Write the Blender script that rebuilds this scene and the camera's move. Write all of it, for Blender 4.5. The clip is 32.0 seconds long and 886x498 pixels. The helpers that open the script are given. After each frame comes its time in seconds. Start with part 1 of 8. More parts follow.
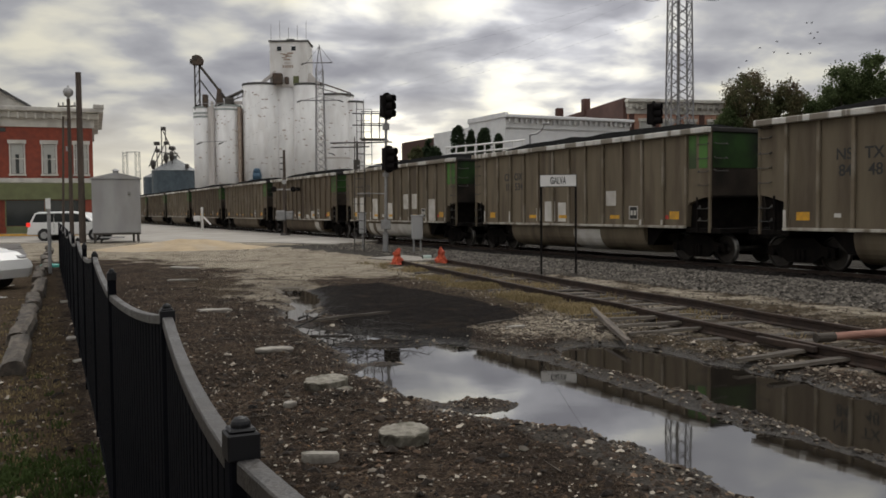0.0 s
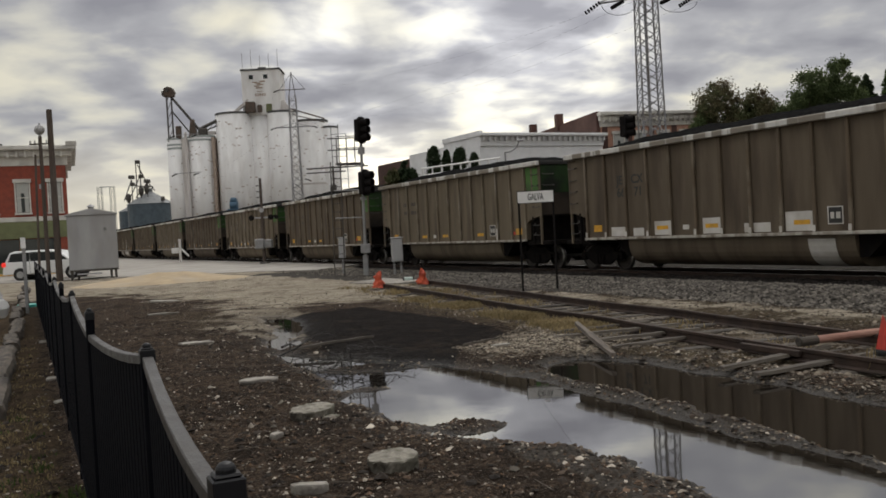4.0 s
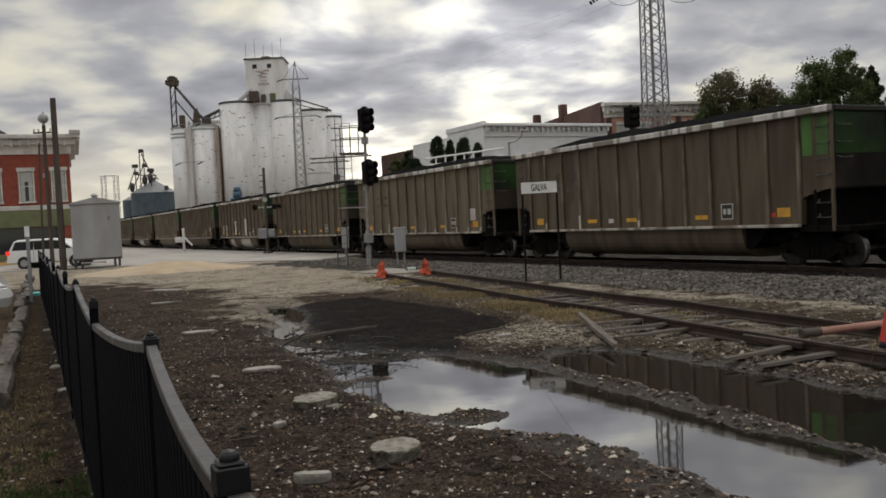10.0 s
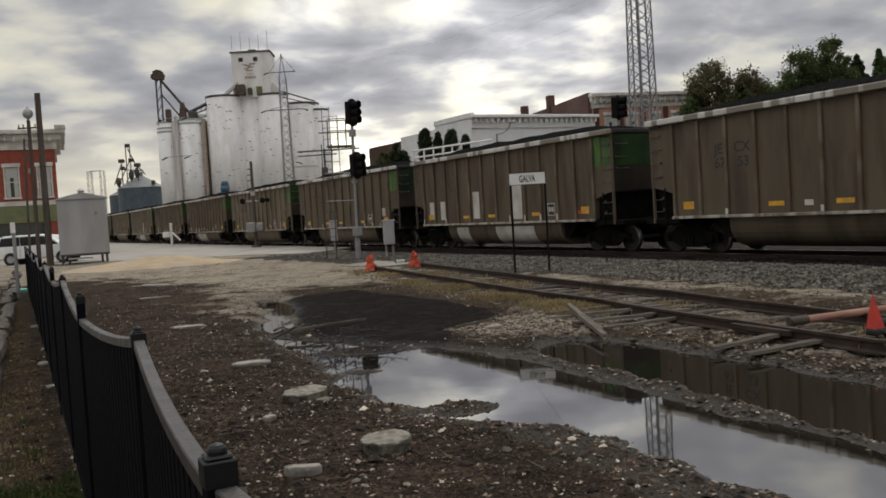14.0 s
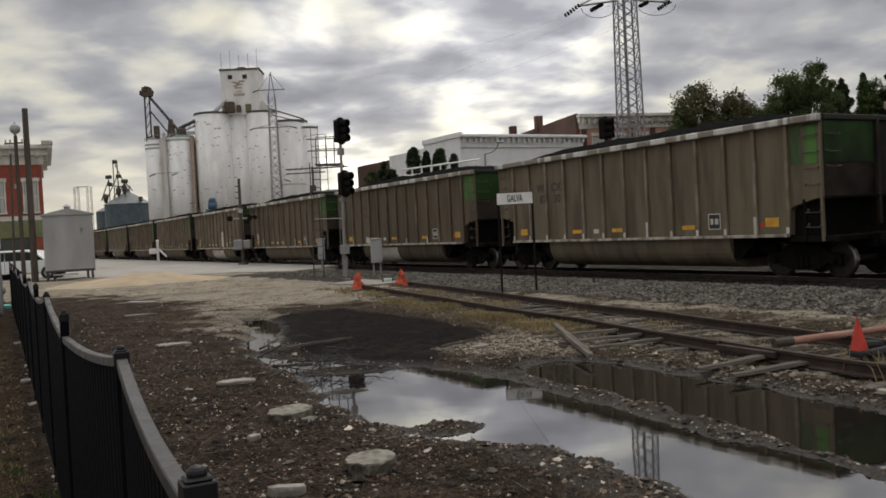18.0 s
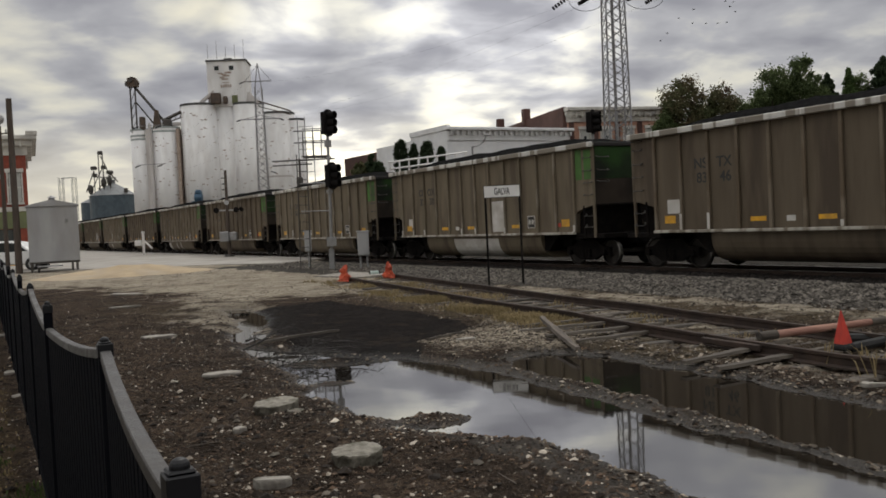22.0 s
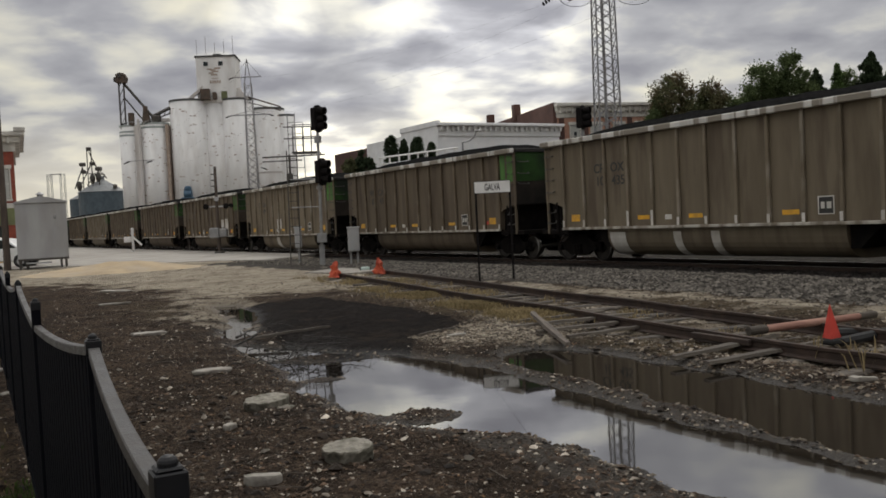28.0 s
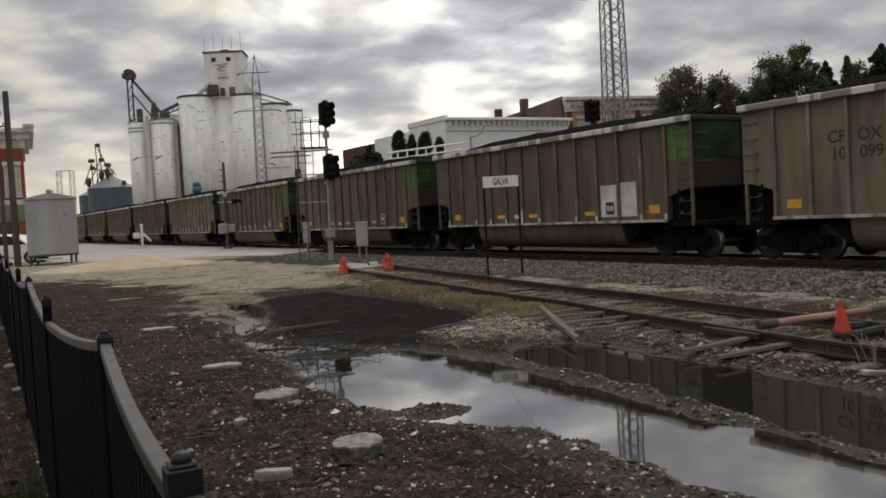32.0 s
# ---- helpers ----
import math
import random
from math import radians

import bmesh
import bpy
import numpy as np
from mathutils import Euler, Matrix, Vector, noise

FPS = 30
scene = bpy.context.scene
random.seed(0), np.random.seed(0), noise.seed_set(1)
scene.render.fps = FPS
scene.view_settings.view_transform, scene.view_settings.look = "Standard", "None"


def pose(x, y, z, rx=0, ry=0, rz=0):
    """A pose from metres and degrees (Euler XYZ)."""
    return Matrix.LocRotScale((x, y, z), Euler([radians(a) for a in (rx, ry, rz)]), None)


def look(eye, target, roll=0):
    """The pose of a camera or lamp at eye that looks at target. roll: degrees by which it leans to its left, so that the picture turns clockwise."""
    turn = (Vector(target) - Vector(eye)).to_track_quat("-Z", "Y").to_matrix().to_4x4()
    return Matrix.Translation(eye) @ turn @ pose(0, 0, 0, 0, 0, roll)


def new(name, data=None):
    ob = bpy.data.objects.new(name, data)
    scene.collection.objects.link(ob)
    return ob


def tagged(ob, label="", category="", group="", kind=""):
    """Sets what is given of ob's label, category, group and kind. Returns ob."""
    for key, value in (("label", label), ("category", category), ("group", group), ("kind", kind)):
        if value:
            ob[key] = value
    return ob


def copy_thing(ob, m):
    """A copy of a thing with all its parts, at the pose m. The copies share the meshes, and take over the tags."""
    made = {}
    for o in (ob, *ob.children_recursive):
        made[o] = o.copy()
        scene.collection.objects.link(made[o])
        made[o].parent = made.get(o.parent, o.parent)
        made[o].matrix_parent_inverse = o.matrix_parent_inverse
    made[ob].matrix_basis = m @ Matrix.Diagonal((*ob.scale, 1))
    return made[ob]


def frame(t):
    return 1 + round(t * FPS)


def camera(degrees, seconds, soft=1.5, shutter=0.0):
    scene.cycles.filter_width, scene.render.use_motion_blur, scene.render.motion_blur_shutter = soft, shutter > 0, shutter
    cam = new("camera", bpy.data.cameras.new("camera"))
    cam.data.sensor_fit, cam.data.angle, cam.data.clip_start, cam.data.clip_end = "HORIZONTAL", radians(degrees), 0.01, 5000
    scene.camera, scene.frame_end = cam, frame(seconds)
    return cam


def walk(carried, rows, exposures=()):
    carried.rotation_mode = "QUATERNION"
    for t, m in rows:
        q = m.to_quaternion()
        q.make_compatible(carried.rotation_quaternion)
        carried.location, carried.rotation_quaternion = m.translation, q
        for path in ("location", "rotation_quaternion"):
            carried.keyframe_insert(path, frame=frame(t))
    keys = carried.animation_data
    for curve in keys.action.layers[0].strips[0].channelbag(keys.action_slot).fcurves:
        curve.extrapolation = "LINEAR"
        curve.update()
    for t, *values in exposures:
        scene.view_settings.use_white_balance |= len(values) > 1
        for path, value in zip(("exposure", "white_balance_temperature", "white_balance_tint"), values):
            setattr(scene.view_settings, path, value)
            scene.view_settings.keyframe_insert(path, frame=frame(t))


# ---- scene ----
cam = camera(53.28, 32.0, soft=1.7)
PATH = [
    (0.0, pose(-0.006, -0.028, 1.735, 87.419, 0.521, -0.021)),
    (0.5, pose(-0.009, -0.017, 1.738, 87.896, 0.743, -0.687)),
    (1.0, pose(-0.010, -0.014, 1.746, 88.765, 1.273, -1.601)),
    (1.5, pose(-0.008, -0.011, 1.747, 89.097, 2.076, -1.306)),
    (2.0, pose(-0.006, -0.011, 1.751, 89.177, 2.363, -1.695)),
    (2.5, pose(-0.003, -0.008, 1.749, 88.985, 2.609, -2.002)),
    (3.0, pose(-0.005, -0.003, 1.751, 89.009, 2.830, -1.821)),
    (3.5, pose(-0.004, -0.006, 1.752, 89.007, 3.041, -1.611)),
    (4.0, pose(-0.007, -0.004, 1.751, 88.686, 3.141, -1.389)),
    (4.5, pose(-0.005, -0.010, 1.753, 88.403, 3.141, -1.310)),
    (6.5, pose(-0.011, -0.004, 1.751, 88.455, 3.186, -0.623)),
    (7.0, pose(-0.012, -0.006, 1.752, 88.473, 3.126, -0.320)),
    (7.5, pose(-0.013, -0.008, 1.752, 88.520, 3.165, -0.210)),
    (8.0, pose(-0.008, -0.009, 1.753, 88.697, 3.447, -0.657)),
    (8.5, pose(-0.005, -0.012, 1.753, 88.761, 3.479, -1.294)),
    (9.0, pose(-0.003, -0.014, 1.753, 88.604, 3.163, -1.581)),
    (9.5, pose(-0.006, -0.008, 1.751, 88.431, 2.915, -1.386)),
    (10.0, pose(-0.008, -0.004, 1.750, 88.070, 2.902, -1.177)),
    (10.5, pose(-0.010, -0.001, 1.748, 87.900, 2.941, -1.105)),
    (11.0, pose(-0.009, -0.007, 1.750, 87.837, 2.993, -0.938)),
    (11.5, pose(-0.010, -0.004, 1.750, 87.864, 2.893, -0.744)),
    (12.0, pose(-0.008, -0.011, 1.751, 88.017, 2.932, -0.886)),
    (12.5, pose(-0.006, -0.006, 1.750, 87.918, 2.994, -1.346)),
    (13.0, pose(-0.003, -0.005, 1.749, 87.756, 3.245, -1.673)),
    (13.5, pose(-0.004, -0.001, 1.748, 87.652, 3.364, -1.828)),
    (14.0, pose(-0.004, 0.000, 1.747, 87.519, 3.450, -1.916)),
    (14.5, pose(-0.005, 0.006, 1.747, 87.493, 3.318, -1.865)),
    (16.5, pose(0.005, 0.002, 1.757, 89.523, 3.207, -2.802)),
    (17.0, pose(0.011, -0.007, 1.757, 89.234, 2.982, -3.047)),
    (17.5, pose(0.008, -0.006, 1.754, 88.835, 2.944, -2.908)),
    (18.0, pose(0.005, -0.008, 1.754, 88.692, 2.990, -2.699)),
    (18.5, pose(0.002, -0.004, 1.752, 88.590, 3.068, -2.597)),
    (19.0, pose(0.004, -0.005, 1.751, 88.334, 3.033, -2.764)),
    (19.5, pose(-0.000, 0.006, 1.749, 88.131, 2.830, -2.823)),
    (20.0, pose(0.001, 0.006, 1.751, 88.248, 2.756, -2.816)),
    (20.5, pose(0.003, 0.008, 1.750, 88.372, 2.891, -3.147)),
    (21.0, pose(0.006, 0.008, 1.750, 88.331, 3.043, -3.483)),
    (21.5, pose(0.008, 0.001, 1.751, 88.208, 2.974, -3.499)),
    (22.0, pose(0.008, -0.001, 1.752, 88.180, 2.777, -3.534)),
    (22.5, pose(0.004, 0.007, 1.750, 88.077, 2.706, -3.508)),
    (23.0, pose(0.002, 0.014, 1.748, 87.888, 2.693, -3.515)),
    (23.5, pose(0.004, 0.014, 1.749, 87.825, 2.733, -3.641)),
    (24.0, pose(0.005, 0.014, 1.749, 87.765, 2.695, -3.933)),
    (24.5, pose(0.007, 0.015, 1.748, 87.694, 2.634, -3.961)),
    (25.0, pose(0.008, 0.006, 1.750, 87.834, 2.655, -3.776)),
    (25.5, pose(0.011, 0.010, 1.751, 87.959, 2.865, -3.922)),
    (27.5, pose(0.012, 0.002, 1.752, 88.073, 2.802, -4.302)),
    (28.0, pose(0.010, 0.007, 1.750, 87.881, 2.897, -4.153)),
    (28.5, pose(0.008, 0.009, 1.747, 87.591, 3.031, -3.941)),
    (29.0, pose(0.009, 0.008, 1.748, 87.311, 2.945, -3.931)),
    (29.5, pose(0.005, 0.015, 1.747, 87.203, 2.785, -3.792)),
    (30.0, pose(0.004, 0.018, 1.747, 87.115, 2.738, -3.720)),
    (30.5, pose(0.002, 0.023, 1.746, 87.186, 2.873, -3.773)),
    (31.0, pose(0.001, 0.024, 1.748, 87.321, 3.044, -3.761)),
    (31.5, pose(0.000, 0.022, 1.749, 87.529, 3.256, -3.594)),
    (32.0, pose(0.002, 0.017, 1.750, 87.570, 3.123, -3.629)),
]
EXPO = 0.0
SKY_STRENGTH = 0.84
walk(cam, PATH, exposures=[(0.0, EXPO), (32.0, EXPO)])

# ---- world and light ----
SUN_AZ, SUN_EL = -4.0, 50.0     # degrees left of +y, degrees up
GLOW_AZ, GLOW_EL = -7.0, 15.5   # the thin place in the cloud


def link(nt, a, b):
    nt.links.new(a, b)


def make_world():
    w = bpy.data.worlds.new("overcast_sky")
    scene.world = w
    w.use_nodes = True
    nt = w.node_tree
    nt.nodes.clear()
    N = nt.nodes.new
    out, bg = N("ShaderNodeOutputWorld"), N("ShaderNodeBackground")
    sky = N("ShaderNodeTexSky")
    sky.sky_type = "NISHITA"
    sky.sun_disc = False
    sky.sun_elevation, sky.sun_rotation = radians(SUN_EL), radians(-SUN_AZ)
    sky.dust_density = 3.0
    tc, sep = N("ShaderNodeTexCoord"), N("ShaderNodeSeparateXYZ")
    link(nt, tc.outputs["Generated"], sep.inputs[0])
    # cloud layer seen in perspective: x/(z+k), y/(z+k)
    zz = N("ShaderNodeMath"); zz.operation = "ADD"; zz.inputs[1].default_value = 0.21
    ab = N("ShaderNodeMath"); ab.operation = "ABSOLUTE"
    link(nt, sep.outputs[2], ab.inputs[0]); link(nt, ab.outputs[0], zz.inputs[0])
    dx, dy, comb = N("ShaderNodeMath"), N("ShaderNodeMath"), N("ShaderNodeCombineXYZ")
    dx.operation = dy.operation = "DIVIDE"
    link(nt, sep.outputs[0], dx.inputs[0]); link(nt, sep.outputs[1], dy.inputs[0])
    link(nt, zz.outputs[0], dx.inputs[1]); link(nt, zz.outputs[0], dy.inputs[1])
    link(nt, dx.outputs[0], comb.inputs[0]); link(nt, dy.outputs[0], comb.inputs[1])
    n1, n2 = N("ShaderNodeTexNoise"), N("ShaderNodeTexNoise")
    mp = N("ShaderNodeMapping")
    mp.inputs["Location"].default_value = (3.1, 0.4, 0.0)
    mp.inputs["Scale"].default_value = (1.0, 1.0, 1.0)
    mp.inputs["Rotation"].default_value = (0, 0, radians(-6))
    link(nt, comb.outputs[0], mp.inputs[0])
    for n, s, d, r in ((n1, 4.0, 7.0, 0.46), (n2, 1.5, 3.0, 0.45)):
        n.inputs["Scale"].default_value, n.inputs["Detail"].default_value = s, d
        n.inputs["Roughness"].default_value = r
        n.inputs["Distortion"].default_value = 0.2
        link(nt, mp.outputs[0], n.inputs["Vector"])
    mixn = N("ShaderNodeMix"); mixn.inputs[0].default_value = 0.35
    link(nt, n1.outputs["Fac"], mixn.inputs[2]); link(nt, n2.outputs["Fac"], mixn.inputs[3])
    ramp = N("ShaderNodeValToRGB")
    e = ramp.color_ramp.elements
    e[0].position, e[0].color = 0.37, (0.37, 0.37, 0.41, 1)
    e[1].position, e[1].color = 0.66, (1.08, 1.025, 0.84, 1)
    m = e.new(0.49); m.color = (0.55, 0.55, 0.575, 1)
    m = e.new(0.57); m.color = (0.83, 0.81, 0.735, 1)
    link(nt, mixn.outputs[0], ramp.inputs[0])
    # the cloud glows where the sun stands behind it
    sd = Vector((-math.sin(radians(SUN_AZ)) * math.cos(radians(SUN_EL)), math.cos(radians(SUN_AZ)) * math.cos(radians(SUN_EL)), math.sin(radians(SUN_EL))))
    dot = N("ShaderNodeVectorMath"); dot.operation = "DOT_PRODUCT"
    ga, ge = radians(GLOW_AZ), radians(GLOW_EL)
    dot.inputs[1].default_value = (-math.sin(ga) * math.cos(ge), math.cos(ga) * math.cos(ge), math.sin(ge))
    nrm = N("ShaderNodeVectorMath"); nrm.operation = "NORMALIZE"
    link(nt, tc.outputs["Generated"], nrm.inputs[0]); link(nt, nrm.outputs[0], dot.inputs[0])
    glow = N("ShaderNodeMapRange")
    glow.inputs["From Min"].default_value, glow.inputs["From Max"].default_value = 0.84, 1.0
    glow.inputs["To Min"].default_value, glow.inputs["To Max"].default_value = 0.86, 1.04
    link(nt, dot.outputs["Value"], glow.inputs["Value"])
    # and breaks open in a few ragged places: degrees left of +y, degrees up, cosines of rim and middle, how bright
    rag_ = N("ShaderNodeMapRange")
    rag_.inputs["From Min"].default_value, rag_.inputs["From Max"].default_value = 0.40, 0.60
    rag_.inputs["To Min"].default_value = 0.35
    link(nt, n1.outputs["Fac"], rag_.inputs["Value"])
    brk = glow
    for az, el, rim, mid_, amount in ((6.4, 12.3, 0.9980, 0.9999, 0.55), (1.5, 15.0, 0.9940, 0.9997, 0.3), (-7.6, 11.2, 0.9880, 0.9996, 0.8), (3.0, 4.3, 0.9965, 0.9999, 0.9), (10.5, 4.0, 0.9970, 0.9999, 0.35)):
        d2 = N("ShaderNodeVectorMath"); d2.operation = "DOT_PRODUCT"
        ca, ce = radians(az), radians(el)
        d2.inputs[1].default_value = (-math.sin(ca) * math.cos(ce), math.cos(ca) * math.cos(ce), math.sin(ce))
        link(nt, nrm.outputs[0], d2.inputs[0])
        core = N("ShaderNodeMapRange")
        core.inputs["From Min"].default_value, core.inputs["From Max"].default_value = rim, mid_
        core.inputs["To Min"].default_value, core.inputs["To Max"].default_value = 0.0, amount
        link(nt, d2.outputs["Value"], core.inputs["Value"])
        lit = N("ShaderNodeMath"); lit.operation = "MULTIPLY_ADD"
        link(nt, core.outputs[0], lit.inputs[0]); link(nt, rag_.outputs[0], lit.inputs[1]); link(nt, brk.outputs[0], lit.inputs[2])
        brk = lit
    # clearer, warmer band low over the horizon
    low = N("ShaderNodeMapRange")
    low.inputs["From Min"].default_value, low.inputs["From Max"].default_value = 0.03, 0.13
    low.inputs["To Min"].default_value, low.inputs["To Max"].default_value = 0.62, 0.0
    link(nt, ab.outputs[0], low.inputs["Value"])
    lowmix = N("ShaderNodeMix"); lowmix.data_type = "RGBA"
    link(nt, low.outputs[0], lowmix.inputs[0]); link(nt, ramp.outputs[0], lowmix.inputs[6])
    lowmix.inputs[7].default_value = (1.42, 1.31, 1.02, 1)
    bright = N("ShaderNodeVectorMath"); bright.operation = "SCALE"
    link(nt, lowmix.outputs[2], bright.inputs[0]); link(nt, brk.outputs[0], bright.inputs["Scale"])
    # an overcast sky is about twice as bright overhead as near the horizon
    zen = N("ShaderNodeMapRange")
    zen.inputs["From Min"].default_value, zen.inputs["From Max"].default_value = 0.27, 0.8
    zen.inputs["To Min"].default_value, zen.inputs["To Max"].default_value = 0.95, 2.5
    link(nt, ab.outputs[0], zen.inputs["Value"])
    overcast = N("ShaderNodeVectorMath"); overcast.operation = "SCALE"
    link(nt, bright.outputs[0], overcast.inputs[0]); link(nt, zen.outputs[0], overcast.inputs["Scale"])
    bright = overcast
    skys = N("ShaderNodeVectorMath"); skys.operation = "SCALE"; skys.inputs["Scale"].default_value = 0.08
    link(nt, sky.outputs[0], skys.inputs[0])
    fin = N("ShaderNodeMix"); fin.data_type = "RGBA"; fin.inputs[0].default_value = 0.94
    link(nt, skys.outputs[0], fin.inputs[6]); link(nt, bright.outputs[0], fin.inputs[7])
    link(nt, fin.outputs[2], bg.inputs[0])
    bg.inputs[1].default_value = SKY_STRENGTH
    link(nt, bg.outputs[0], out.inputs[0])
    lamp = bpy.data.lights.new("sun", "SUN")
    lamp.energy, lamp.angle, lamp.color = 0.7, radians(20), (1.0, 0.95, 0.88)
    s = new("sun", lamp)
    s.matrix_world = look(sd * 50, (0, 0, 0))


make_world()

# ---- materials ----
def mat(name, c1, c2=None, scale=4.0, detail=6.0, rough=0.7, metal=0.0, bump=0.2, bscale=40.0, lo=0.35, hi=0.65,
        stain=None, sscale=0.7, samt=0.6, rand=0.0, rough2=None, spec=0.5, stretch=(1, 1, 1), shift=0.0):
    """Two colours mixed by noise, a third as large stains, fine bump; all at real-world size in the object's space."""
    m = bpy.data.materials.new(name)
    m.use_nodes = True
    nt = m.node_tree
    N = nt.nodes.new
    b = nt.nodes["Principled BSDF"]
    b.inputs["Metallic"].default_value = metal
    b.inputs["Roughness"].default_value = rough
    b.inputs["Specular IOR Level"].default_value = spec
    c2 = c2 or tuple(v * 0.8 for v in c1)
    tc, mp = N("ShaderNodeTexCoord"), N("ShaderNodeMapping")
    mp.inputs["Scale"].default_value = stretch
    link(nt, tc.outputs["Object"], mp.inputs[0])
    if shift:
        own, far_ = N("ShaderNodeObjectInfo"), N("ShaderNodeMath")
        far_.operation = "MULTIPLY"; far_.inputs[1].default_value = shift
        link(nt, own.outputs["Random"], far_.inputs[0]); link(nt, far_.outputs[0], mp.inputs["Location"])
    n1 = N("ShaderNodeTexNoise")
    n1.inputs["Scale"].default_value, n1.inputs["Detail"].default_value = scale, detail
    link(nt, mp.outputs[0], n1.inputs["Vector"])
    mr = N("ShaderNodeMapRange")
    mr.inputs["From Min"].default_value, mr.inputs["From Max"].default_value = lo, hi
    link(nt, n1.outputs["Fac"], mr.inputs["Value"])
    mix = N("ShaderNodeMix"); mix.data_type = "RGBA"
    mix.inputs[6].default_value, mix.inputs[7].default_value = (*c1, 1), (*c2, 1)
    link(nt, mr.outputs[0], mix.inputs[0])
    col = mix.outputs[2]
    if stain:
        n2 = N("ShaderNodeTexNoise")
        n2.inputs["Scale"].default_value, n2.inputs["Detail"].default_value = sscale, 8
        link(nt, mp.outputs[0], n2.inputs["Vector"])
        m2 = N("ShaderNodeMapRange")
        m2.inputs["From Min"].default_value, m2.inputs["From Max"].default_value = 0.48, 0.66
        m2.inputs["To Max"].default_value = samt
        link(nt, n2.outputs["Fac"], m2.inputs["Value"])
        x2 = N("ShaderNodeMix"); x2.data_type = "RGBA"
        x2.inputs[7].default_value = (*stain, 1)
        link(nt, m2.outputs[0], x2.inputs[0]); link(nt, col, x2.inputs[6])
        col = x2.outputs[2]
    if rand:
        oi, hsv = N("ShaderNodeObjectInfo"), N("ShaderNodeHueSaturation")
        rr = N("ShaderNodeMapRange")
        rr.inputs["To Min"].default_value, rr.inputs["To Max"].default_value = 1 - rand, 1 + rand
        link(nt, oi.outputs["Random"], rr.inputs["Value"]); link(nt, rr.outputs[0], hsv.inputs["Value"])
        link(nt, col, hsv.inputs["Color"])
        col = hsv.outputs[0]
    link(nt, col, b.inputs["Base Color"])
    if rough2 is not None:
        r2 = N("ShaderNodeMapRange")
        r2.inputs["From Min"].default_value, r2.inputs["From Max"].default_value = lo, hi
        r2.inputs["To Min"].default_value, r2.inputs["To Max"].default_value = rough, rough2
        link(nt, n1.outputs["Fac"], r2.inputs["Value"]); link(nt, r2.outputs[0], b.inputs["Roughness"])
    if bump:
        n3, bp = N("ShaderNodeTexNoise"), N("ShaderNodeBump")
        n3.inputs["Scale"].default_value, n3.inputs["Detail"].default_value = bscale, 5
        link(nt, mp.outputs[0], n3.inputs["Vector"])
        bp.inputs["Strength"].default_value, bp.inputs["Distance"].default_value = bump, 0.02
        link(nt, n3.outputs["Fac"], bp.inputs["Height"]); link(nt, bp.outputs[0], b.inputs["Normal"])
    return m


def glow_mat(name, c, strength):
    m = mat(name, c, c, bump=0)
    b = m.node_tree.nodes["Principled BSDF"]
    b.inputs["Emission Color"].default_value = (*c, 1)
    b.inputs["Emission Strength"].default_value = strength
    return m


def glass_mat(name, c, rough=0.05):
    m = mat(name, c, tuple(v * 1.4 for v in c), scale=0.8, rough=rough, bump=0, spec=0.4)
    return m


def leaf_mat(name, c1, c2):
    """Leaves, varied clump by clump, through which some light passes."""
    m = mat(name, c1, c2, scale=0.6, rough=0.6, bump=0)
    nt = m.node_tree
    b = nt.nodes["Principled BSDF"]
    geo, hsv, rr = nt.nodes.new("ShaderNodeNewGeometry"), nt.nodes.new("ShaderNodeHueSaturation"), nt.nodes.new("ShaderNodeMapRange")
    rr.inputs["To Min"].default_value, rr.inputs["To Max"].default_value = 0.7, 1.3
    b.inputs["Specular IOR Level"].default_value = 0.1
    b.inputs["Roughness"].default_value = 0.85
    old = b.inputs["Base Color"].links[0].from_socket
    link(nt, geo.outputs["Random Per Island"], rr.inputs["Value"]); link(nt, rr.outputs[0], hsv.inputs["Value"])
    link(nt, old, hsv.inputs["Color"]); link(nt, hsv.outputs[0], b.inputs["Base Color"])
    thin, both = nt.nodes.new("ShaderNodeBsdfTranslucent"), nt.nodes.new("ShaderNodeMixShader")
    both.inputs[0].default_value = 0.45
    link(nt, hsv.outputs[0], thin.inputs[0]); link(nt, b.outputs[0], both.inputs[1]); link(nt, thin.outputs[0], both.inputs[2])
    link(nt, both.outputs[0], nt.nodes["Material Output"].inputs[0])
    return m


def island_mat(name, c1, c2, rough=0.8, lo=0.5, hi=1.6):
    m = mat(name, c1, c2, scale=3.0, rough=rough, bump=0.3, bscale=50, spec=0.2)
    nt = m.node_tree
    b = nt.nodes["Principled BSDF"]
    geo, hsv, rr = nt.nodes.new("ShaderNodeNewGeometry"), nt.nodes.new("ShaderNodeHueSaturation"), nt.nodes.new("ShaderNodeMapRange")
    rr.inputs["To Min"].default_value, rr.inputs["To Max"].default_value = lo, hi
    old = b.inputs["Base Color"].links[0].from_socket
    link(nt, geo.outputs["Random Per Island"], rr.inputs["Value"]); link(nt, rr.outputs[0], hsv.inputs["Value"])
    link(nt, old, hsv.inputs["Color"]); link(nt, hsv.outputs[0], b.inputs["Base Color"])
    return m


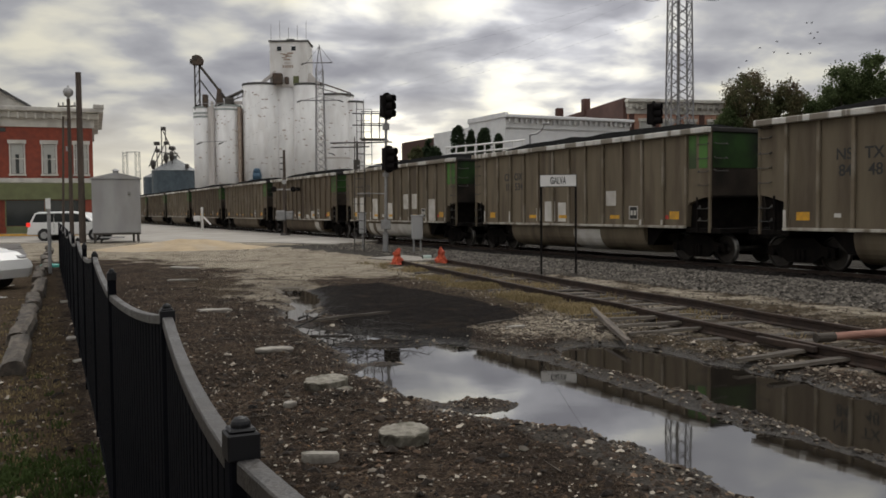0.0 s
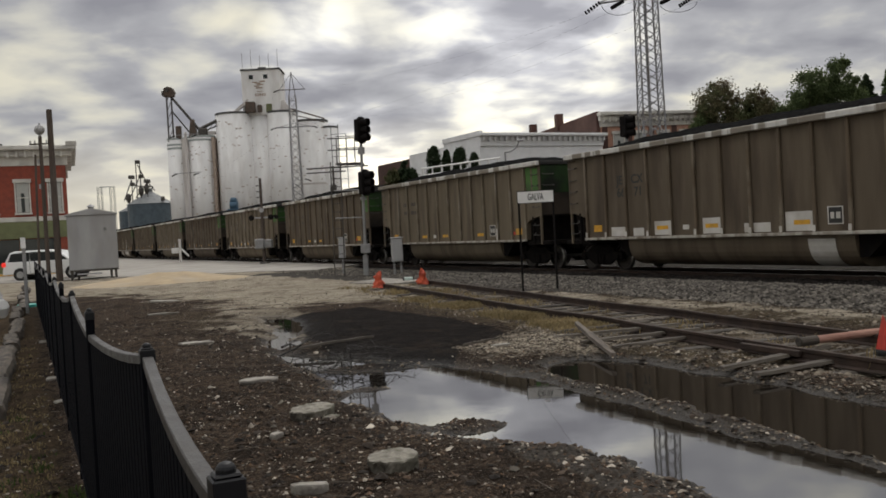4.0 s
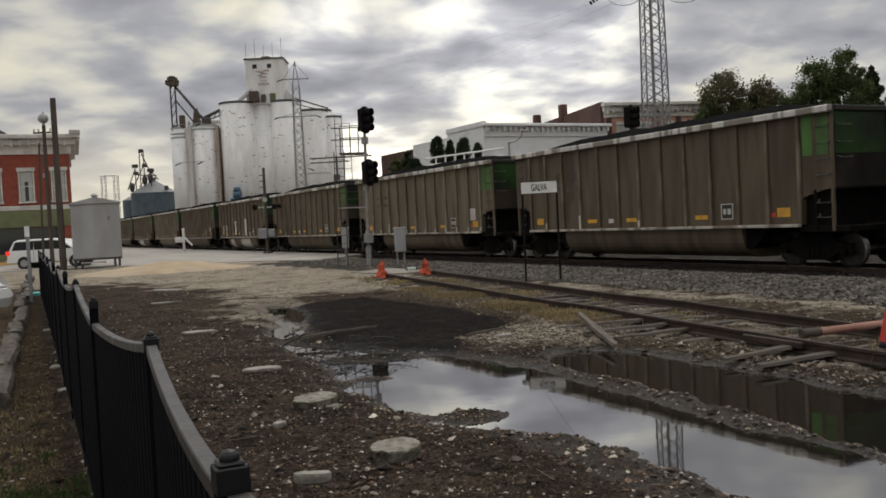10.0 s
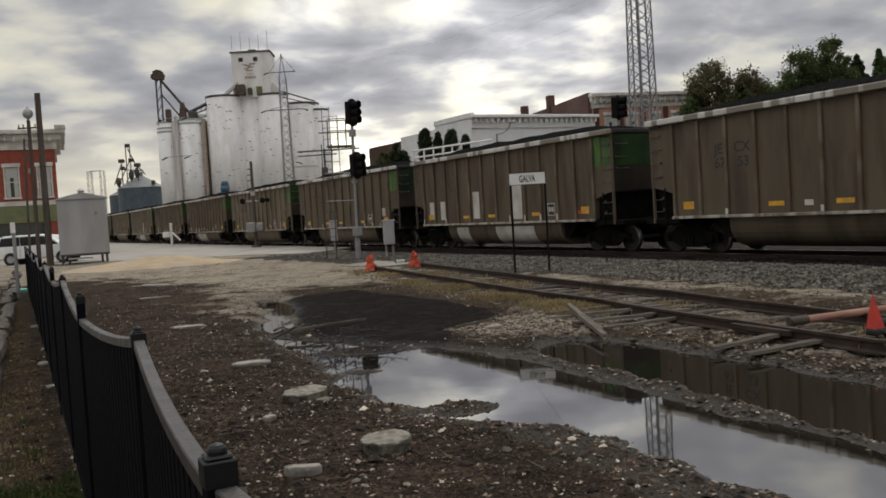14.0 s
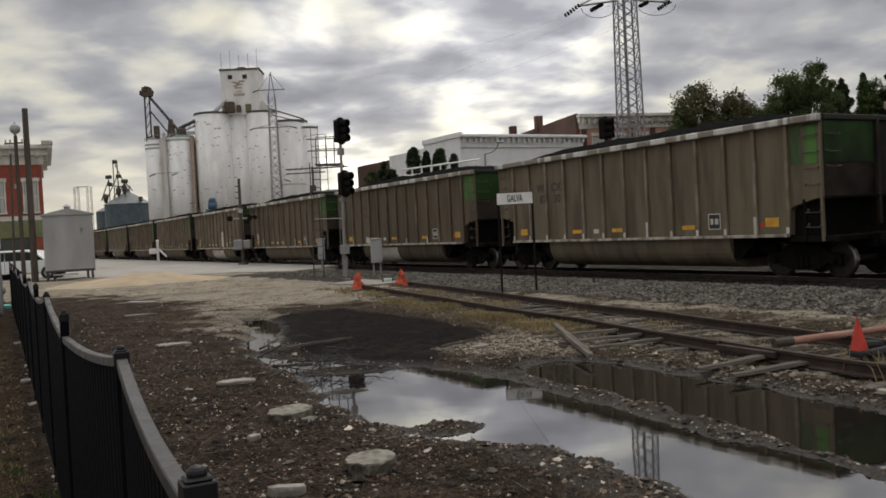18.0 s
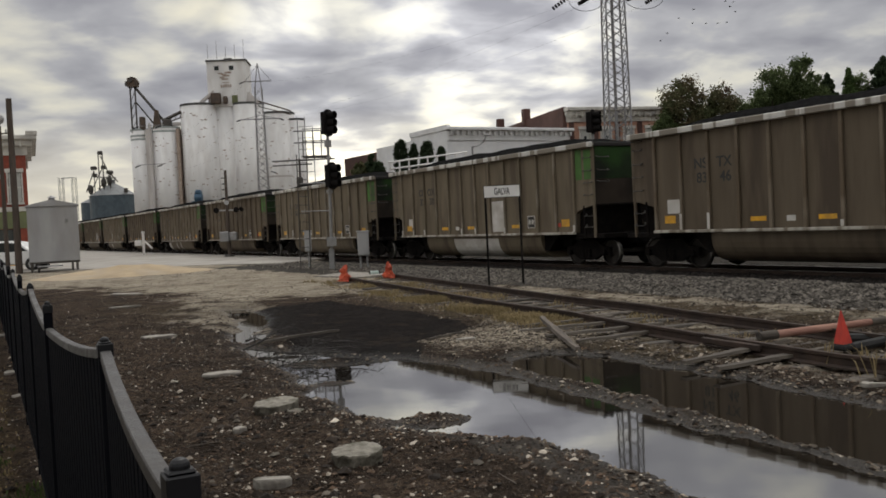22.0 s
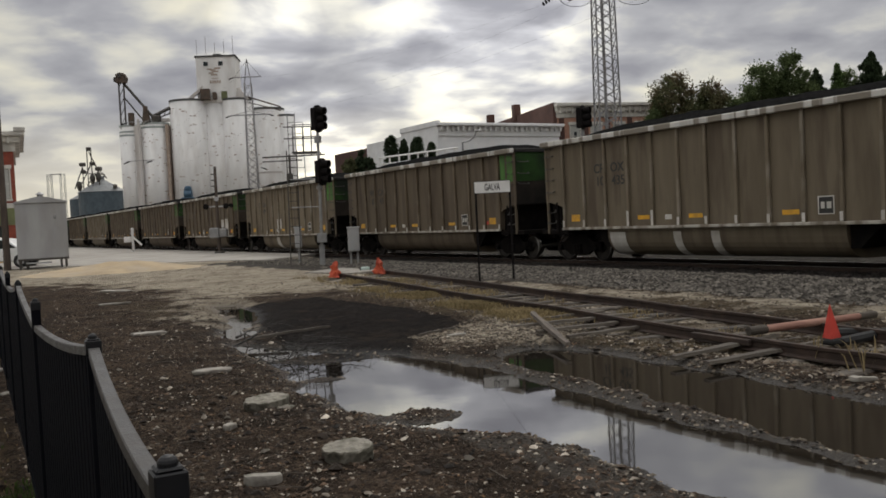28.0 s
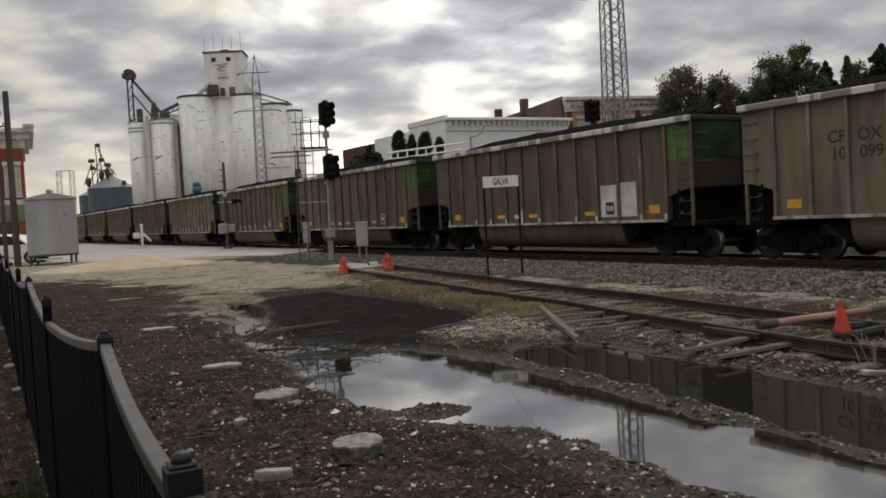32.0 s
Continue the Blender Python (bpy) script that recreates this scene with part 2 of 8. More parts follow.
M = dict(
    car=mat("car_body_tan", (0.168, 0.137, 0.095), (0.132, 0.106, 0.072), scale=1.2, rough=0.7, bump=0.2, bscale=12, stain=(0.078, 0.058, 0.041), sscale=1.1, samt=0.75, rand=0.07, stretch=(1.9, 1, 0.3), shift=90.0, spec=0.3),
    carbrown=mat("car_body_brown", (0.128, 0.101, 0.070), (0.098, 0.076, 0.052), scale=1.2, rough=0.7, bump=0.2, bscale=12, stain=(0.058, 0.042, 0.03), sscale=1.1, samt=0.75, rand=0.07, stretch=(1.9, 1, 0.3), shift=90.0, spec=0.3),
    rib=mat("rib_worn_tan", (0.172, 0.14, 0.098), (0.135, 0.108, 0.074), scale=1.5, rough=0.7, bump=0.2, bscale=12, stain=(0.30, 0.27, 0.225), sscale=1.6, samt=0.6, rand=0.1, stretch=(1, 1, 0.6), shift=90.0, spec=0.3),
    ribbrown=mat("rib_worn_brown", (0.130, 0.098, 0.065), (0.10, 0.075, 0.05), scale=1.5, rough=0.7, bump=0.2, bscale=12, stain=(0.23, 0.195, 0.15), sscale=1.6, samt=0.6, rand=0.1, stretch=(1, 1, 0.6), shift=90.0, spec=0.3),
    endtan=mat("car_end_dark_tan", (0.050, 0.038, 0.028), (0.024, 0.019, 0.015), scale=0.9, rough=0.8, bump=0.2, stain=(0.009, 0.008, 0.007), sscale=0.6, samt=0.95, shift=90.0, spec=0.2),
    chord=mat("chord_worn_white", (0.20, 0.175, 0.14), (0.56, 0.545, 0.51), scale=2.0, detail=3.0, rough=0.6, bump=0.2, lo=0.485, hi=0.525, stretch=(1.0, 0.05, 0.05), stain=(0.2, 0.17, 0.14), sscale=3.0, samt=0.4, shift=90.0),
    sill=mat("sill_worn_white", (0.44, 0.41, 0.36), (0.17, 0.14, 0.105), scale=3.0, rough=0.6, lo=0.42, hi=0.60, stretch=(1, 0.1, 0.1), shift=90.0),
    # near-black running gear; also colours the block that stands for shade in the end bays
    soot=mat("near_black_steel", (0.006, 0.0055, 0.0055), (0.013, 0.0105, 0.009), scale=4, rough=0.9, rand=0.1, spec=0.08),
    coal=mat("coal", (0.008, 0.008, 0.008), (0.018, 0.018, 0.018), scale=9, rough=0.95, spec=0.0, bump=0.9, bscale=9),
    green=mat("green_panel", (0.070, 0.19, 0.032), (0.05, 0.125, 0.025), scale=2, rough=0.65, stain=(0.035, 0.05, 0.022), sscale=1.3, samt=0.85, shift=90.0, stretch=(1, 1, 0.5)),
    greend=mat("green_end_dark", (0.020, 0.055, 0.011), (0.010, 0.013, 0.008), scale=0.8, rough=0.7, lo=0.38, hi=0.62, shift=90.0, spec=0.2),
    enddark=mat("car_end_near_black", (0.014, 0.011, 0.009), (0.007, 0.006, 0.006), scale=1.0, rough=0.75),
    wheel=mat("wheel_steel", (0.05, 0.042, 0.036), (0.022, 0.019, 0.017), scale=6, rough=0.6, metal=0.3),
    tread=mat("wheel_tread", (0.30, 0.29, 0.28), (0.16, 0.15, 0.14), scale=9, rough=0.38, metal=1.0, bump=0.05),
    white=mat("white_patch_paint", (0.60, 0.58, 0.55), (0.48, 0.46, 0.42), scale=2, rough=0.6, stain=(0.3, 0.25, 0.2), sscale=1.5, samt=0.5),
    yellow=mat("yellow_reflector", (0.72, 0.38, 0.02), (0.6, 0.3, 0.02), scale=5, rough=0.5, stain=(0.3, 0.2, 0.06), sscale=2.5, samt=0.4),
    redlab=mat("red_label", (0.55, 0.05, 0.03), (0.45, 0.04, 0.03), scale=5, rough=0.5),
    black=mat("black_paint_letters", (0.02, 0.02, 0.02), (0.03, 0.028, 0.025), scale=5, rough=0.6, bump=0),
    faint=mat("faded_stencil", (0.052, 0.042, 0.032), (0.10, 0.078, 0.055), scale=7, rough=0.7, bump=0, lo=0.4, hi=0.6),
    rail=mat("rail_brown_rust", (0.06, 0.040, 0.031), (0.036, 0.026, 0.021), scale=5, rough=0.75, metal=0.0, spec=0.25, stain=(0.03, 0.022, 0.02), sscale=2),
    railtop=mat("rail_polished", (0.6, 0.58, 0.56), (0.5, 0.48, 0.46), scale=9, rough=0.3, metal=1.0, bump=0),
    tie=mat("weathered_tie_wood", (0.085, 0.070, 0.056), (0.036, 0.029, 0.023), scale=5, rough=0.85, bump=0.7, bscale=18, stain=(0.135, 0.115, 0.09), sscale=2.2, rand=0.35, stretch=(0.3, 3, 3)),
    ballast=island_mat("ballast_stone", (0.185, 0.166, 0.143), (0.105, 0.094, 0.081), lo=0.25, hi=1.6),
    pebble=island_mat("pale_pebbles", (0.20, 0.168, 0.13), (0.095, 0.078, 0.06), lo=0.3, hi=1.7),
    # near-black: coal dust plus the shade under the train, put into the colour
    dusted=island_mat("shaded_dusty_ballast", (0.026, 0.021, 0.018), (0.013, 0.011, 0.010), lo=0.4, hi=1.7),
    speck=island_mat("pale_specks", (0.50, 0.45, 0.38), (0.15, 0.12, 0.09), lo=0.25, hi=1.5),
    chip=island_mat("bark_chips", (0.105, 0.070, 0.047), (0.024, 0.017, 0.0125), lo=0.15, hi=1.9),
    clod=island_mat("dark_clods", (0.05, 0.036, 0.026), (0.016, 0.012, 0.0095), lo=0.4, hi=1.7),
    leafy=island_mat("fallen_leaves", (0.15, 0.085, 0.04), (0.09, 0.052, 0.024), lo=0.4, hi=1.5),
    fence=mat("fence_black_satin", (0.0045, 0.005, 0.007), (0.007, 0.0072, 0.0095), scale=3, rough=0.8, bump=0.05, spec=0.03),
    fencecap=mat("fence_cap_satin", (0.006, 0.0063, 0.008), (0.009, 0.009, 0.011), scale=9, rough=0.45, bump=0.0, spec=0.28),
    fencetop=mat("fence_top_rail_satin", (0.016, 0.015, 0.015), (0.034, 0.031, 0.029), scale=9, rough=0.36, bump=0.25, bscale=120, spec=0.5, rough2=0.55, stain=(0.06, 0.05, 0.042), sscale=14, samt=0.35),
    steel=mat("galvanised_steel", (0.30, 0.30, 0.30), (0.23, 0.23, 0.235), scale=4, rough=0.5, metal=0.5, stain=(0.25, 0.22, 0.19), sscale=2, samt=0.4),
    alum=mat("dull_aluminium", (0.40, 0.40, 0.40), (0.34, 0.34, 0.345), scale=1.5, rough=0.55, metal=0.35, stain=(0.28, 0.27, 0.26), sscale=0.9, samt=0.6, stretch=(1, 1, 0.3)),
    iron=mat("dark_iron", (0.05, 0.048, 0.046), (0.08, 0.07, 0.06), scale=4, rough=0.6, metal=0.3),
    sigblack=mat("signal_black", (0.008, 0.007, 0.007), (0.014, 0.012, 0.012), scale=3, rough=0.8, spec=0.1),
    lens=glow_mat("signal_red_lens", (0.20, 0.008, 0.006), 0.05),
    lens_off=mat("lens_dark", (0.012, 0.005, 0.005), (0.016, 0.006, 0.006), scale=3, rough=0.5, bump=0, spec=0.02),
    lattice=mat("weathered_galvanised_lattice", (0.30, 0.30, 0.31), (0.22, 0.22, 0.225), scale=3, rough=0.6, metal=0.4, stain=(0.2, 0.17, 0.15), sscale=1),
    signwhite=mat("sign_white", (0.80, 0.79, 0.77), (0.72, 0.71, 0.69), scale=4, rough=0.5),
    orange=mat("faded_red_orange_vinyl", (0.56, 0.055, 0.035), (0.42, 0.04, 0.03), scale=4, rough=0.55, bump=0.3, bscale=25),
    cloth=mat("orange_bag_cloth", (0.58, 0.105, 0.045), (0.34, 0.055, 0.03), scale=5, rough=0.8, bump=0.6, bscale=14),
    logwood=mat("reddish_log", (0.36, 0.20, 0.15), (0.25, 0.125, 0.095), scale=4, rough=0.85, bump=0.6, bscale=14, stretch=(0.3, 2, 2)),
    greywood=mat("grey_splintered_wood", (0.15, 0.125, 0.10), (0.075, 0.06, 0.05), scale=5, rough=0.9, bump=0.7, bscale=20, stretch=(0.3, 3, 3)),
    polewood=mat("utility_pole_wood", (0.095, 0.072, 0.058), (0.058, 0.045, 0.037), scale=5, rough=0.9, bump=0.6, bscale=18, stretch=(3, 3, 0.25)),
    silo=mat("silo_white_render", (0.83, 0.825, 0.82), (0.72, 0.715, 0.71), scale=0.8, rough=0.85, bump=0.15, bscale=3, stain=(0.50, 0.46, 0.43), sscale=0.9, samt=0.3, stretch=(1, 1, 0.3), shift=60.0),
    silo_seam=mat("silo_weathered_grey", (0.62, 0.59, 0.57), (0.47, 0.44, 0.42), scale=0.5, rough=0.85, stretch=(1, 1, 0.3)),
    silo_cap=mat("grey_green_silo_cap", (0.40, 0.44, 0.43), (0.31, 0.34, 0.335), scale=0.8, rough=0.7),
    spall=mat("spalled_concrete", (0.45, 0.36, 0.30), (0.29, 0.23, 0.19), scale=2, rough=0.9),
    rooft=mat("silo_roof_dark", (0.10, 0.10, 0.10), (0.07, 0.07, 0.07), scale=1, rough=0.85),
    rusty=mat("rusted_machinery", (0.12, 0.085, 0.065), (0.075, 0.06, 0.05), scale=1.5, rough=0.8, metal=0.2),
    bluebin=mat("blue_corrugated_bin", (0.085, 0.115, 0.14), (0.06, 0.083, 0.105), scale=1, rough=0.5, metal=0.2),
    binroof=mat("bin_roof_galvanised", (0.22, 0.23, 0.235), (0.16, 0.17, 0.175), scale=1, rough=0.7, metal=0.0),
    blue=mat("blue_painted_machine", (0.06, 0.13, 0.21), (0.045, 0.095, 0.15), scale=2, rough=0.5),
    brick=mat("red_brick", (0.27, 0.062, 0.035), (0.20, 0.045, 0.028), scale=3, rough=0.85, bump=0.5, bscale=8, stain=(0.14, 0.045, 0.035), sscale=0.5, samt=0.5),
    brickdull=mat("old_brown_brick", (0.085, 0.040, 0.031), (0.06, 0.031, 0.025), scale=3, rough=0.88, bump=0.5, bscale=8, stain=(0.12, 0.07, 0.055), sscale=0.4),
    brickpale=mat("pale_pink_brick", (0.42, 0.24, 0.17), (0.34, 0.18, 0.125), scale=3, rough=0.88, bump=0.4, bscale=8),
    trim=mat("grey_white_trim", (0.62, 0.60, 0.55), (0.50, 0.48, 0.44), scale=1.5, rough=0.7, stain=(0.28, 0.26, 0.24), sscale=0.8),
    whitewash=mat("whitewashed_wall", (0.80, 0.80, 0.80), (0.72, 0.725, 0.73), scale=1.2, rough=0.8, bump=0.3, bscale=6, stain=(0.58, 0.57, 0.56), sscale=0.5, samt=0.4),
    awning=mat("olive_shopfront", (0.15, 0.165, 0.075), (0.12, 0.13, 0.06), scale=2, rough=0.7),
    glass=glass_mat("dark_glass", (0.02, 0.024, 0.026)),
    blind=mat("pale_window_blind", (0.42, 0.42, 0.39), (0.33, 0.33, 0.31), scale=6, rough=0.7, bump=0, stretch=(1, 1, 6)),
    carwhite=mat("white_car_paint", (0.74, 0.74, 0.73), (0.68, 0.68, 0.67), scale=1, rough=0.25, bump=0, spec=0.7),
    tyre=mat("tyre_rubber", (0.015, 0.015, 0.015), (0.025, 0.025, 0.025), scale=8, rough=0.85),
    hub=mat("alloy_hub", (0.4, 0.4, 0.4), (0.3, 0.3, 0.3), scale=8, rough=0.35, metal=0.8),
    tail=glow_mat("tail_light_red", (0.75, 0.03, 0.02), 0.7),
    concrete=mat("pale_concrete_road", (0.36, 0.335, 0.295), (0.28, 0.26, 0.23), scale=0.5, rough=0.75, bump=0.3, bscale=15, stain=(0.20, 0.185, 0.165), sscale=0.35, samt=0.7),
    lot=mat("wet_asphalt_lot", (0.12, 0.115, 0.11), (0.075, 0.072, 0.07), scale=0.5, rough=0.45, bump=0.25, bscale=30, stain=(0.20, 0.19, 0.175), sscale=0.3, samt=0.6, rough2=0.25),
    kerbwood=mat("old_kerb_timber", (0.135, 0.112, 0.09), (0.05, 0.041, 0.033), scale=5, rough=0.9, bump=0.8, bscale=15, stain=(0.03, 0.026, 0.022), sscale=3, shift=40.0, stretch=(0.4, 2, 2)),
    slab=mat("broken_concrete", (0.33, 0.31, 0.27), (0.22, 0.20, 0.175), scale=7, rough=0.9, bump=0.8, bscale=30, stain=(0.16, 0.14, 0.12), sscale=4),
    stone=mat("mossy_concrete_stub", (0.20, 0.185, 0.15), (0.075, 0.066, 0.05), scale=11, rough=0.9, bump=0.9, bscale=28, stain=(0.10, 0.095, 0.07), sscale=5),
    stubtop=mat("pale_concrete_top", (0.27, 0.25, 0.21), (0.15, 0.137, 0.11), scale=14, rough=0.9, bump=0.7, bscale=40, stain=(0.09, 0.085, 0.06), sscale=6, samt=0.7),
    mint=mat("pale_mint_plastic", (0.50, 0.60, 0.56), (0.42, 0.52, 0.48), scale=4, rough=0.5),
    grain=mat("spilled_grain", (0.43, 0.335, 0.215), (0.34, 0.265, 0.175), scale=1.2, rough=0.9, bump=0.5, bscale=40, stain=(0.40, 0.34, 0.26), sscale=0.6),
    drygrass=leaf_mat("dry_grass", (0.30, 0.235, 0.13), (0.19, 0.15, 0.08)),
    grass=leaf_mat("green_grass", (0.075, 0.105, 0.032), (0.05, 0.075, 0.024)),
    leaf=leaf_mat("dark_green_leaves", (0.105, 0.135, 0.058), (0.078, 0.105, 0.046)),
    leafred=leaf_mat("reddish_autumn_leaves", (0.135, 0.10, 0.062), (0.09, 0.105, 0.05)),
    evergreen=leaf_mat("evergreen_needles", (0.055, 0.076, 0.042), (0.038, 0.056, 0.03)),
    leafpale=leaf_mat("pale_green_leaves", (0.10, 0.15, 0.055), (0.08, 0.12, 0.045)),
    wetwood=mat("wet_dark_wood", (0.022, 0.017, 0.013), (0.012, 0.010, 0.008), scale=14, rough=0.6, bump=0.6, bscale=40),
    bark=mat("bark", (0.07, 0.055, 0.042), (0.045, 0.036, 0.028), scale=6, rough=0.9, bump=0.8, bscale=15),
    wire=mat("cable_black", (0.03, 0.03, 0.032), (0.045, 0.045, 0.048), scale=2, rough=0.6, bump=0),
    teal=mat("teal_lid_plastic", (0.03, 0.30, 0.25), (0.025, 0.24, 0.2), scale=4, rough=0.5),
)


def ground_material():
    """Mud, pale gravel, tar and dry turf, mixed by the masks sand, tar and turf of the ground mesh and by noise. The
    tar mask also holds shade painted under the train.
    """
    m = bpy.data.materials.new("yard_ground")
    m.use_nodes = True
    nt = m.node_tree
    N = nt.nodes.new
    b = nt.nodes["Principled BSDF"]
    tc = N("ShaderNodeTexCoord")

    def noise_at(s, d=7, r=0.6):
        n = N("ShaderNodeTexNoise")
        n.inputs["Scale"].default_value, n.inputs["Detail"].default_value, n.inputs["Roughness"].default_value = s, d, r
        link(nt, tc.outputs["Object"], n.inputs["Vector"])
        return n.outputs["Fac"]

    def mixc(f, a, c):
        x = N("ShaderNodeMix"); x.data_type = "RGBA"
        link(nt, f, x.inputs[0])
        for i, v in ((6, a), (7, c)):
            if isinstance(v, tuple):
                x.inputs[i].default_value = (*v, 1)
            else:
                link(nt, v, x.inputs[i])
        return x.outputs[2]

    def rng(f, a, c, to0=0.0, to1=1.0):
        r = N("ShaderNodeMapRange")
        r.inputs["From Min"].default_value, r.inputs["From Max"].default_value = a, c
        r.inputs["To Min"].default_value, r.inputs["To Max"].default_value = to0, to1
        link(nt, f, r.inputs["Value"])
        return r.outputs[0]

    def edge(name, n, width=0.5):
        a = N("ShaderNodeAttribute"); a.attribute_name = name
        ad = N("ShaderNodeMath"); ad.operation = "ADD"
        link(nt, a.outputs["Fac"], ad.inputs[0]); link(nt, n, ad.inputs[1])
        return rng(ad.outputs[0], 0.9, 0.9 + width * 0.4)

    big, mid, fine = noise_at(0.5), noise_at(3.0), noise_at(28.0, 4)
    grit = noise_at(75.0, 3)
    mud = mixc(rng(mid, 0.35, 0.65), (0.030, 0.0215, 0.016), (0.096, 0.068, 0.049))
    mud = mixc(rng(fine, 0.50, 0.70), mud, (0.20, 0.148, 0.105))
    mud = mixc(rng(noise_at(1.3, 6), 0.48, 0.60, 0, 0.55), mud, (0.014, 0.0105, 0.0085))
    mud = mixc(rng(noise_at(11.0, 6), 0.52, 0.62, 0, 0.65), mud, (0.018, 0.0135, 0.0105))
    mud = mixc(rng(noise_at(110.0, 2), 0.60, 0.68, 0, 0.85), mud, (0.27, 0.235, 0.19))
    sand = mixc(rng(mid, 0.35, 0.65), (0.54, 0.475, 0.375), (0.39, 0.335, 0.262))
    sand = mixc(rng(grit, 0.5, 0.7), sand, (0.46, 0.41, 0.33))
    sand = mixc(rng(big, 0.48, 0.64, 0, 0.5), sand, (0.19, 0.155, 0.118))
    sand = mixc(rng(noise_at(2.2, 8), 0.57, 0.67, 0, 0.6), sand, (0.10, 0.08, 0.06))
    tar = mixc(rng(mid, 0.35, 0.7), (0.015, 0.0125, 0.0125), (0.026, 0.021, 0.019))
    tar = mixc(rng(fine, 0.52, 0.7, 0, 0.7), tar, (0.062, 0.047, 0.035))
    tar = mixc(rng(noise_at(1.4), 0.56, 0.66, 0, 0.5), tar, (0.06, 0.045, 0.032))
    turf = mixc(rng(mid, 0.4, 0.6), (0.13, 0.10, 0.062), (0.062, 0.048, 0.032))
    turf = mixc(rng(fine, 0.5, 0.7), turf, (0.17, 0.14, 0.095))
    lawn = mixc(rng(fine, 0.4, 0.7), (0.085, 0.062, 0.042), (0.18, 0.132, 0.085))
    lawn = mixc(rng(noise_at(5.0, 8), 0.52, 0.64, 0, 0.8), lawn, (0.05, 0.038, 0.027))
    lawn = mixc(rng(mid, 0.62, 0.78, 0, 0.6), lawn, (0.06, 0.075, 0.025))
    pale = mixc(rng(fine, 0.4, 0.62), (0.125, 0.114, 0.10), (0.065, 0.059, 0.053))
    c = mixc(edge("turf", mid), mud, turf)
    c = mixc(edge("lawn", mid), c, lawn)
    blot = N("ShaderNodeMath"); blot.operation = "MULTIPLY_ADD"; blot.inputs[1].default_value = 2.6; blot.inputs[2].default_value = -0.8
    link(nt, noise_at(1.1), blot.inputs[0])
    c = mixc(edge("sand", blot.outputs[0], 0.9), c, sand)
    c = mixc(edge("silt", mid, 0.6), c, mixc(rng(fine, 0.4, 0.66), (0.15, 0.135, 0.118), (0.06, 0.053, 0.047)))
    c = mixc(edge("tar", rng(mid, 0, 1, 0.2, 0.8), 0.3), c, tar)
    c = mixc(edge("stones", mid), c, pale)
    wet = N("ShaderNodeAttribute"); wet.attribute_name = "wet"
    wv = wet.outputs["Fac"]
    dark = N("ShaderNodeMix"); dark.data_type = "RGBA"; dark.blend_type = "MULTIPLY"
    link(nt, wv, dark.inputs[0]); link(nt, c, dark.inputs[6]); dark.inputs[7].default_value = (0.5, 0.48, 0.46, 1)
    link(nt, dark.outputs[2], b.inputs["Base Color"])
    link(nt, rng(wv, 0.0, 1.0, 0.95, 0.6), b.inputs["Roughness"])
    link(nt, rng(wv, 0.6, 1.0, 0.05, 0.4), b.inputs["Specular IOR Level"])
    bp = N("ShaderNodeBump")
    bp.inputs["Strength"].default_value, bp.inputs["Distance"].default_value = 1.0, 0.08
    add = N("ShaderNodeMath"); add.operation = "MULTIPLY_ADD"; add.inputs[1].default_value = 1.0
    link(nt, grit, add.inputs[0])
    lump = N("ShaderNodeMath"); lump.operation = "MULTIPLY_ADD"; lump.inputs[1].default_value = 0.4
    link(nt, noise_at(11.0, 6), lump.inputs[0]); link(nt, fine, lump.inputs[2]); link(nt, lump.outputs[0], add.inputs[2])
    link(nt, add.outputs[0], bp.inputs["Height"]); link(nt, bp.outputs[0], b.inputs["Normal"])
    return m


def water_material():
    m = bpy.data.materials.new("puddle_water")
    m.use_nodes = True
    nt = m.node_tree
    b = nt.nodes["Principled BSDF"]
    b.inputs["Base Color"].default_value = (0.012, 0.010, 0.008, 1)
    b.inputs["Roughness"].default_value = 0.03
    b.inputs["IOR"].default_value = 2.85
    b.inputs["Specular IOR Level"].default_value = 0.8
    tc, n, bp, mp = (nt.nodes.new(k) for k in ("ShaderNodeTexCoord", "ShaderNodeTexNoise", "ShaderNodeBump", "ShaderNodeMapping"))
    link(nt, tc.outputs["Object"], mp.inputs[0]); link(nt, mp.outputs[0], n.inputs["Vector"])
    n.inputs["Scale"].default_value, n.inputs["Detail"].default_value = 2.5, 3
    bp.inputs["Strength"].default_value, bp.inputs["Distance"].default_value = 0.07, 0.01
    link(nt, n.outputs["Fac"], bp.inputs["Height"]); link(nt, bp.outputs[0], b.inputs["Normal"])
    return m


M["ground"], M["water"] = ground_material(), water_material()


# ---- mesh helpers ----
def finish(bm, name, material, smooth=False):
    bmesh.ops.recalc_face_normals(bm, faces=bm.faces)
    me = bpy.data.meshes.new(name)
    bm.to_mesh(me)
    bm.free()
    for mm in (material if isinstance(material, (list, tuple)) else [material]):
        me.materials.append(mm)
    if smooth:
        me.polygons.foreach_set("use_smooth", [True] * len(me.polygons))
    return me


def part(name, bm, material, parent=None, label="", smooth=False):
    """Links a bmesh as one mesh object under a thing or part."""
    ob = new(name, finish(bm, name, material, smooth))
    if parent:
        ob.parent = parent
    if label:
        ob["label"] = label
    return ob


def thing(name, label, category, m=None, group="", kind=""):
    ob = tagged(new(name), label, category, group, kind)
    if m:
        ob.matrix_basis = m
    return ob


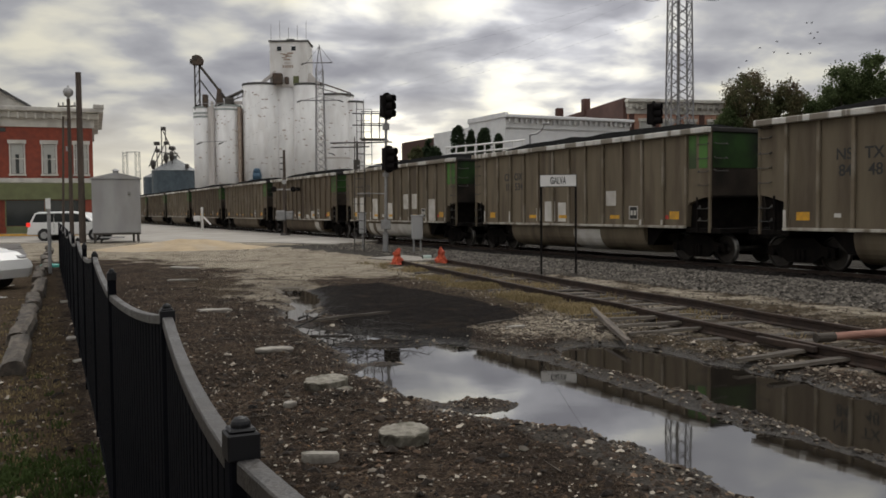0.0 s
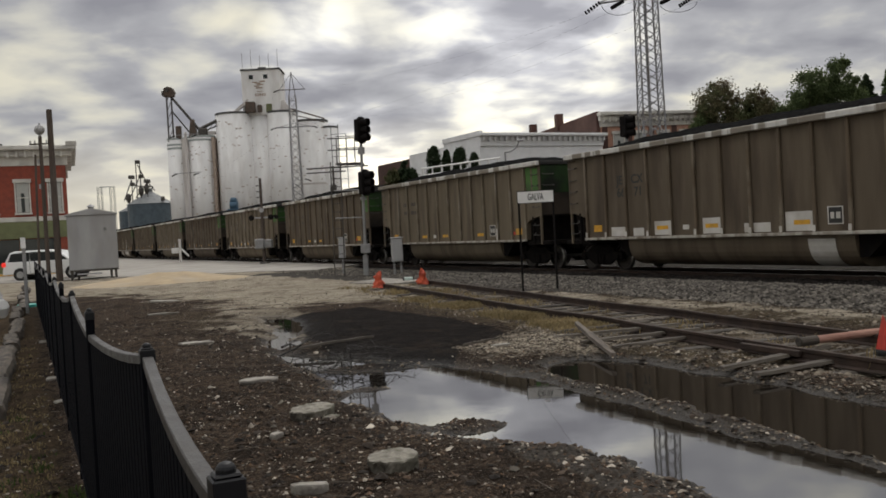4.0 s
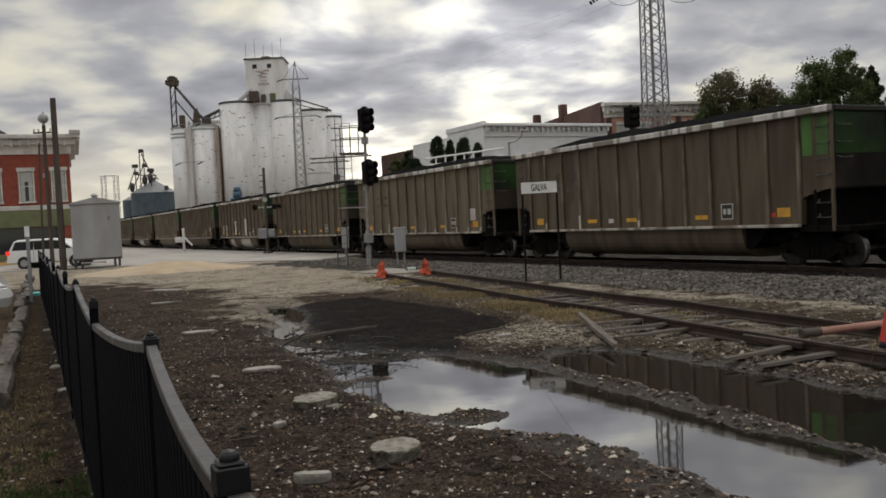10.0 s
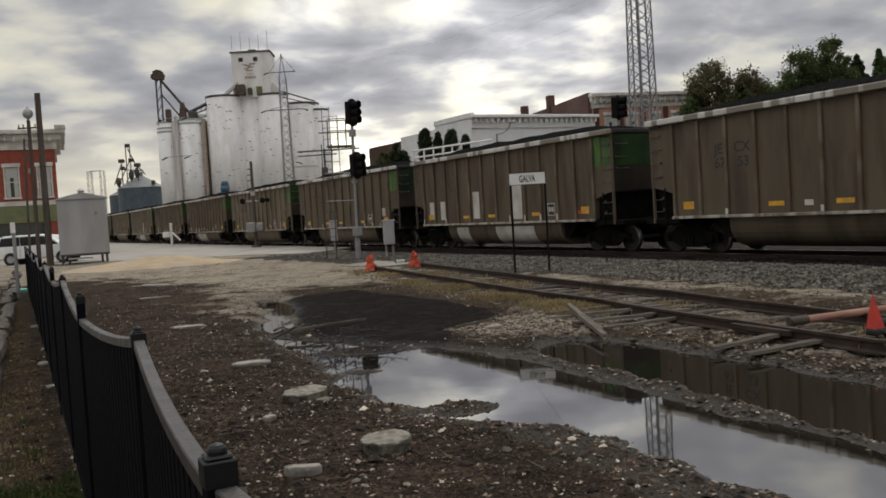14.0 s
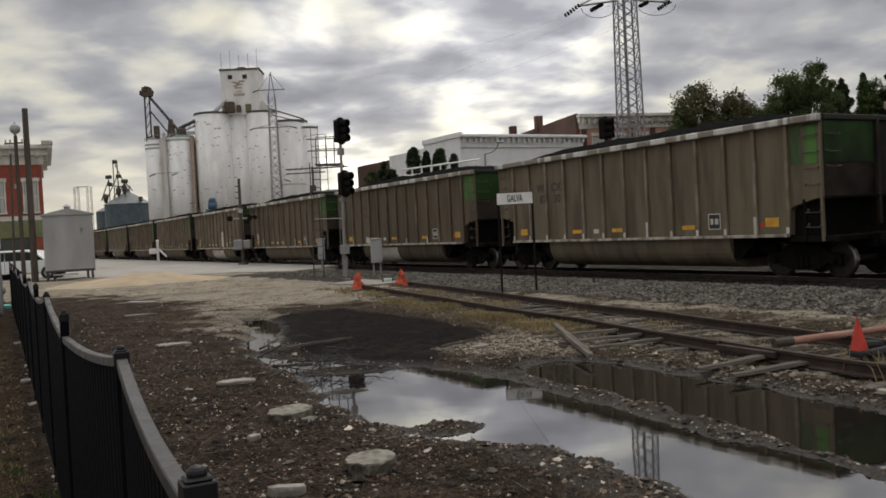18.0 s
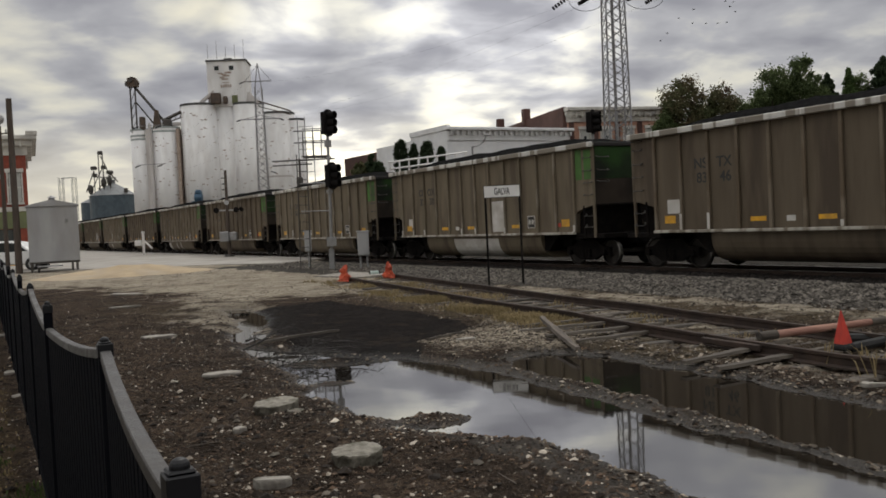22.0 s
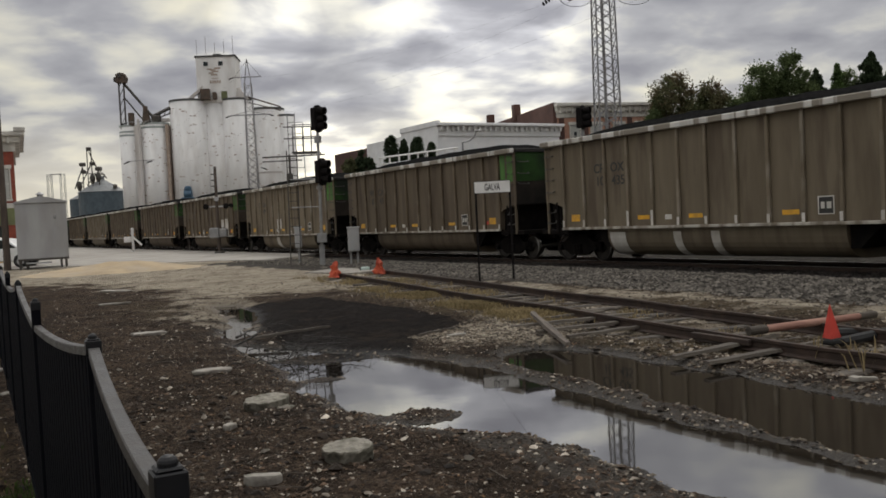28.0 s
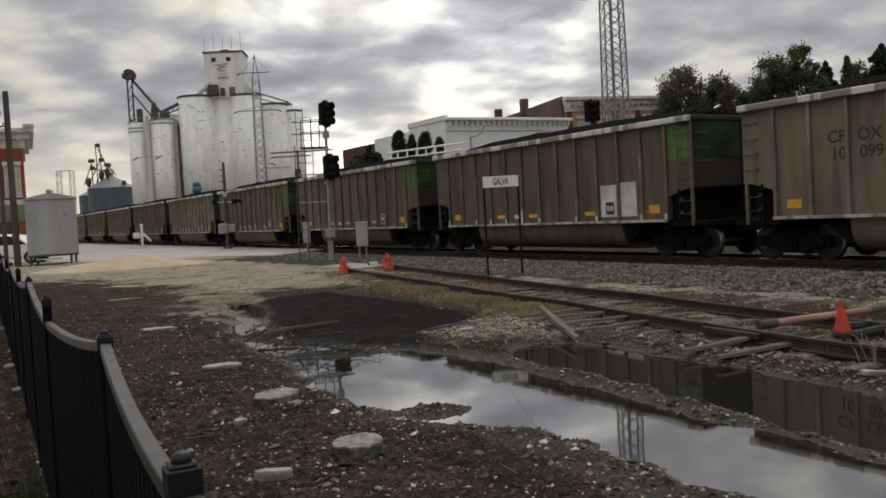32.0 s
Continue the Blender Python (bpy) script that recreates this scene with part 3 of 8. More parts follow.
def box(bm, x0, x1, y0, y1, z0, z1, bevel=0.0, m=None):
    vs = [bm.verts.new((x, y, z)) for x in (x0, x1) for y in (y0, y1) for z in (z0, z1)]
    fs = [bm.faces.new([vs[i] for i in f]) for f in ((0, 1, 3, 2), (4, 6, 7, 5), (0, 4, 5, 1), (2, 3, 7, 6), (0, 2, 6, 4), (1, 5, 7, 3))]
    if bevel:
        es = {e for f in fs for e in f.edges}
        r = bmesh.ops.bevel(bm, geom=list(es), offset=bevel, segments=1, affect="EDGES")
        vs = list({v for v in vs if v.is_valid} | set(r["verts"]))
    if m:
        bmesh.ops.transform(bm, matrix=m, verts=vs)
    return bm


def boxed(*a, **k):
    return box(bmesh.new(), *a, **k)


def prism(bm, pts, lo, hi, axis="y"):
    """A polygon of (a, b) pushed from lo to hi along an axis."""
    def v(a, b, c):
        return {"y": (a, c, b), "x": (c, a, b), "z": (a, b, c)}[axis]
    A = [bm.verts.new(v(a, b, lo)) for a, b in pts]
    B = [bm.verts.new(v(a, b, hi)) for a, b in pts]
    bm.faces.new(A); bm.faces.new(B[::-1])
    for i in range(len(pts)):
        j = (i + 1) % len(pts)
        bm.faces.new((A[i], A[j], B[j], B[i]))
    return bm


def tube(bm, p, q, r0, r1=None, n=8, caps=True):
    p, q = Vector(p), Vector(q)
    r1 = r0 if r1 is None else r1
    d = (q - p)
    rot = d.to_track_quat("Z", "Y").to_matrix()
    A = [bm.verts.new(p + rot @ Vector((r0 * math.cos(2 * math.pi * i / n), r0 * math.sin(2 * math.pi * i / n), 0))) for i in range(n)]
    B = [bm.verts.new(q + rot @ Vector((r1 * math.cos(2 * math.pi * i / n), r1 * math.sin(2 * math.pi * i / n), 0))) for i in range(n)]
    for i in range(n):
        j = (i + 1) % n
        bm.faces.new((A[i], A[j], B[j], B[i]))
    if caps:
        bm.faces.new(A[::-1]); bm.faces.new(B)
    return bm


def beam(bm, p, q, w):
    return tube(bm, p, q, w, w, 4)


def lathe(bm, prof, n=20, c=(0, 0, 0)):
    """A profile of (r, z) turned round z."""
    rings = []
    for r, z in prof:
        rings.append([bm.verts.new((c[0] + r * math.cos(2 * math.pi * i / n), c[1] + r * math.sin(2 * math.pi * i / n), c[2] + z)) for i in range(n)])
    for a, b in zip(rings, rings[1:]):
        for i in range(n):
            j = (i + 1) % n
            bm.faces.new((a[i], a[j], b[j], b[i]))
    bm.faces.new(rings[0][::-1]); bm.faces.new(rings[-1])
    return bm


def grid_mesh(name, xs, ys, zfun, material):
    X, Y = np.meshgrid(xs, ys)
    Z = zfun(X, Y)
    me = bpy.data.meshes.new(name)
    nx, ny = len(xs), len(ys)
    idx = np.arange(nx * ny).reshape(ny, nx)
    quads = np.stack([idx[:-1, :-1], idx[:-1, 1:], idx[1:, 1:], idx[1:, :-1]], -1).reshape(-1, 4)
    me.from_pydata(np.stack([X, Y, Z], -1).reshape(-1, 3).tolist(), [], quads.tolist())
    me.materials.append(material)
    me.polygons.foreach_set("use_smooth", [True] * len(me.polygons))
    return me, X, Y


def letters(text, size, material, parent, m, name="lettering", extrude=0.004):
    c = bpy.data.curves.new(name, "FONT")
    c.body, c.size, c.extrude, c.align_x, c.align_y = text, size, extrude, "CENTER", "CENTER"
    c.offset = size * 0.018
    tmp = new("lettering_curve", c)
    me = bpy.data.meshes.new_from_object(tmp.evaluated_get(bpy.context.evaluated_depsgraph_get()))
    bpy.data.objects.remove(tmp)
    me.materials.clear()
    me.materials.append(material)
    ob = new(name, me)
    ob.parent = parent
    ob.matrix_basis = m
    return ob


# ---- ground ----
TH = 0.4619                       # the main track runs this far left of +y
TX, TY = 10.0, 24.91              # a point on its centre line
TD, TN = Vector((-math.sin(TH), math.cos(TH), 0)), Vector((math.cos(TH), math.sin(TH), 0))
RAIL_Z = 0.02
rng = np.random.default_rng(4)


def along(s, n=0.0, z=0.0):
    """The place s metres up the main track and n metres beyond its centre line."""
    return Vector((TX, TY, z)) + TD * s + TN * n


def fnoise(x, y, scale, seed=0.0):
    """Cheap smooth noise from turned sines, about -1 to 1."""
    a = np.zeros_like(x)
    for i, (f, w) in enumerate(((1.0, 0.5), (1.9, 0.28), (3.7, 0.16), (7.3, 0.09))):
        t = 1.3 * i + seed
        u, v = x * math.cos(t) - y * math.sin(t), x * math.sin(t) + y * math.cos(t)
        a += w * (np.sin(u * f * scale + 2.1 * i + seed) + np.sin(v * f * scale * 1.13 + 4.7 * i) + np.sin((u + v) * f * scale * 0.71 + seed * 3)) / 1.6
    return a


def inside(x, y, poly):
    """Signed distance to a polygon, positive inside."""
    d = np.full_like(x, 1e9)
    odd = np.zeros(x.shape, bool)
    n = len(poly)
    for i in range(n):
        (ax, ay), (bx, by) = poly[i], poly[(i + 1) % n]
        ex, ey = bx - ax, by - ay
        t = np.clip(((x - ax) * ex + (y - ay) * ey) / (ex * ex + ey * ey), 0, 1)
        d = np.minimum(d, np.hypot(x - ax - t * ex, y - ay - t * ey))
        hit = ((ay > y) != (by > y)) & (x < (bx - ax) * (y - ay) / (by - ay + 1e-12) + ax)
        odd ^= hit
    return np.where(odd, d, -d)


PUDDLES = [
    [(-2.5, 14.1), (-1.7, 13.3), (-0.7, 12.5), (0.1, 11.9), (0.77, 11.3), (1.2, 10.5), (1.72, 9.15), (2.1, 8.3), (2.66, 6.9), (3.2, 5.6), (4.1, 3.9), (2.9, 3.6),
     (2.0, 5.3), (1.5, 6.45), (1.2, 7.1), (0.85, 7.4), (0.6, 7.5), (-0.05, 7.95), (-0.55, 9.2), (-0.95, 9.7), (-1.35, 11.3), (-2.0, 12.9)],
    [(1.45, 11.25), (1.98, 11.7), (2.45, 11.5), (2.9, 10.8), (3.5, 9.45), (4.3, 7.45), (5.2, 5.6), (4.5, 4.4), (3.38, 6.0), (2.88, 7.3), (2.46, 8.4), (1.92, 9.7), (1.6, 10.4)],
    [(-3.9, 20.8), (-3.4, 20.8), (-2.75, 18.9), (-2.5, 17.2), (-2.15, 15.2), (-2.4, 14.4), (-2.75, 15.2), (-2.9, 17.1), (-3.3, 18.6)],
]
ISLANDS = [(-3.15, 18.4, 0.14, 0.3), (-2.4, 15.9, 0.14, 0.25), (0.32, 8.15, 0.36, 0.28), (-0.75, 12.0, 0.75, 0.28), (-0.2, 8.35, 0.05, 0.05), (-0.75, 10.4, 0.28, 0.12)]
TAR = [(-3.0, 19.8), (-1.6, 21.0), (0.1, 17.9), (1.15, 15.2), (1.3, 13.7), (0.5, 13.0), (0.3, 11.6), (-0.5, 11.6), (-1.4, 12.9), (-2.1, 15.6)]
WATER_Z = -0.10


def puddle_depth(x, y):
    d = np.full_like(x, -9.0)
    for p in PUDDLES:
        d = np.maximum(d, inside(x, y, p))
    d = d + 0.10 * fnoise(x, y, 3.1, 1.0) + 0.05 * fnoise(x, y, 9.0, 2.0)
    for cx, cy, rx, ry in ISLANDS:
        e = 1 - np.hypot((x - cx) / rx, (y - cy) / ry)
        d = np.minimum(d, np.where(e > -0.4, -e * min(rx, ry), 9))
    return d


def main_n(x, y):
    return (x - TX) * TN.x + (y - TY) * TN.y


def siding_x(y):
    """The centre line of the bent old siding."""
    return np.interp(y, [-30, 0, 8, 9.5, 11, 13, 15, 18, 21, 24, 28.5, 31], [20.5, 10.2, 6.2, 5.45, 4.95, 4.3, 3.75, 2.65, 1.75, 0.8, -0.65, -1.4])


def ground_z(x, y):
    z = 0.018 * fnoise(x, y, 1.1) + 0.012 * fnoise(x, y, 4.0, 5.0)
    near = np.exp(-((x + 1) ** 2 + (y - 9) ** 2) / 300)
    z += near * (0.016 * fnoise(x, y, 11.0, 7.0) + 0.009 * fnoise(x, y, 23.0, 3.0))
    d = puddle_depth(x, y)
    rim = np.clip(1 + d / 0.9, 0, 1)
    z = z * (1 - rim) + rim * (WATER_Z - d * 0.22 - 0.0)
    n = main_n(x, y)
    bed = np.clip((3.6 - np.abs(n)) / 1.4, 0, 1)
    z = z * (1 - bed) + bed * (-0.10 + 0.02 * fnoise(x, y, 6))
    sid = np.clip((1.9 - np.abs(x - siding_x(y))) / 0.5, 0, 1) * (y < 29)
    z = z - 0.055 * sid * (1 - rim)
    return z


def build_ground():
    def axis(lo, a, b, hi, fine, grow=1.22):
        mid = list(np.arange(a, b, fine))
        left, s, v = [], fine, a
        while v > lo:
            s *= grow; v -= s; left.append(v)
        right, s, v = [], fine, mid[-1]
        while v < hi:
            s *= grow; v += s; right.append(v)
        return np.array(left[::-1] + mid + right)
    xs, ys = axis(-2500, -7.5, 9.5, 2500, 0.075), axis(-1500, 3.0, 30.0, 3500, 0.085)
    me, X, Y = grid_mesh("ground", xs, ys, ground_z, M["ground"])
    n = main_n(X, Y)
    d = puddle_depth(X, Y)
    sx = siding_x(Y)

    def soft(v, w):
        return np.clip(0.5 + v / w, 0, 1)
    fx = -0.3 - 0.45 * (Y - 1.25)
    sand = soft(np.minimum(inside(X, Y, [(-17, 30), (-11.5, 32.8), (-8.2, 28.0), (-6.2, 25.0), (-4.3, 22.0), (-3.2, 22.3), (-1.7, 22.6), (-0.6, 22.6), (0.3, 27), (0.5, 29), (-3, 47), (-12, 60), (-60, 120), (-90, 110), (-40, 50), (-22, 33)]) + 0.8 * fnoise(X, Y, 1.1, 4.0), 9), 4.0)
    sand = np.maximum(sand, soft(inside(X, Y, [(0.45, 12.9), (1.25, 13.8), (2.2, 16.2), (3.0, 13.4), (2.7, 11.9), (1.6, 11.9), (0.9, 11.6)]), 0.7) * 0.95)
    sand = np.maximum(sand, soft(inside(X, Y, [(-5.4, 22.5), (-3.0, 21.8), (-2.3, 17.0), (-2.0, 15.0), (-2.8, 15), (-4.2, 17.5)]), 1.6) * 0.72)
    sand = np.maximum(sand, soft(0.8 - np.abs(n + 7.7), 1.4) * (Y > 3) * (Y < 32) * 0.72)
    sand = np.maximum(sand, soft(1.5 - np.abs(X - sx), 1.2) * 0.42 * (Y < 20))
    tar = soft(inside(X, Y, TAR), 0.5)
    turf = soft(1.1 - np.abs(X - sx + 1.5), 1.4) * (Y > 10) * (Y < 29) * 0.7
    turf = np.maximum(turf, soft(1.0 - np.abs(X - sx), 1.0) * 0.5)
    stones = np.maximum(soft(7.1 + n + 0.05 * (Y - 20), 0.5) * (n < 0), soft(4 - n, 0.5) * (n >= 0)) * (Y < 44) * soft(np.abs(n) - 2.2 + 0.15 * fnoise(X, Y, 2.0), 0.5)
    lawn = soft(fx - X - 0.05, 0.5) * soft(26 - Y, 6)
    far = soft(np.hypot(X, Y) - 120, 60)
    turf = np.maximum(turf, soft(1.1 - np.abs(n + 8.0), 1.4) * (Y > 3) * (Y < 32) * 0.6)
    turf = np.maximum(turf, soft(inside(X, Y, [(-9, 26), (-3.5, 22), (-3.2, 17.5), (-4.0, 14.5), (-7, 20)]), 3.0) * 0.5)
    turf = np.maximum(turf, far)
    wet = np.clip(np.exp(np.clip(d, -3, 0) / 0.45), 0, 1) * (d > -3)
    wet = np.maximum(wet, 0.1 * tar)
    # the tar mask also paints the train's shade and coal dust along the track
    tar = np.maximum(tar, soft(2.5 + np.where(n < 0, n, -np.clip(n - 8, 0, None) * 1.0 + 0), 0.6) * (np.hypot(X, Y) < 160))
    silt = soft(inside(X, Y, [(-0.1, 7.9), (0.3, 7.9), (0.95, 7.5), (1.5, 6.5), (2.1, 5.2), (3.0, 3.4), (1.6, 3.6), (1.25, 5.0), (0.95, 6.1), (0.5, 6.9), (0.0, 7.4)]), 0.3)
    silt = np.maximum(silt, soft(0.22 + np.minimum(d, 0.1), 0.3) * (X > 0.8))
    for nm, v in (("silt", silt), ("sand", sand), ("tar", tar), ("turf", turf), ("stones", stones), ("lawn", lawn), ("wet", wet)):
        a = me.attributes.new(nm, "FLOAT", "POINT")
        a.data.foreach_set("value", v.astype(np.float32).ravel())
    tagged(new("ground", me), "dark muddy yard of bark, pale gravel and tar", "ground", kind="structure")


def build_water():
    for i, p in enumerate(PUDDLES):
        xs, ys = [q[0] for q in p], [q[1] for q in p]
        bm = bmesh.new()
        # a level sheet; the hollow in the ground gives its shore
        a, b, c, e = min(xs) - 0.3, max(xs) + 0.3, min(ys) - 0.3, max(ys) + 0.3
        bm.faces.new([bm.verts.new(v) for v in ((a, c, WATER_Z + 0.002 * i), (b, c, WATER_Z + 0.002 * i), (b, e, WATER_Z + 0.002 * i), (a, e, WATER_Z + 0.002 * i))])
        ob = new("water", finish(bm, "water", M["water"]))
        tagged(ob, "still brown rain puddle mirroring the cloudy sky", "puddle", kind="structure")


build_ground()
build_water()


def flat_slab(name, pts, z0, z1, material, label, cat):
    ob = new(name, finish(prism(bmesh.new(), pts, z0, z1, "z"), name, material))
    return tagged(ob, label, cat, kind="structure")


flat_slab("road", [(-3.6, 49.3), (-5.5, 44.8), (-9.5, 47.5), (-16, 50.0), (-60, 55), (-120, 60), (-120, 140), (-46, 134)], -0.2, 0.03, M["concrete"], "pale worn concrete street crossing the tracks", "road")
def build_lot():
    """The lot follows the fall of the yard, so it is laid in strips."""
    bm = bmesh.new()
    rows = []
    for y in list(range(8, 51, 2)):
        e = float(np.interp(y, [8, 36, 50], [-5.9, -17.0, -24.0]))
        rows.append([bm.verts.new((x, y, z)) for x, z in ((-60, -0.2), (-60, 0.02), ((e - 60) / 2, 0.02), (e, 0.02), (e, -0.2))])
    for a, b in zip(rows, rows[1:]):
        for k in range(4):
            bm.faces.new((a[k], a[k + 1], b[k + 1], b[k]))
    tagged(new("parking_lot", finish(bm, "parking_lot", M["lot"])), "wet grey asphalt parking lot", "pavement", kind="structure")


build_lot()


# ---- tracks ----
def rail_profile(w=0.072, h=0.17):
    return [(-0.07, 0), (0.07, 0), (0.07, 0.015), (0.012, 0.035), (0.012, h - 0.045), (w / 2, h - 0.035), (w / 2, h), (-w / 2, h), (-w / 2, h - 0.035), (-0.012, h - 0.045), (-0.012, 0.035), (-0.07, 0.015)]


def sweep(bm, line, prof, mat_top=False):
    """A profile of (side, up) carried along a line of places."""
    rings = []
    for i, p in enumerate(line):
        t = (line[min(i + 1, len(line) - 1)] - line[max(i - 1, 0)]).normalized()
        sd = Vector((t.y, -t.x, 0)).normalized()
        rings.append([bm.verts.new(p + sd * a + Vector((0, 0, b))) for a, b in prof])
    k = len(prof)
    for a, b in zip(rings, rings[1:]):
        for i in range(k):
            f = bm.faces.new((a[i], a[(i + 1) % k], b[(i + 1) % k], b[i]))
            if mat_top and i == 6:
                f.material_index = 1
    bm.faces.new(rings[0]); bm.faces.new(rings[-1][::-1])
    return bm


def build_tracks():
    t = thing("main_track", "main line track with polished rails on grey ballast", "railway track")
    for n in (-0.755, 0.755):
        part("rail", sweep(bmesh.new(), [along(s, n, RAIL_Z - 0.17) for s in (-60, 0, 100, 260, 420)], rail_profile(), True), [M["rail"], M["railtop"]], t)
    tie = finish(boxed(-0.115, 0.115, -1.3, 1.3, -0.17, 0, 0.015), "tie", M["tie"])
    for i in range(150):
        o = new("tie", tie)
        o.parent = t
        o.matrix_basis = Matrix.Translation(along(-28 + i * 0.56, 0.02 * math.sin(i * 7.1), RAIL_Z - 0.172)) @ Matrix.Rotation(TH + math.pi / 2, 4, "Z")
    t2 = thing("old_siding", "disused rusty siding with rotten ties sunk in dirt", "railway track")
    ys = np.arange(-20, 29.01, 0.5)
    centre = [Vector((float(siding_x(y)), y, -0.045)) for y in ys]

    def side(off, y0, y1, kick=0.0):
        out = []
        for i, p in enumerate(centre):
            if y0 <= ys[i] <= y1:
                tdir = (centre[min(i + 1, len(centre) - 1)] - centre[max(i - 1, 0)]).normalized()
                out.append(p + Vector((tdir.y, -tdir.x, 0)) * off + Vector((0, 0, 0.004 * math.sin(i))))
        return out
    prof = rail_profile(0.068, 0.155)
    part("rail", sweep(bmesh.new(), side(0.755, -20, 28.6), prof), M["rail"], t2)
    part("rail", sweep(bmesh.new(), side(-0.755, 11.5, 28.6), prof), M["rail"], t2)
    part("rail", sweep(bmesh.new(), side(-0.72, -20, 11.5), prof), M["rail"], t2)
    bm = bmesh.new()
    box(bm, -0.5, 0.5, -0.03, 0.03, 0.05, 0.13, 0.01)
    jb = part("joint_bar", bm, M["rail"], t2)
    c = side(-0.8, 11, 11.6)[0]
    jb.matrix_basis = Matrix.Translation(c) @ Matrix.Rotation(math.radians(112), 4, "Z")
    tiem = [finish(boxed(-0.10, 0.10, -1.25 - 0.2 * k, 1.2 + 0.1 * k, -0.14, 0.0, 0.022), "tie", M["tie"]) for k in range(3)]
    y, i = -6.0, 0
    while y < 28.5:
        o = new("tie", tiem[i % 3])
        o.parent = t2
        dx = float(siding_x(y + 0.2) - siding_x(y - 0.2)) / 0.4
        o.matrix_basis = Matrix.Translation((float(siding_x(y)) + rng.uniform(-0.12, 0.06), y, -0.035 + rng.uniform(-0.025, 0.012))) @ Matrix.Rotation(math.atan2(1, dx) + rng.uniform(-0.05, 0.05), 4, "Z")
        y += rng.uniform(0.5, 0.68) * (1 if y < 20 else 1.1); i += 1


build_tracks()


# ---- the yard scaled about the camera's eye ----
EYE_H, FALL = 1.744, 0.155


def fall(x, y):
    """Scale about the camera's eye that sets the yard farther and lower: full in the yard, nothing at the main track
    and the street.
    """
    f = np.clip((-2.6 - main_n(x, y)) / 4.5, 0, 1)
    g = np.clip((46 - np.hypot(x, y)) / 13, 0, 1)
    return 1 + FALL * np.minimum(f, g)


def scale_yard_about_eye():
    """Scale the yard's ground, and what stands on it, about the camera's eye: lower and larger, its outlines in the
    view kept.
    """
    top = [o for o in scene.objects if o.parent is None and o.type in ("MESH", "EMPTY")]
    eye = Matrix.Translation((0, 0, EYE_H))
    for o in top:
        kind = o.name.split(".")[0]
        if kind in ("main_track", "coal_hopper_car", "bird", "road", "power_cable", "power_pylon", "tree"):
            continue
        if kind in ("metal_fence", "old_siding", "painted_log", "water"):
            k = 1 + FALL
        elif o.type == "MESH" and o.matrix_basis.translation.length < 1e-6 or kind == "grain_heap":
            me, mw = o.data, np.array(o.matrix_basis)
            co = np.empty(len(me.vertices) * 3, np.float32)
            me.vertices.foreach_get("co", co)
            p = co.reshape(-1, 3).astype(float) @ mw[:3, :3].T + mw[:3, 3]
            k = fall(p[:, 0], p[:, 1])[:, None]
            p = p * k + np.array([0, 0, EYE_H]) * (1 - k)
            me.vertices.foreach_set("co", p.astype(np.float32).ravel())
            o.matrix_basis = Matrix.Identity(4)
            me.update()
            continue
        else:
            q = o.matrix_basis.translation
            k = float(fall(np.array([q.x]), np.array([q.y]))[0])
            # own scales fit the mirror images of sign, mast and boxes to the view
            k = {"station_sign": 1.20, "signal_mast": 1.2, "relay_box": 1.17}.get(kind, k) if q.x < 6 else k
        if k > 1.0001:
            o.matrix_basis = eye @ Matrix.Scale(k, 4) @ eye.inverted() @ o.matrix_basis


# ---- coal train ----
PITCH = 16.18
HALF, TOP, SILL_Z, W = 7.2, 4.05, 1.12, 1.6
TRUCK_X, WHEELBASE, WHEEL_R = 6.15, 1.78, 0.46
RIBS = [-6.18 + 1.03 * i for i in range(13)]
SHEET = -W + 0.075


def wheelset(parent, x):
    bm = bmesh.new()
    tube(bm, (0, -0.68, 0), (0, 0.68, 0), 0.08, n=8)
    w2 = part("wheelset", bm, [M["wheel"], M["tread"]], parent)
    bm = bmesh.new()
    bm.from_mesh(w2.data)
    for s in (-1, 1):
        prof = [(0.16, 0.70), (0.18, 0.74), (0.38, 0.72), (0.40, 0.69), (WHEEL_R, 0.69), (WHEEL_R, 0.80), (0.41, 0.82), (0.39, 0.78), (0.17, 0.79), (0.12, 0.84)]
        rings = [[bm.verts.new((r * math.cos(2 * math.pi * i / 20), s * y, r * math.sin(2 * math.pi * i / 20))) for i in range(20)] for r, y in prof]
        for k, (a, b) in enumerate(zip(rings, rings[1:])):
            for i in range(20):
                f = bm.faces.new((a[i], a[(i + 1) % 20], b[(i + 1) % 20], b[i]))
                f.material_index = 1 if k in (4, 5) else 0
        bm.faces.new(rings[0]); bm.faces.new(rings[-1])
        for i in range(3):
            a = i * 2 * math.pi / 3
            box(bm, 0.05, 0.09, s * 0.845 - 0.012, s * 0.845 + 0.012, -0.02, 0.02, m=Matrix.Rotation(a, 4, "Y"))
    bmesh.ops.recalc_face_normals(bm, faces=bm.faces)
    bm.to_mesh(w2.data)
    bm.free()
    w2.location = (x, 0, 0)
    return w2


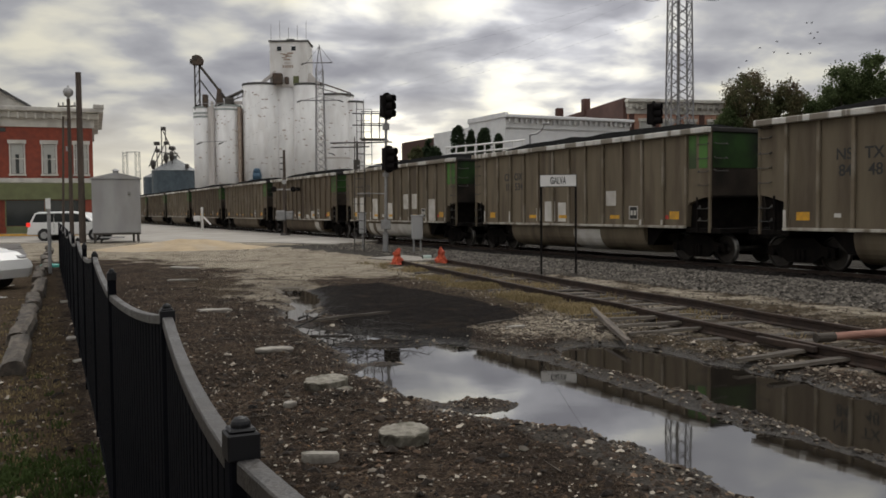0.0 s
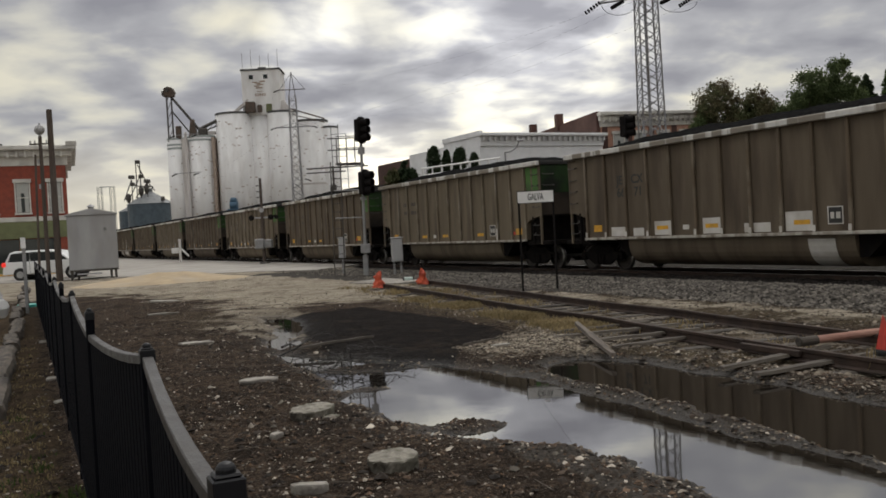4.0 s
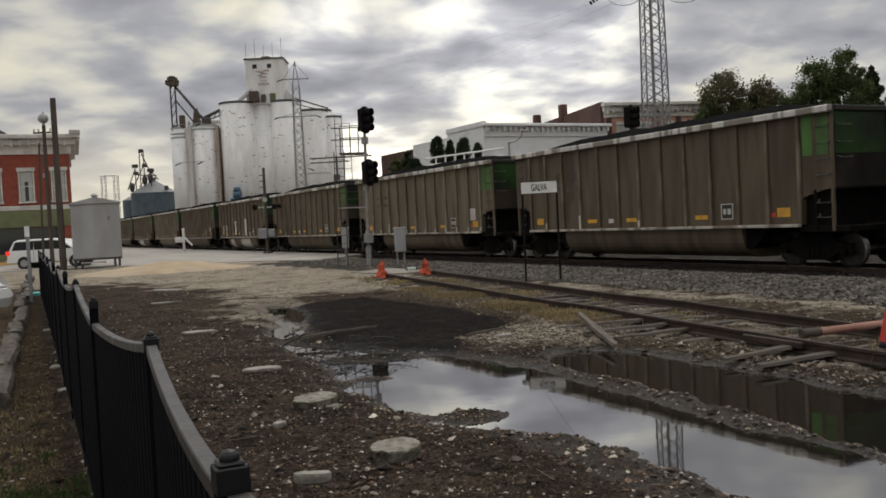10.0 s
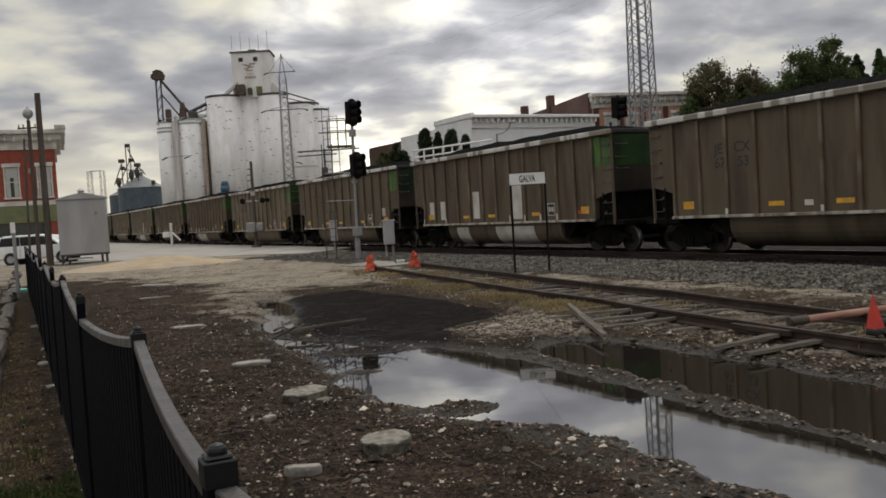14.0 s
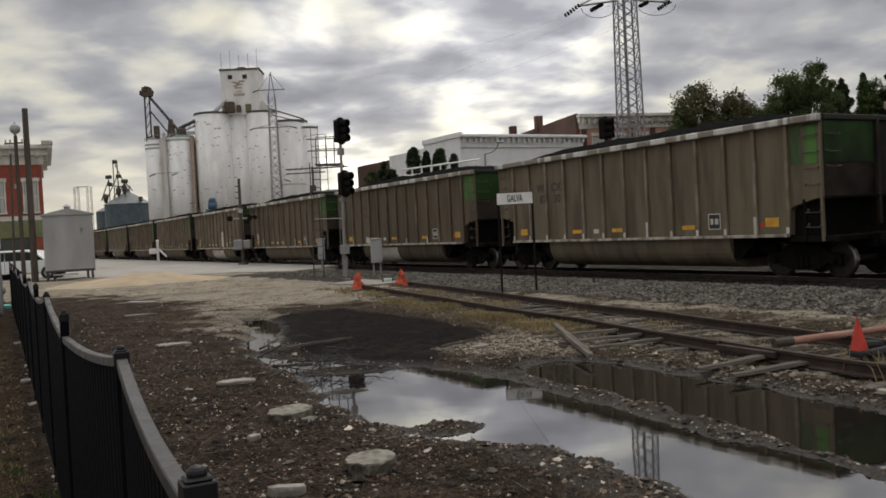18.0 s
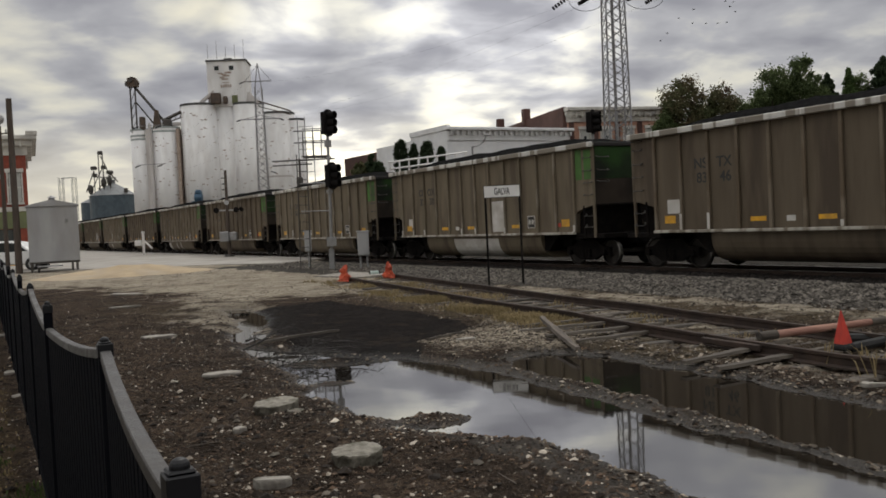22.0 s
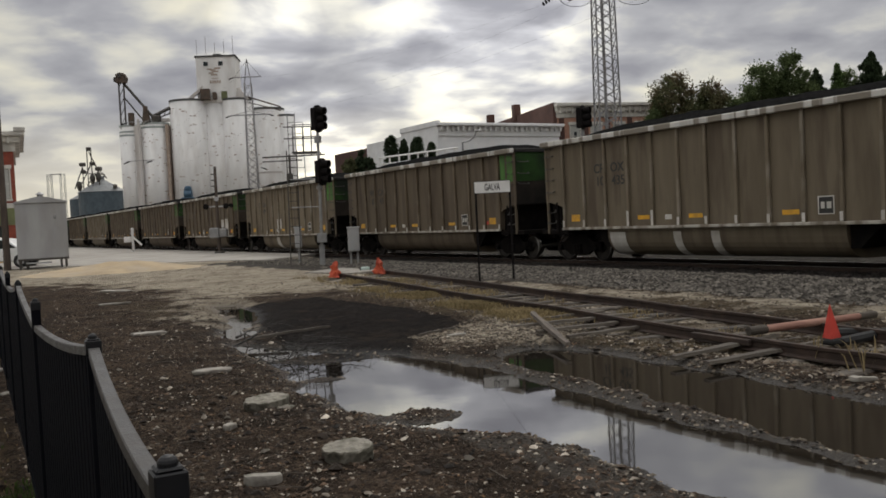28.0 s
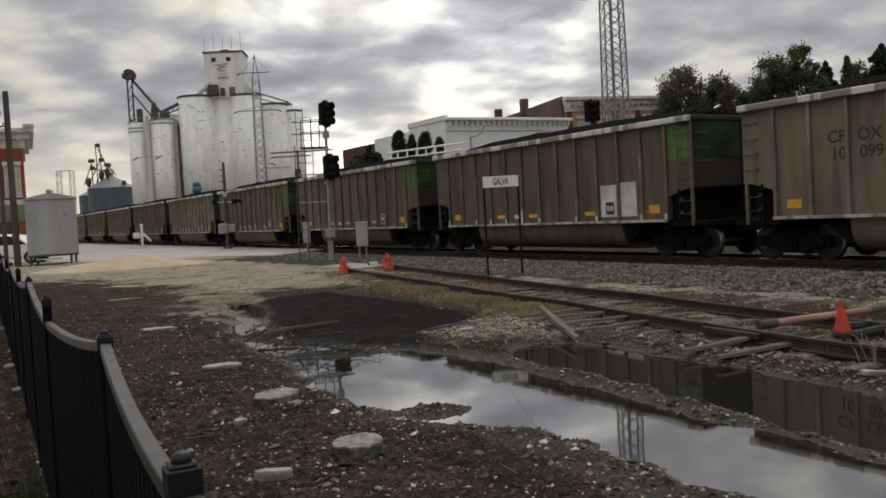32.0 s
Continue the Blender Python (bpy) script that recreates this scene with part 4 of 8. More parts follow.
def truck(parent, x):
    t = part("truck", boxed(-0.22, 0.22, -1.05, 1.05, 0.42, 0.72, 0.03), M["soot"], parent)
    t.location = (x, 0, 0)
    h = WHEELBASE / 2
    for s in (-1, 1):
        bm = bmesh.new()
        prism(bm, [(-h - 0.22, 0.38), (-h - 0.22, 0.62), (-h + 0.15, 0.66), (-0.45, 0.86), (0.45, 0.86), (h - 0.15, 0.66), (h + 0.22, 0.62), (h + 0.22, 0.38),
                   (h - 0.15, 0.40), (0.42, 0.22), (0.36, 0.20), (-0.36, 0.20), (-0.42, 0.22), (-h + 0.15, 0.40)], s * 0.93, s * 1.07)
        for k in (-0.14, 0.0, 0.14):
            tube(bm, (k, s * 1.09, 0.26), (k, s * 1.09, 0.56), 0.06, n=8)
        for k in (-h, h):
            tube(bm, (k, s * 0.9, 0.46), (k, s * 1.16, 0.46), 0.10, n=10)
        part("side_frame", bm, M["soot"], t)
    for k in (-h, h):
        ws = wheelset(t, k)
        ws.location = (k, 0, WHEEL_R)
    return t


def build_car():
    c = thing("coal_hopper_car", "tan ribbed coal hopper car heaped with coal", "rail car", group="coal train")
    # hull with sloping ends and hollow end bays
    bm = bmesh.new()
    prof = [(-HALF, TOP - 0.05), (HALF, TOP - 0.05), (HALF, 2.02), (7.08, 2.01), (6.9, 1.99), (6.32, 1.84), (6.22, 1.76), (6.18, SILL_Z),
            (-6.18, SILL_Z), (-6.22, 1.76), (-6.32, 1.84), (-6.9, 1.99), (-7.08, 2.01), (-HALF, 2.02)]
    prism(bm, prof, SHEET, -SHEET)
    part("body", bm, M["car"], c)
    # a near-black block added to fill the open end bays in place of shade; a plain end wall with a post and grab irons
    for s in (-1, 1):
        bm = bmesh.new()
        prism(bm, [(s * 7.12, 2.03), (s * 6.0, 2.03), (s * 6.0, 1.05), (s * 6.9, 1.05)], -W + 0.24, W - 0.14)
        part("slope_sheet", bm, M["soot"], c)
        # end wall in a darker tan than the sides, blotched by noise
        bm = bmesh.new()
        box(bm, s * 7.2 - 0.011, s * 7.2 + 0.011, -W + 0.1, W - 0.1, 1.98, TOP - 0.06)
        part("end_wall", bm, [M["endtan"]], c, "dark tan end wall with near-black blotches")
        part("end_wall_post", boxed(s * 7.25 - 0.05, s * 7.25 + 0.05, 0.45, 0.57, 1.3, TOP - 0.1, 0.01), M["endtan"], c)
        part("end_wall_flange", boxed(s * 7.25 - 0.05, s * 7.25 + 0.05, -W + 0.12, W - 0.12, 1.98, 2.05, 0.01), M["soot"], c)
        for z in (2.76, 3.13, 3.55):
            bm = bmesh.new()
            tube(bm, (s * 7.32, -W + 0.18, z), (s * 7.32, -W + 0.62, z), 0.013, n=6)
            for y in (-W + 0.18, -W + 0.62):
                tube(bm, (s * 7.2, y, z + 0.05), (s * 7.32, y, z), 0.016, n=6)
            part("end_grab_iron", bm, M["iron"], c)
    part("end_green_panel", boxed(7.206, 7.222, -W + 0.12, 0.42, 2.86, TOP - 0.1), M["greend"], c, "dark green painted end with near-black blotches")
    for x0, x1 in ((6.27, 6.58), (6.70, 7.05)):
        part("green_panel", boxed(x0, x1, SHEET - 0.008, SHEET, 2.86, TOP - 0.2), M["green"], c, "bright green painted panel")
    ribm = finish(boxed(-0.05, 0.05, -0.085, 0.0, SILL_Z + 0.03, TOP - 0.15, 0.015), "rib", M["rib"])
    for x in RIBS:
        r = new("rib", ribm)
        r.parent = c
        r.location = (x, SHEET, 0)
        r = new("rib", ribm)
        r.parent = c
        r.location = (x, -SHEET + 0.085, 0)
    for s in (-1, 1):
        part("top_chord", boxed(-HALF - 0.02, HALF + 0.02, s * W - 0.1, s * W + 0.06, TOP - 0.17, TOP, 0.02), M["chord"], c, "chalky worn top chord")
        part("side_sill", boxed(-6.2, 6.2, s * W - 0.09, s * W + 0.05, SILL_Z - 0.05, SILL_Z + 0.03, 0.01), M["sill"], c)
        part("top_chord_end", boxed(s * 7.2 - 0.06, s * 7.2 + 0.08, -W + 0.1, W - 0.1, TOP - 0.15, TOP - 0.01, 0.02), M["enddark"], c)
    part("centre_sill", boxed(-7.65, 7.65, -0.22, 0.22, 0.72, 1.1, 0.02), M["soot"], c)
    # the two rounded tubs below the sill
    prof = [(-W + 0.12, SILL_Z - 0.04)]
    for i in range(17):
        a = math.radians(4 + i * 172 / 16)
        prof.append((-1.5 * math.copysign(abs(math.cos(a)) ** 0.42, math.cos(a)), SILL_Z - 0.06 - 0.84 * math.sin(a) ** 0.85))
    prof.append((W - 0.12, SILL_Z - 0.04))
    part("tub", prism(bmesh.new(), prof, -4.15, 4.15, "x"), M["car"], c, "rounded belly tub", smooth=False)
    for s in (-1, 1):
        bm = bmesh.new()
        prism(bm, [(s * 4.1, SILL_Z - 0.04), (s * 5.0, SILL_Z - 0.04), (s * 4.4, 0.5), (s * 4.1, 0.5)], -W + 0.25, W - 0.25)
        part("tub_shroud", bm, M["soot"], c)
    # heap of coal
    me, X, Y = grid_mesh("coal_load", np.linspace(-HALF + 0.1, HALF - 0.1, 60), np.linspace(-W + 0.12, W - 0.12, 14),
                         lambda x, y: TOP - 0.12 + 0.50 * np.clip(1 - (np.abs(x) / 6.9) ** 6, 0, 1) * np.clip(1 - (np.abs(y) / 1.5) ** 2.5, 0, 1) + 0.06 * fnoise(x, y, 3.0), M["coal"])
    o = new("coal_load", me)
    o.parent, o["label"] = c, "heaped black coal"
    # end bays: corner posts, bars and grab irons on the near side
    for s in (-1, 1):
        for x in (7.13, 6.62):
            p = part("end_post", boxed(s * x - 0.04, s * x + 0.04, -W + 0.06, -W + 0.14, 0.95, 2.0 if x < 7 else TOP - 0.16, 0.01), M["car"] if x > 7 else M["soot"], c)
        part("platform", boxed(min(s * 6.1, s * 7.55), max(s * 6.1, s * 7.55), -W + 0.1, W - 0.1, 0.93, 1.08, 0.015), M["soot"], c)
        for z in (1.3, 1.66, 2.34, 2.74, 3.13, 3.55, 3.82):
            bm = bmesh.new()
            a, b = s * 6.72, s * 7.1
            tube(bm, (a, -W - 0.0, z), (b, -W - 0.0, z), 0.013, n=6)
            for e_ in (a, b):
                tube(bm, (e_, -W - 0.0, z), (e_, -W + 0.12, z + 0.05), 0.018, n=6)
                box(bm, e_ - 0.03, e_ + 0.03, -W + 0.085, -W + 0.1, z + 0.01, z + 0.1)
            part("grab_iron", bm, M["iron"], c)
        bm = bmesh.new()
        box(bm, min(s * 7.5, s * 8.0), max(s * 7.5, s * 8.0), -0.09, 0.09, 0.78, 0.98, 0.02)
        box(bm, min(s * 7.86, s * 8.09), max(s * 7.86, s * 8.09), -0.17, 0.17, 0.74, 1.02, 0.05)
        part("coupler", bm, M["soot"], c)
        truck(c, s * TRUCK_X)
    # brake rigging box and pipe on the near side
    part("brake_cylinder", tube(bmesh.new(), (4.75, -0.9, 0.75), (5.25, -0.9, 0.75), 0.14, n=10), M["soot"], c)
    # reflectors, rib-foot strips and the placard
    Y0 = SHEET
    for x, w, h in ((-5.66, 0.42, 0.22), (-2.5, 0.5, 0.12), (-0.45, 0.5, 0.12), (2.66, 0.5, 0.12), (5.62, 0.42, 0.24)):
        part("reflector", boxed(x - w / 2, x + w / 2, Y0 - 0.006, Y0, SILL_Z + 0.22, SILL_Z + 0.22 + h), M["yellow"], c, "amber reflector")
    part("red_tag", boxed(5.22, 5.36, Y0 - 0.006, Y0, SILL_Z + 0.22, SILL_Z + 0.34), M["redlab"], c)
    pl = part("placard", boxed(3.46, 3.86, Y0 - 0.008, Y0, SILL_Z + 0.22, SILL_Z + 0.62), M["black"], c, "data placard in a white frame")
    bm = bmesh.new()
    for b in ((3.44, 3.88, 0.615, 0.64), (3.44, 3.88, 0.20, 0.225), (3.44, 3.465, 0.20, 0.64), (3.855, 3.88, 0.20, 0.64), (3.52, 3.62, 0.34, 0.5), (3.68, 3.80, 0.34, 0.5)):
        box(bm, b[0], b[1], Y0 - 0.014, Y0 - 0.002, SILL_Z + b[2], SILL_Z + b[3])
    part("frame", bm, M["white"], pl)
    part("data_plate", boxed(-1.62, -1.36, Y0 - 0.006, Y0, SILL_Z + 0.2, SILL_Z + 0.34), M["white"], c)
    return c


def patch(c, x, z, w, h, material="white", name="paint_patch", label="chalky white paint patch", tub=False):
    y = SHEET
    if tub:
        part(name, tubpatch(x, w), M[material], c, label)
    else:
        part(name, boxed(x - w / 2, x + w / 2, y - 0.004, y, SILL_Z + z, SILL_Z + z + h), M[material], c, label)


def tubpatch(x, w):
    bm = bmesh.new()
    rows = []
    for i in range(8):
        a = math.radians(4 + i * 172 / 16)
        rows.append([bm.verts.new((xx, -1.507 * math.cos(a) ** 0.42 - 0.004, SILL_Z - 0.062 - 0.846 * math.sin(a) ** 0.85)) for xx in (x - w / 2, x + w / 2)])
    for a, b in zip(rows, rows[1:]):
        bm.faces.new((a[0], a[1], b[1], b[0]))
    return bm


def bars(c, x, z, n, size):
    bm = bmesh.new()
    box(bm, x - n * size * 0.42, x + n * size * 0.42, SHEET - 0.004, SHEET, z - size * 0.3, z + size * 0.3)
    part("lettering_bar", bm, M["faint"], c)


def marks(c, a, b, d, e):
    """Reporting mark and number, split by a rib."""
    for txt, x, z in ((a, -4.42, 2.97), (b, -3.58, 2.97), (d, -4.38, 2.57), (e, -3.54, 2.57)):
        if txt:
            letters(txt, 0.40, M["black"], c, Matrix.Translation((x, SHEET - 0.002, z)) @ Matrix.Rotation(math.pi / 2, 4, "X"))


# what sets one car apart: k: marks, patches (x, z over the sill, width, height), tub patches (x, width)
DETAIL = {
    0: (("NS", "TX", "84", "48"), [(-4.6, 0.3, 0.2, 0.1)], []),
    1: (("CP", "OX", "10", "534"), [(-1.3, 0.1, 0.7, 0.75), (-2.1, 0.1, 0.3, 0.5), (-0.5, 0.1, 0.5, 0.7), (2.45, 0.66, 0.55, 0.5)], [(1.0, 1.6)]),
    2: (("CP", "OX", "10", "182"), [(-5.68, 0.2, 0.6, 1.1), (-4.58, 0.2, 0.72, 1.1), (-2.6, 0.1, 0.85, 1.1), (-0.47, 0.1, 0.7, 0.85), (1.6, 0.62, 0.72, 0.75), (2.65, 0.62, 0.72, 0.75), (4.66, 0.04, 0.86, 1.05)], [(0.2, 5.6), (-3.35, 0.6)]),
    3: (("JE", "CX", "66", "71"), [(-4.6, 0.05, 0.7, 0.3), (-3.6, 0.05, 0.5, 0.25), (-2.5, 0.06, 0.7, 0.42), (-0.45, 0.06, 0.7, 0.45), (1.2, 0.06, 0.9, 0.25), (2.6, 0.06, 0.9, 0.5)], [(3.2, 0.8)]),
    6: (("CP", "OX", "10", "331"), [], []),
    7: (("JE", "CX", "", ""), [], []),
    8: (("", "", "", ""), [(5.4, 0.5, 0.5, 0.5)], []),
    9: (("JE", "CX", "67", "53"), [(0.86, 0.05, 0.08, 0.75), (6.05, 0.05, 0.09, 0.85)], []),
    10: (("", "", "", ""), [(-5.45, 0.25, 0.6, 0.75), (-4.45, 0.2, 0.55, 0.8), (-1.62, 0.2, 0.5, 1.1), (1.45, 0.12, 0.65, 1.3)], [(1.1, 2.7), (-2.9, 1.0)]),
    11: (("WS", "CX", "87", "72"), [(5.35, 0.52, 0.45, 0.4)], []),
    12: (("WS", "CX", "87", "30"), [], []),
    13: (("", "", "", ""), [(-3.5, 0.08, 0.4, 0.3), (-2.5, 0.08, 0.4, 0.25)], [(-1.7, 3.0)]),
    14: (("NS", "TX", "83", "46"), [(-5.5, 0.5, 0.5, 0.4)], []),
    15: (("CP", "OX", "32", "30"), [(1.55, 0.1, 0.86, 1.15), (-5.5, 0.35, 0.4, 0.4)], [(-0.2, 3.3)]),
    16: (("CP", "OX", "10", "561"), [], []),
    18: (("CP", "OX", "10", "435"), [], [(-3.7, 0.7), (-1.2, 0.3), (0.2, 0.3)]),
    19: (("WS", "CX", "87", "41"), [], []),
    20: (("CP", "OX", "10", "099"), [(-1.1, 0.35, 0.7, 0.6)], [(-1.5, 0.5)]),
    21: (("", "", "", ""), [(3.6, 0.15, 0.75, 1.0), (4.5, 0.15, 0.75, 1.05)], []),
}
CARS = {}


def build_train():
    first = build_car()
    for k in range(-2, 31):
        CARS[k] = first if k == -2 else copy_thing(first, Matrix.Identity(4))
    for k, c in CARS.items():
        mk, patches, tubs = DETAIL.get(k, (("", "", "", ""), [], []))
        if any(mk):
            marks(c, *mk)
        for i, (x, z, n) in enumerate(((-4.42, 2.97, 2), (-3.58, 2.97, 2), (-4.38, 2.57, 2), (-3.54, 2.57, 3))):
            if not mk[i]:
                bars(c, x, z, n, 0.28)
        for p in patches:
            patch(c, *p)
        for x, w in tubs:
            patch(c, x, 0, w, 0, tub=True)
        random.seed(k + 50)
        often, tall = random.choice((0.3, 0.6, 0.95)), random.choice((0.16, 0.22))
        if mk[0] != "CP" and k % 4:
            for o in c.children:
                if o.name.split(".")[0] in ("body", "rib", "tub", "end_post") and o.data.materials[0] in (M["car"], M["rib"]):
                    o.material_slots[0].link = "OBJECT"
                    o.material_slots[0].material = M["carbrown"] if o.data.materials[0] is M["car"] else M["ribbrown"]
        for x in RIBS:
            if random.random() < often:
                hh = tall if random.random() < 0.85 else 0.45
                part("rib_foot_strip", boxed(x - 0.045, x + 0.045, -W - 0.028, -W - 0.02, SILL_Z + 0.04, SILL_Z + 0.04 + hh), M["white"], c)


build_train()


def car_pose(k, s):
    p = along(k * PITCH + s - HALF, 0, RAIL_Z)
    return Matrix.Translation(p) @ Matrix.Rotation(TH - math.pi / 2, 4, "Z")


# seconds and how far the train has come
ROLL = [(0, 0.0), (4, -40.95), (9, -91.85), (13, -132.5), (16.5, -168.15), (18, -183.42), (19, -193.5), (23, -234.1), (28, -284.8), (32, -325.3)]


# the flock's centre, by seconds
FLIGHT = [(0, (39.1, 102.8, 19.8)), (0.3, (35.2, 104.2, 18.6)), (0.6, (30.6, 105.6, 16.4)), (1.0, (25.0, 107.1, 12.1)), (2.5, (6.0, 125.0, 7.0)), (8.0, (60.0, 190.0, 8.0)),
          (15.0, (150.0, 120.0, 25.0)), (20.0, (66.0, 92.0, 27.0)), (21.0, (47.3, 99.3, 25.2)), (22.0, (37.8, 103.3, 24.1)), (23.0, (21.8, 107.8, 21.3)), (24.0, (6.7, 109.8, 17.3)), (25.0, (-7.7, 112.0, 12.0)), (27.0, (-30.0, 170.0, 10.0)), (32.0, (-110.0, 210.0, 14.0))]


def motions():
    for b, off, turn in BIRDS:
        rows = []
        for i, (t, p) in enumerate(FLIGHT):
            a, c = FLIGHT[max(i - 1, 0)][1], FLIGHT[min(i + 1, len(FLIGHT) - 1)][1]
            rows.append((t, Matrix.Translation(Vector(p) + off) @ Matrix.Rotation(math.radians(165 + 0.3 * turn), 4, "Z")))
        walk(b, rows)
    ts = [r[0] for r in ROLL]
    ss = [r[1] for r in ROLL]
    for k, c in CARS.items():
        walk(c, [(t, car_pose(k, float(np.interp(t, ts, ss)))) for t in ts])
    steps = [i / 15 for i in range(481)]
    spin = [float(-np.interp(t, ts, ss)) / WHEEL_R for t in steps]
    for k, c in CARS.items():
        for o in c.children_recursive:
            if o.name.startswith("wheelset"):
                at = o.location.copy()
                walk(o, [(t, Matrix.Translation(at) @ Matrix.Rotation(a, 4, "Y")) for t, a in zip(steps, spin)])


# ---- fence ----
def fence_line():
    p = [Vector((-0.30, 1.24, 0)), Vector((-0.90, 2.82, 0)), Vector((-1.75, 4.61, 0)), Vector((-2.67, 6.72, 0))]
    while p[-1].y < 26:
        p.append(p[-1] + Vector((-0.835, 1.865, 0)))
    return [Vector((0.55, -0.35, 0))] + p


def rail_height(i, u):
    """The swagged top rail: low at every other post."""
    if i == 0:
        return 1.385 + 0.05 * (1 - u) ** 2
    if i == 1:
        return 1.347 + (0.036 * (1 - u / 0.45) ** 2 if u < 0.45 else 0.056 * ((u - 0.45) / 0.55) ** 2)
    d = u if i % 2 == 1 else 1 - u
    return 1.305 + 0.098 * d ** 2.2


def build_fence():
    pts = fence_line()
    f = thing("metal_fence", "black metal picket fence with swagged top rail", "fence")
    postm = finish(boxed(-0.021, 0.021, -0.021, 0.021, -0.1, 1.40, 0.003), "post", M["fence"])
    bm = lathe(bmesh.new(), [(0.0145, 0.0), (0.0145, 0.009), (0.013, 0.013), (0.009, 0.017), (0.004, 0.019), (0.001, 0.0193)], 18)
    box(bm, -0.0235, 0.0235, -0.0235, 0.0235, -0.042, -0.002, 0.0025)
    box(bm, -0.0195, 0.0195, -0.0195, 0.0195, -0.002, 0.004, 0.003)
    capm = finish(bm, "post_cap", M["fencecap"])
    pick = finish(boxed(-0.034, 0.034, -0.008, 0.008, 0.0, 1.0, 0), "picket", M["fence"])
    for i, p in enumerate(pts):
        q = pts[min(i + 1, len(pts) - 1)]
        r = pts[max(i - 1, 0)]
        t = (q - r).normalized()
        a = math.atan2(t.y, t.x)
        o = new("post", postm)
        o.parent, o.matrix_basis = f, Matrix.Translation(p) @ Matrix.Rotation(a, 4, "Z")
        c = new("post_cap", capm)
        c.parent, c.matrix_basis = o, Matrix.Translation((0, 0, 1.421))
    for i in range(len(pts) - 1):
        p, q = pts[i], pts[i + 1]
        d = q - p
        a = math.atan2(d.y, d.x)
        line = [p + d * (0.02 + 0.96 * k / 12) + Vector((0, 0, rail_height(i, 0.02 + 0.96 * k / 12))) for k in range(13)]
        part("top_rail", sweep(bmesh.new(), line, [(-0.0165, -0.030), (0.0165, -0.030), (0.0165, -0.003), (0.014, 0), (-0.014, 0), (-0.0165, -0.003)]), M["fencetop"], f)
        low = [p + d * u + Vector((0, 0, 0.115)) for u in (0.015, 0.985)]
        part("bottom_rail", sweep(bmesh.new(), low, [(-0.019, -0.018), (0.019, -0.018), (0.019, 0.018), (-0.019, 0.018)]), M["fence"], f)
        n = int(d.length / 0.09)
        for k in range(1, n):
            u = k / n
            o = new("picket", pick)
            o.parent = f
            o.matrix_basis = Matrix.Translation(p + d * u + Vector((0, 0, 0.07))) @ Matrix.Rotation(a, 4, "Z") @ Matrix.Diagonal((1, 1, rail_height(i, u) - 0.085, 1))


build_fence()


# ---- signals and line-side boxes ----
def signal_head(parent, x, y, z, lit=True):
    """A tall hooded three-lamp head facing the camera's side (-y)."""
    bm = bmesh.new()
    pr = []
    for i in range(17):
        a = math.pi * i / 16
        pr.append((0.27 * math.cos(a), 0.32 + 0.19 * math.sin(a)))
    for i in range(17):
        a = math.pi + math.pi * i / 16
        pr.append((0.27 * math.cos(a), -0.32 + 0.19 * math.sin(a)))
    prism(bm, pr, -0.02, 0.02)
    box(bm, -0.15, 0.15, 0.02, 0.26, -0.42, 0.42, 0.03)
    h = part("signal_head", bm, M["sigblack"], parent, "black oval signal head")
    h.location = (x, y, z)
    h.rotation_euler = (0, 0, math.radians(56))
    for k, zz in enumerate((0.28, 0.0, -0.28)):
        # a deep tunnel visor, open in front
        bm = bmesh.new()
        rings = [[bm.verts.new((r * math.cos(2 * math.pi * i / 18), yy, zz + 1.02 * r * math.sin(2 * math.pi * i / 18))) for i in range(18)]
                 for r, yy in ((0.138, -0.02), (0.138, -0.33), (0.130, -0.33), (0.130, -0.04))]
        for p, q in zip(rings, rings[1:]):
            for i in range(18):
                bm.faces.new((p[i], p[(i + 1) % 18], q[(i + 1) % 18], q[i]))
        part("visor", bm, M["sigblack"], h)
        part("lens", tube(bmesh.new(), (0, -0.045, zz), (0, -0.02, zz), 0.1, n=16), M["lens"] if lit and k == 2 else M["lens_off"], h)
    return h


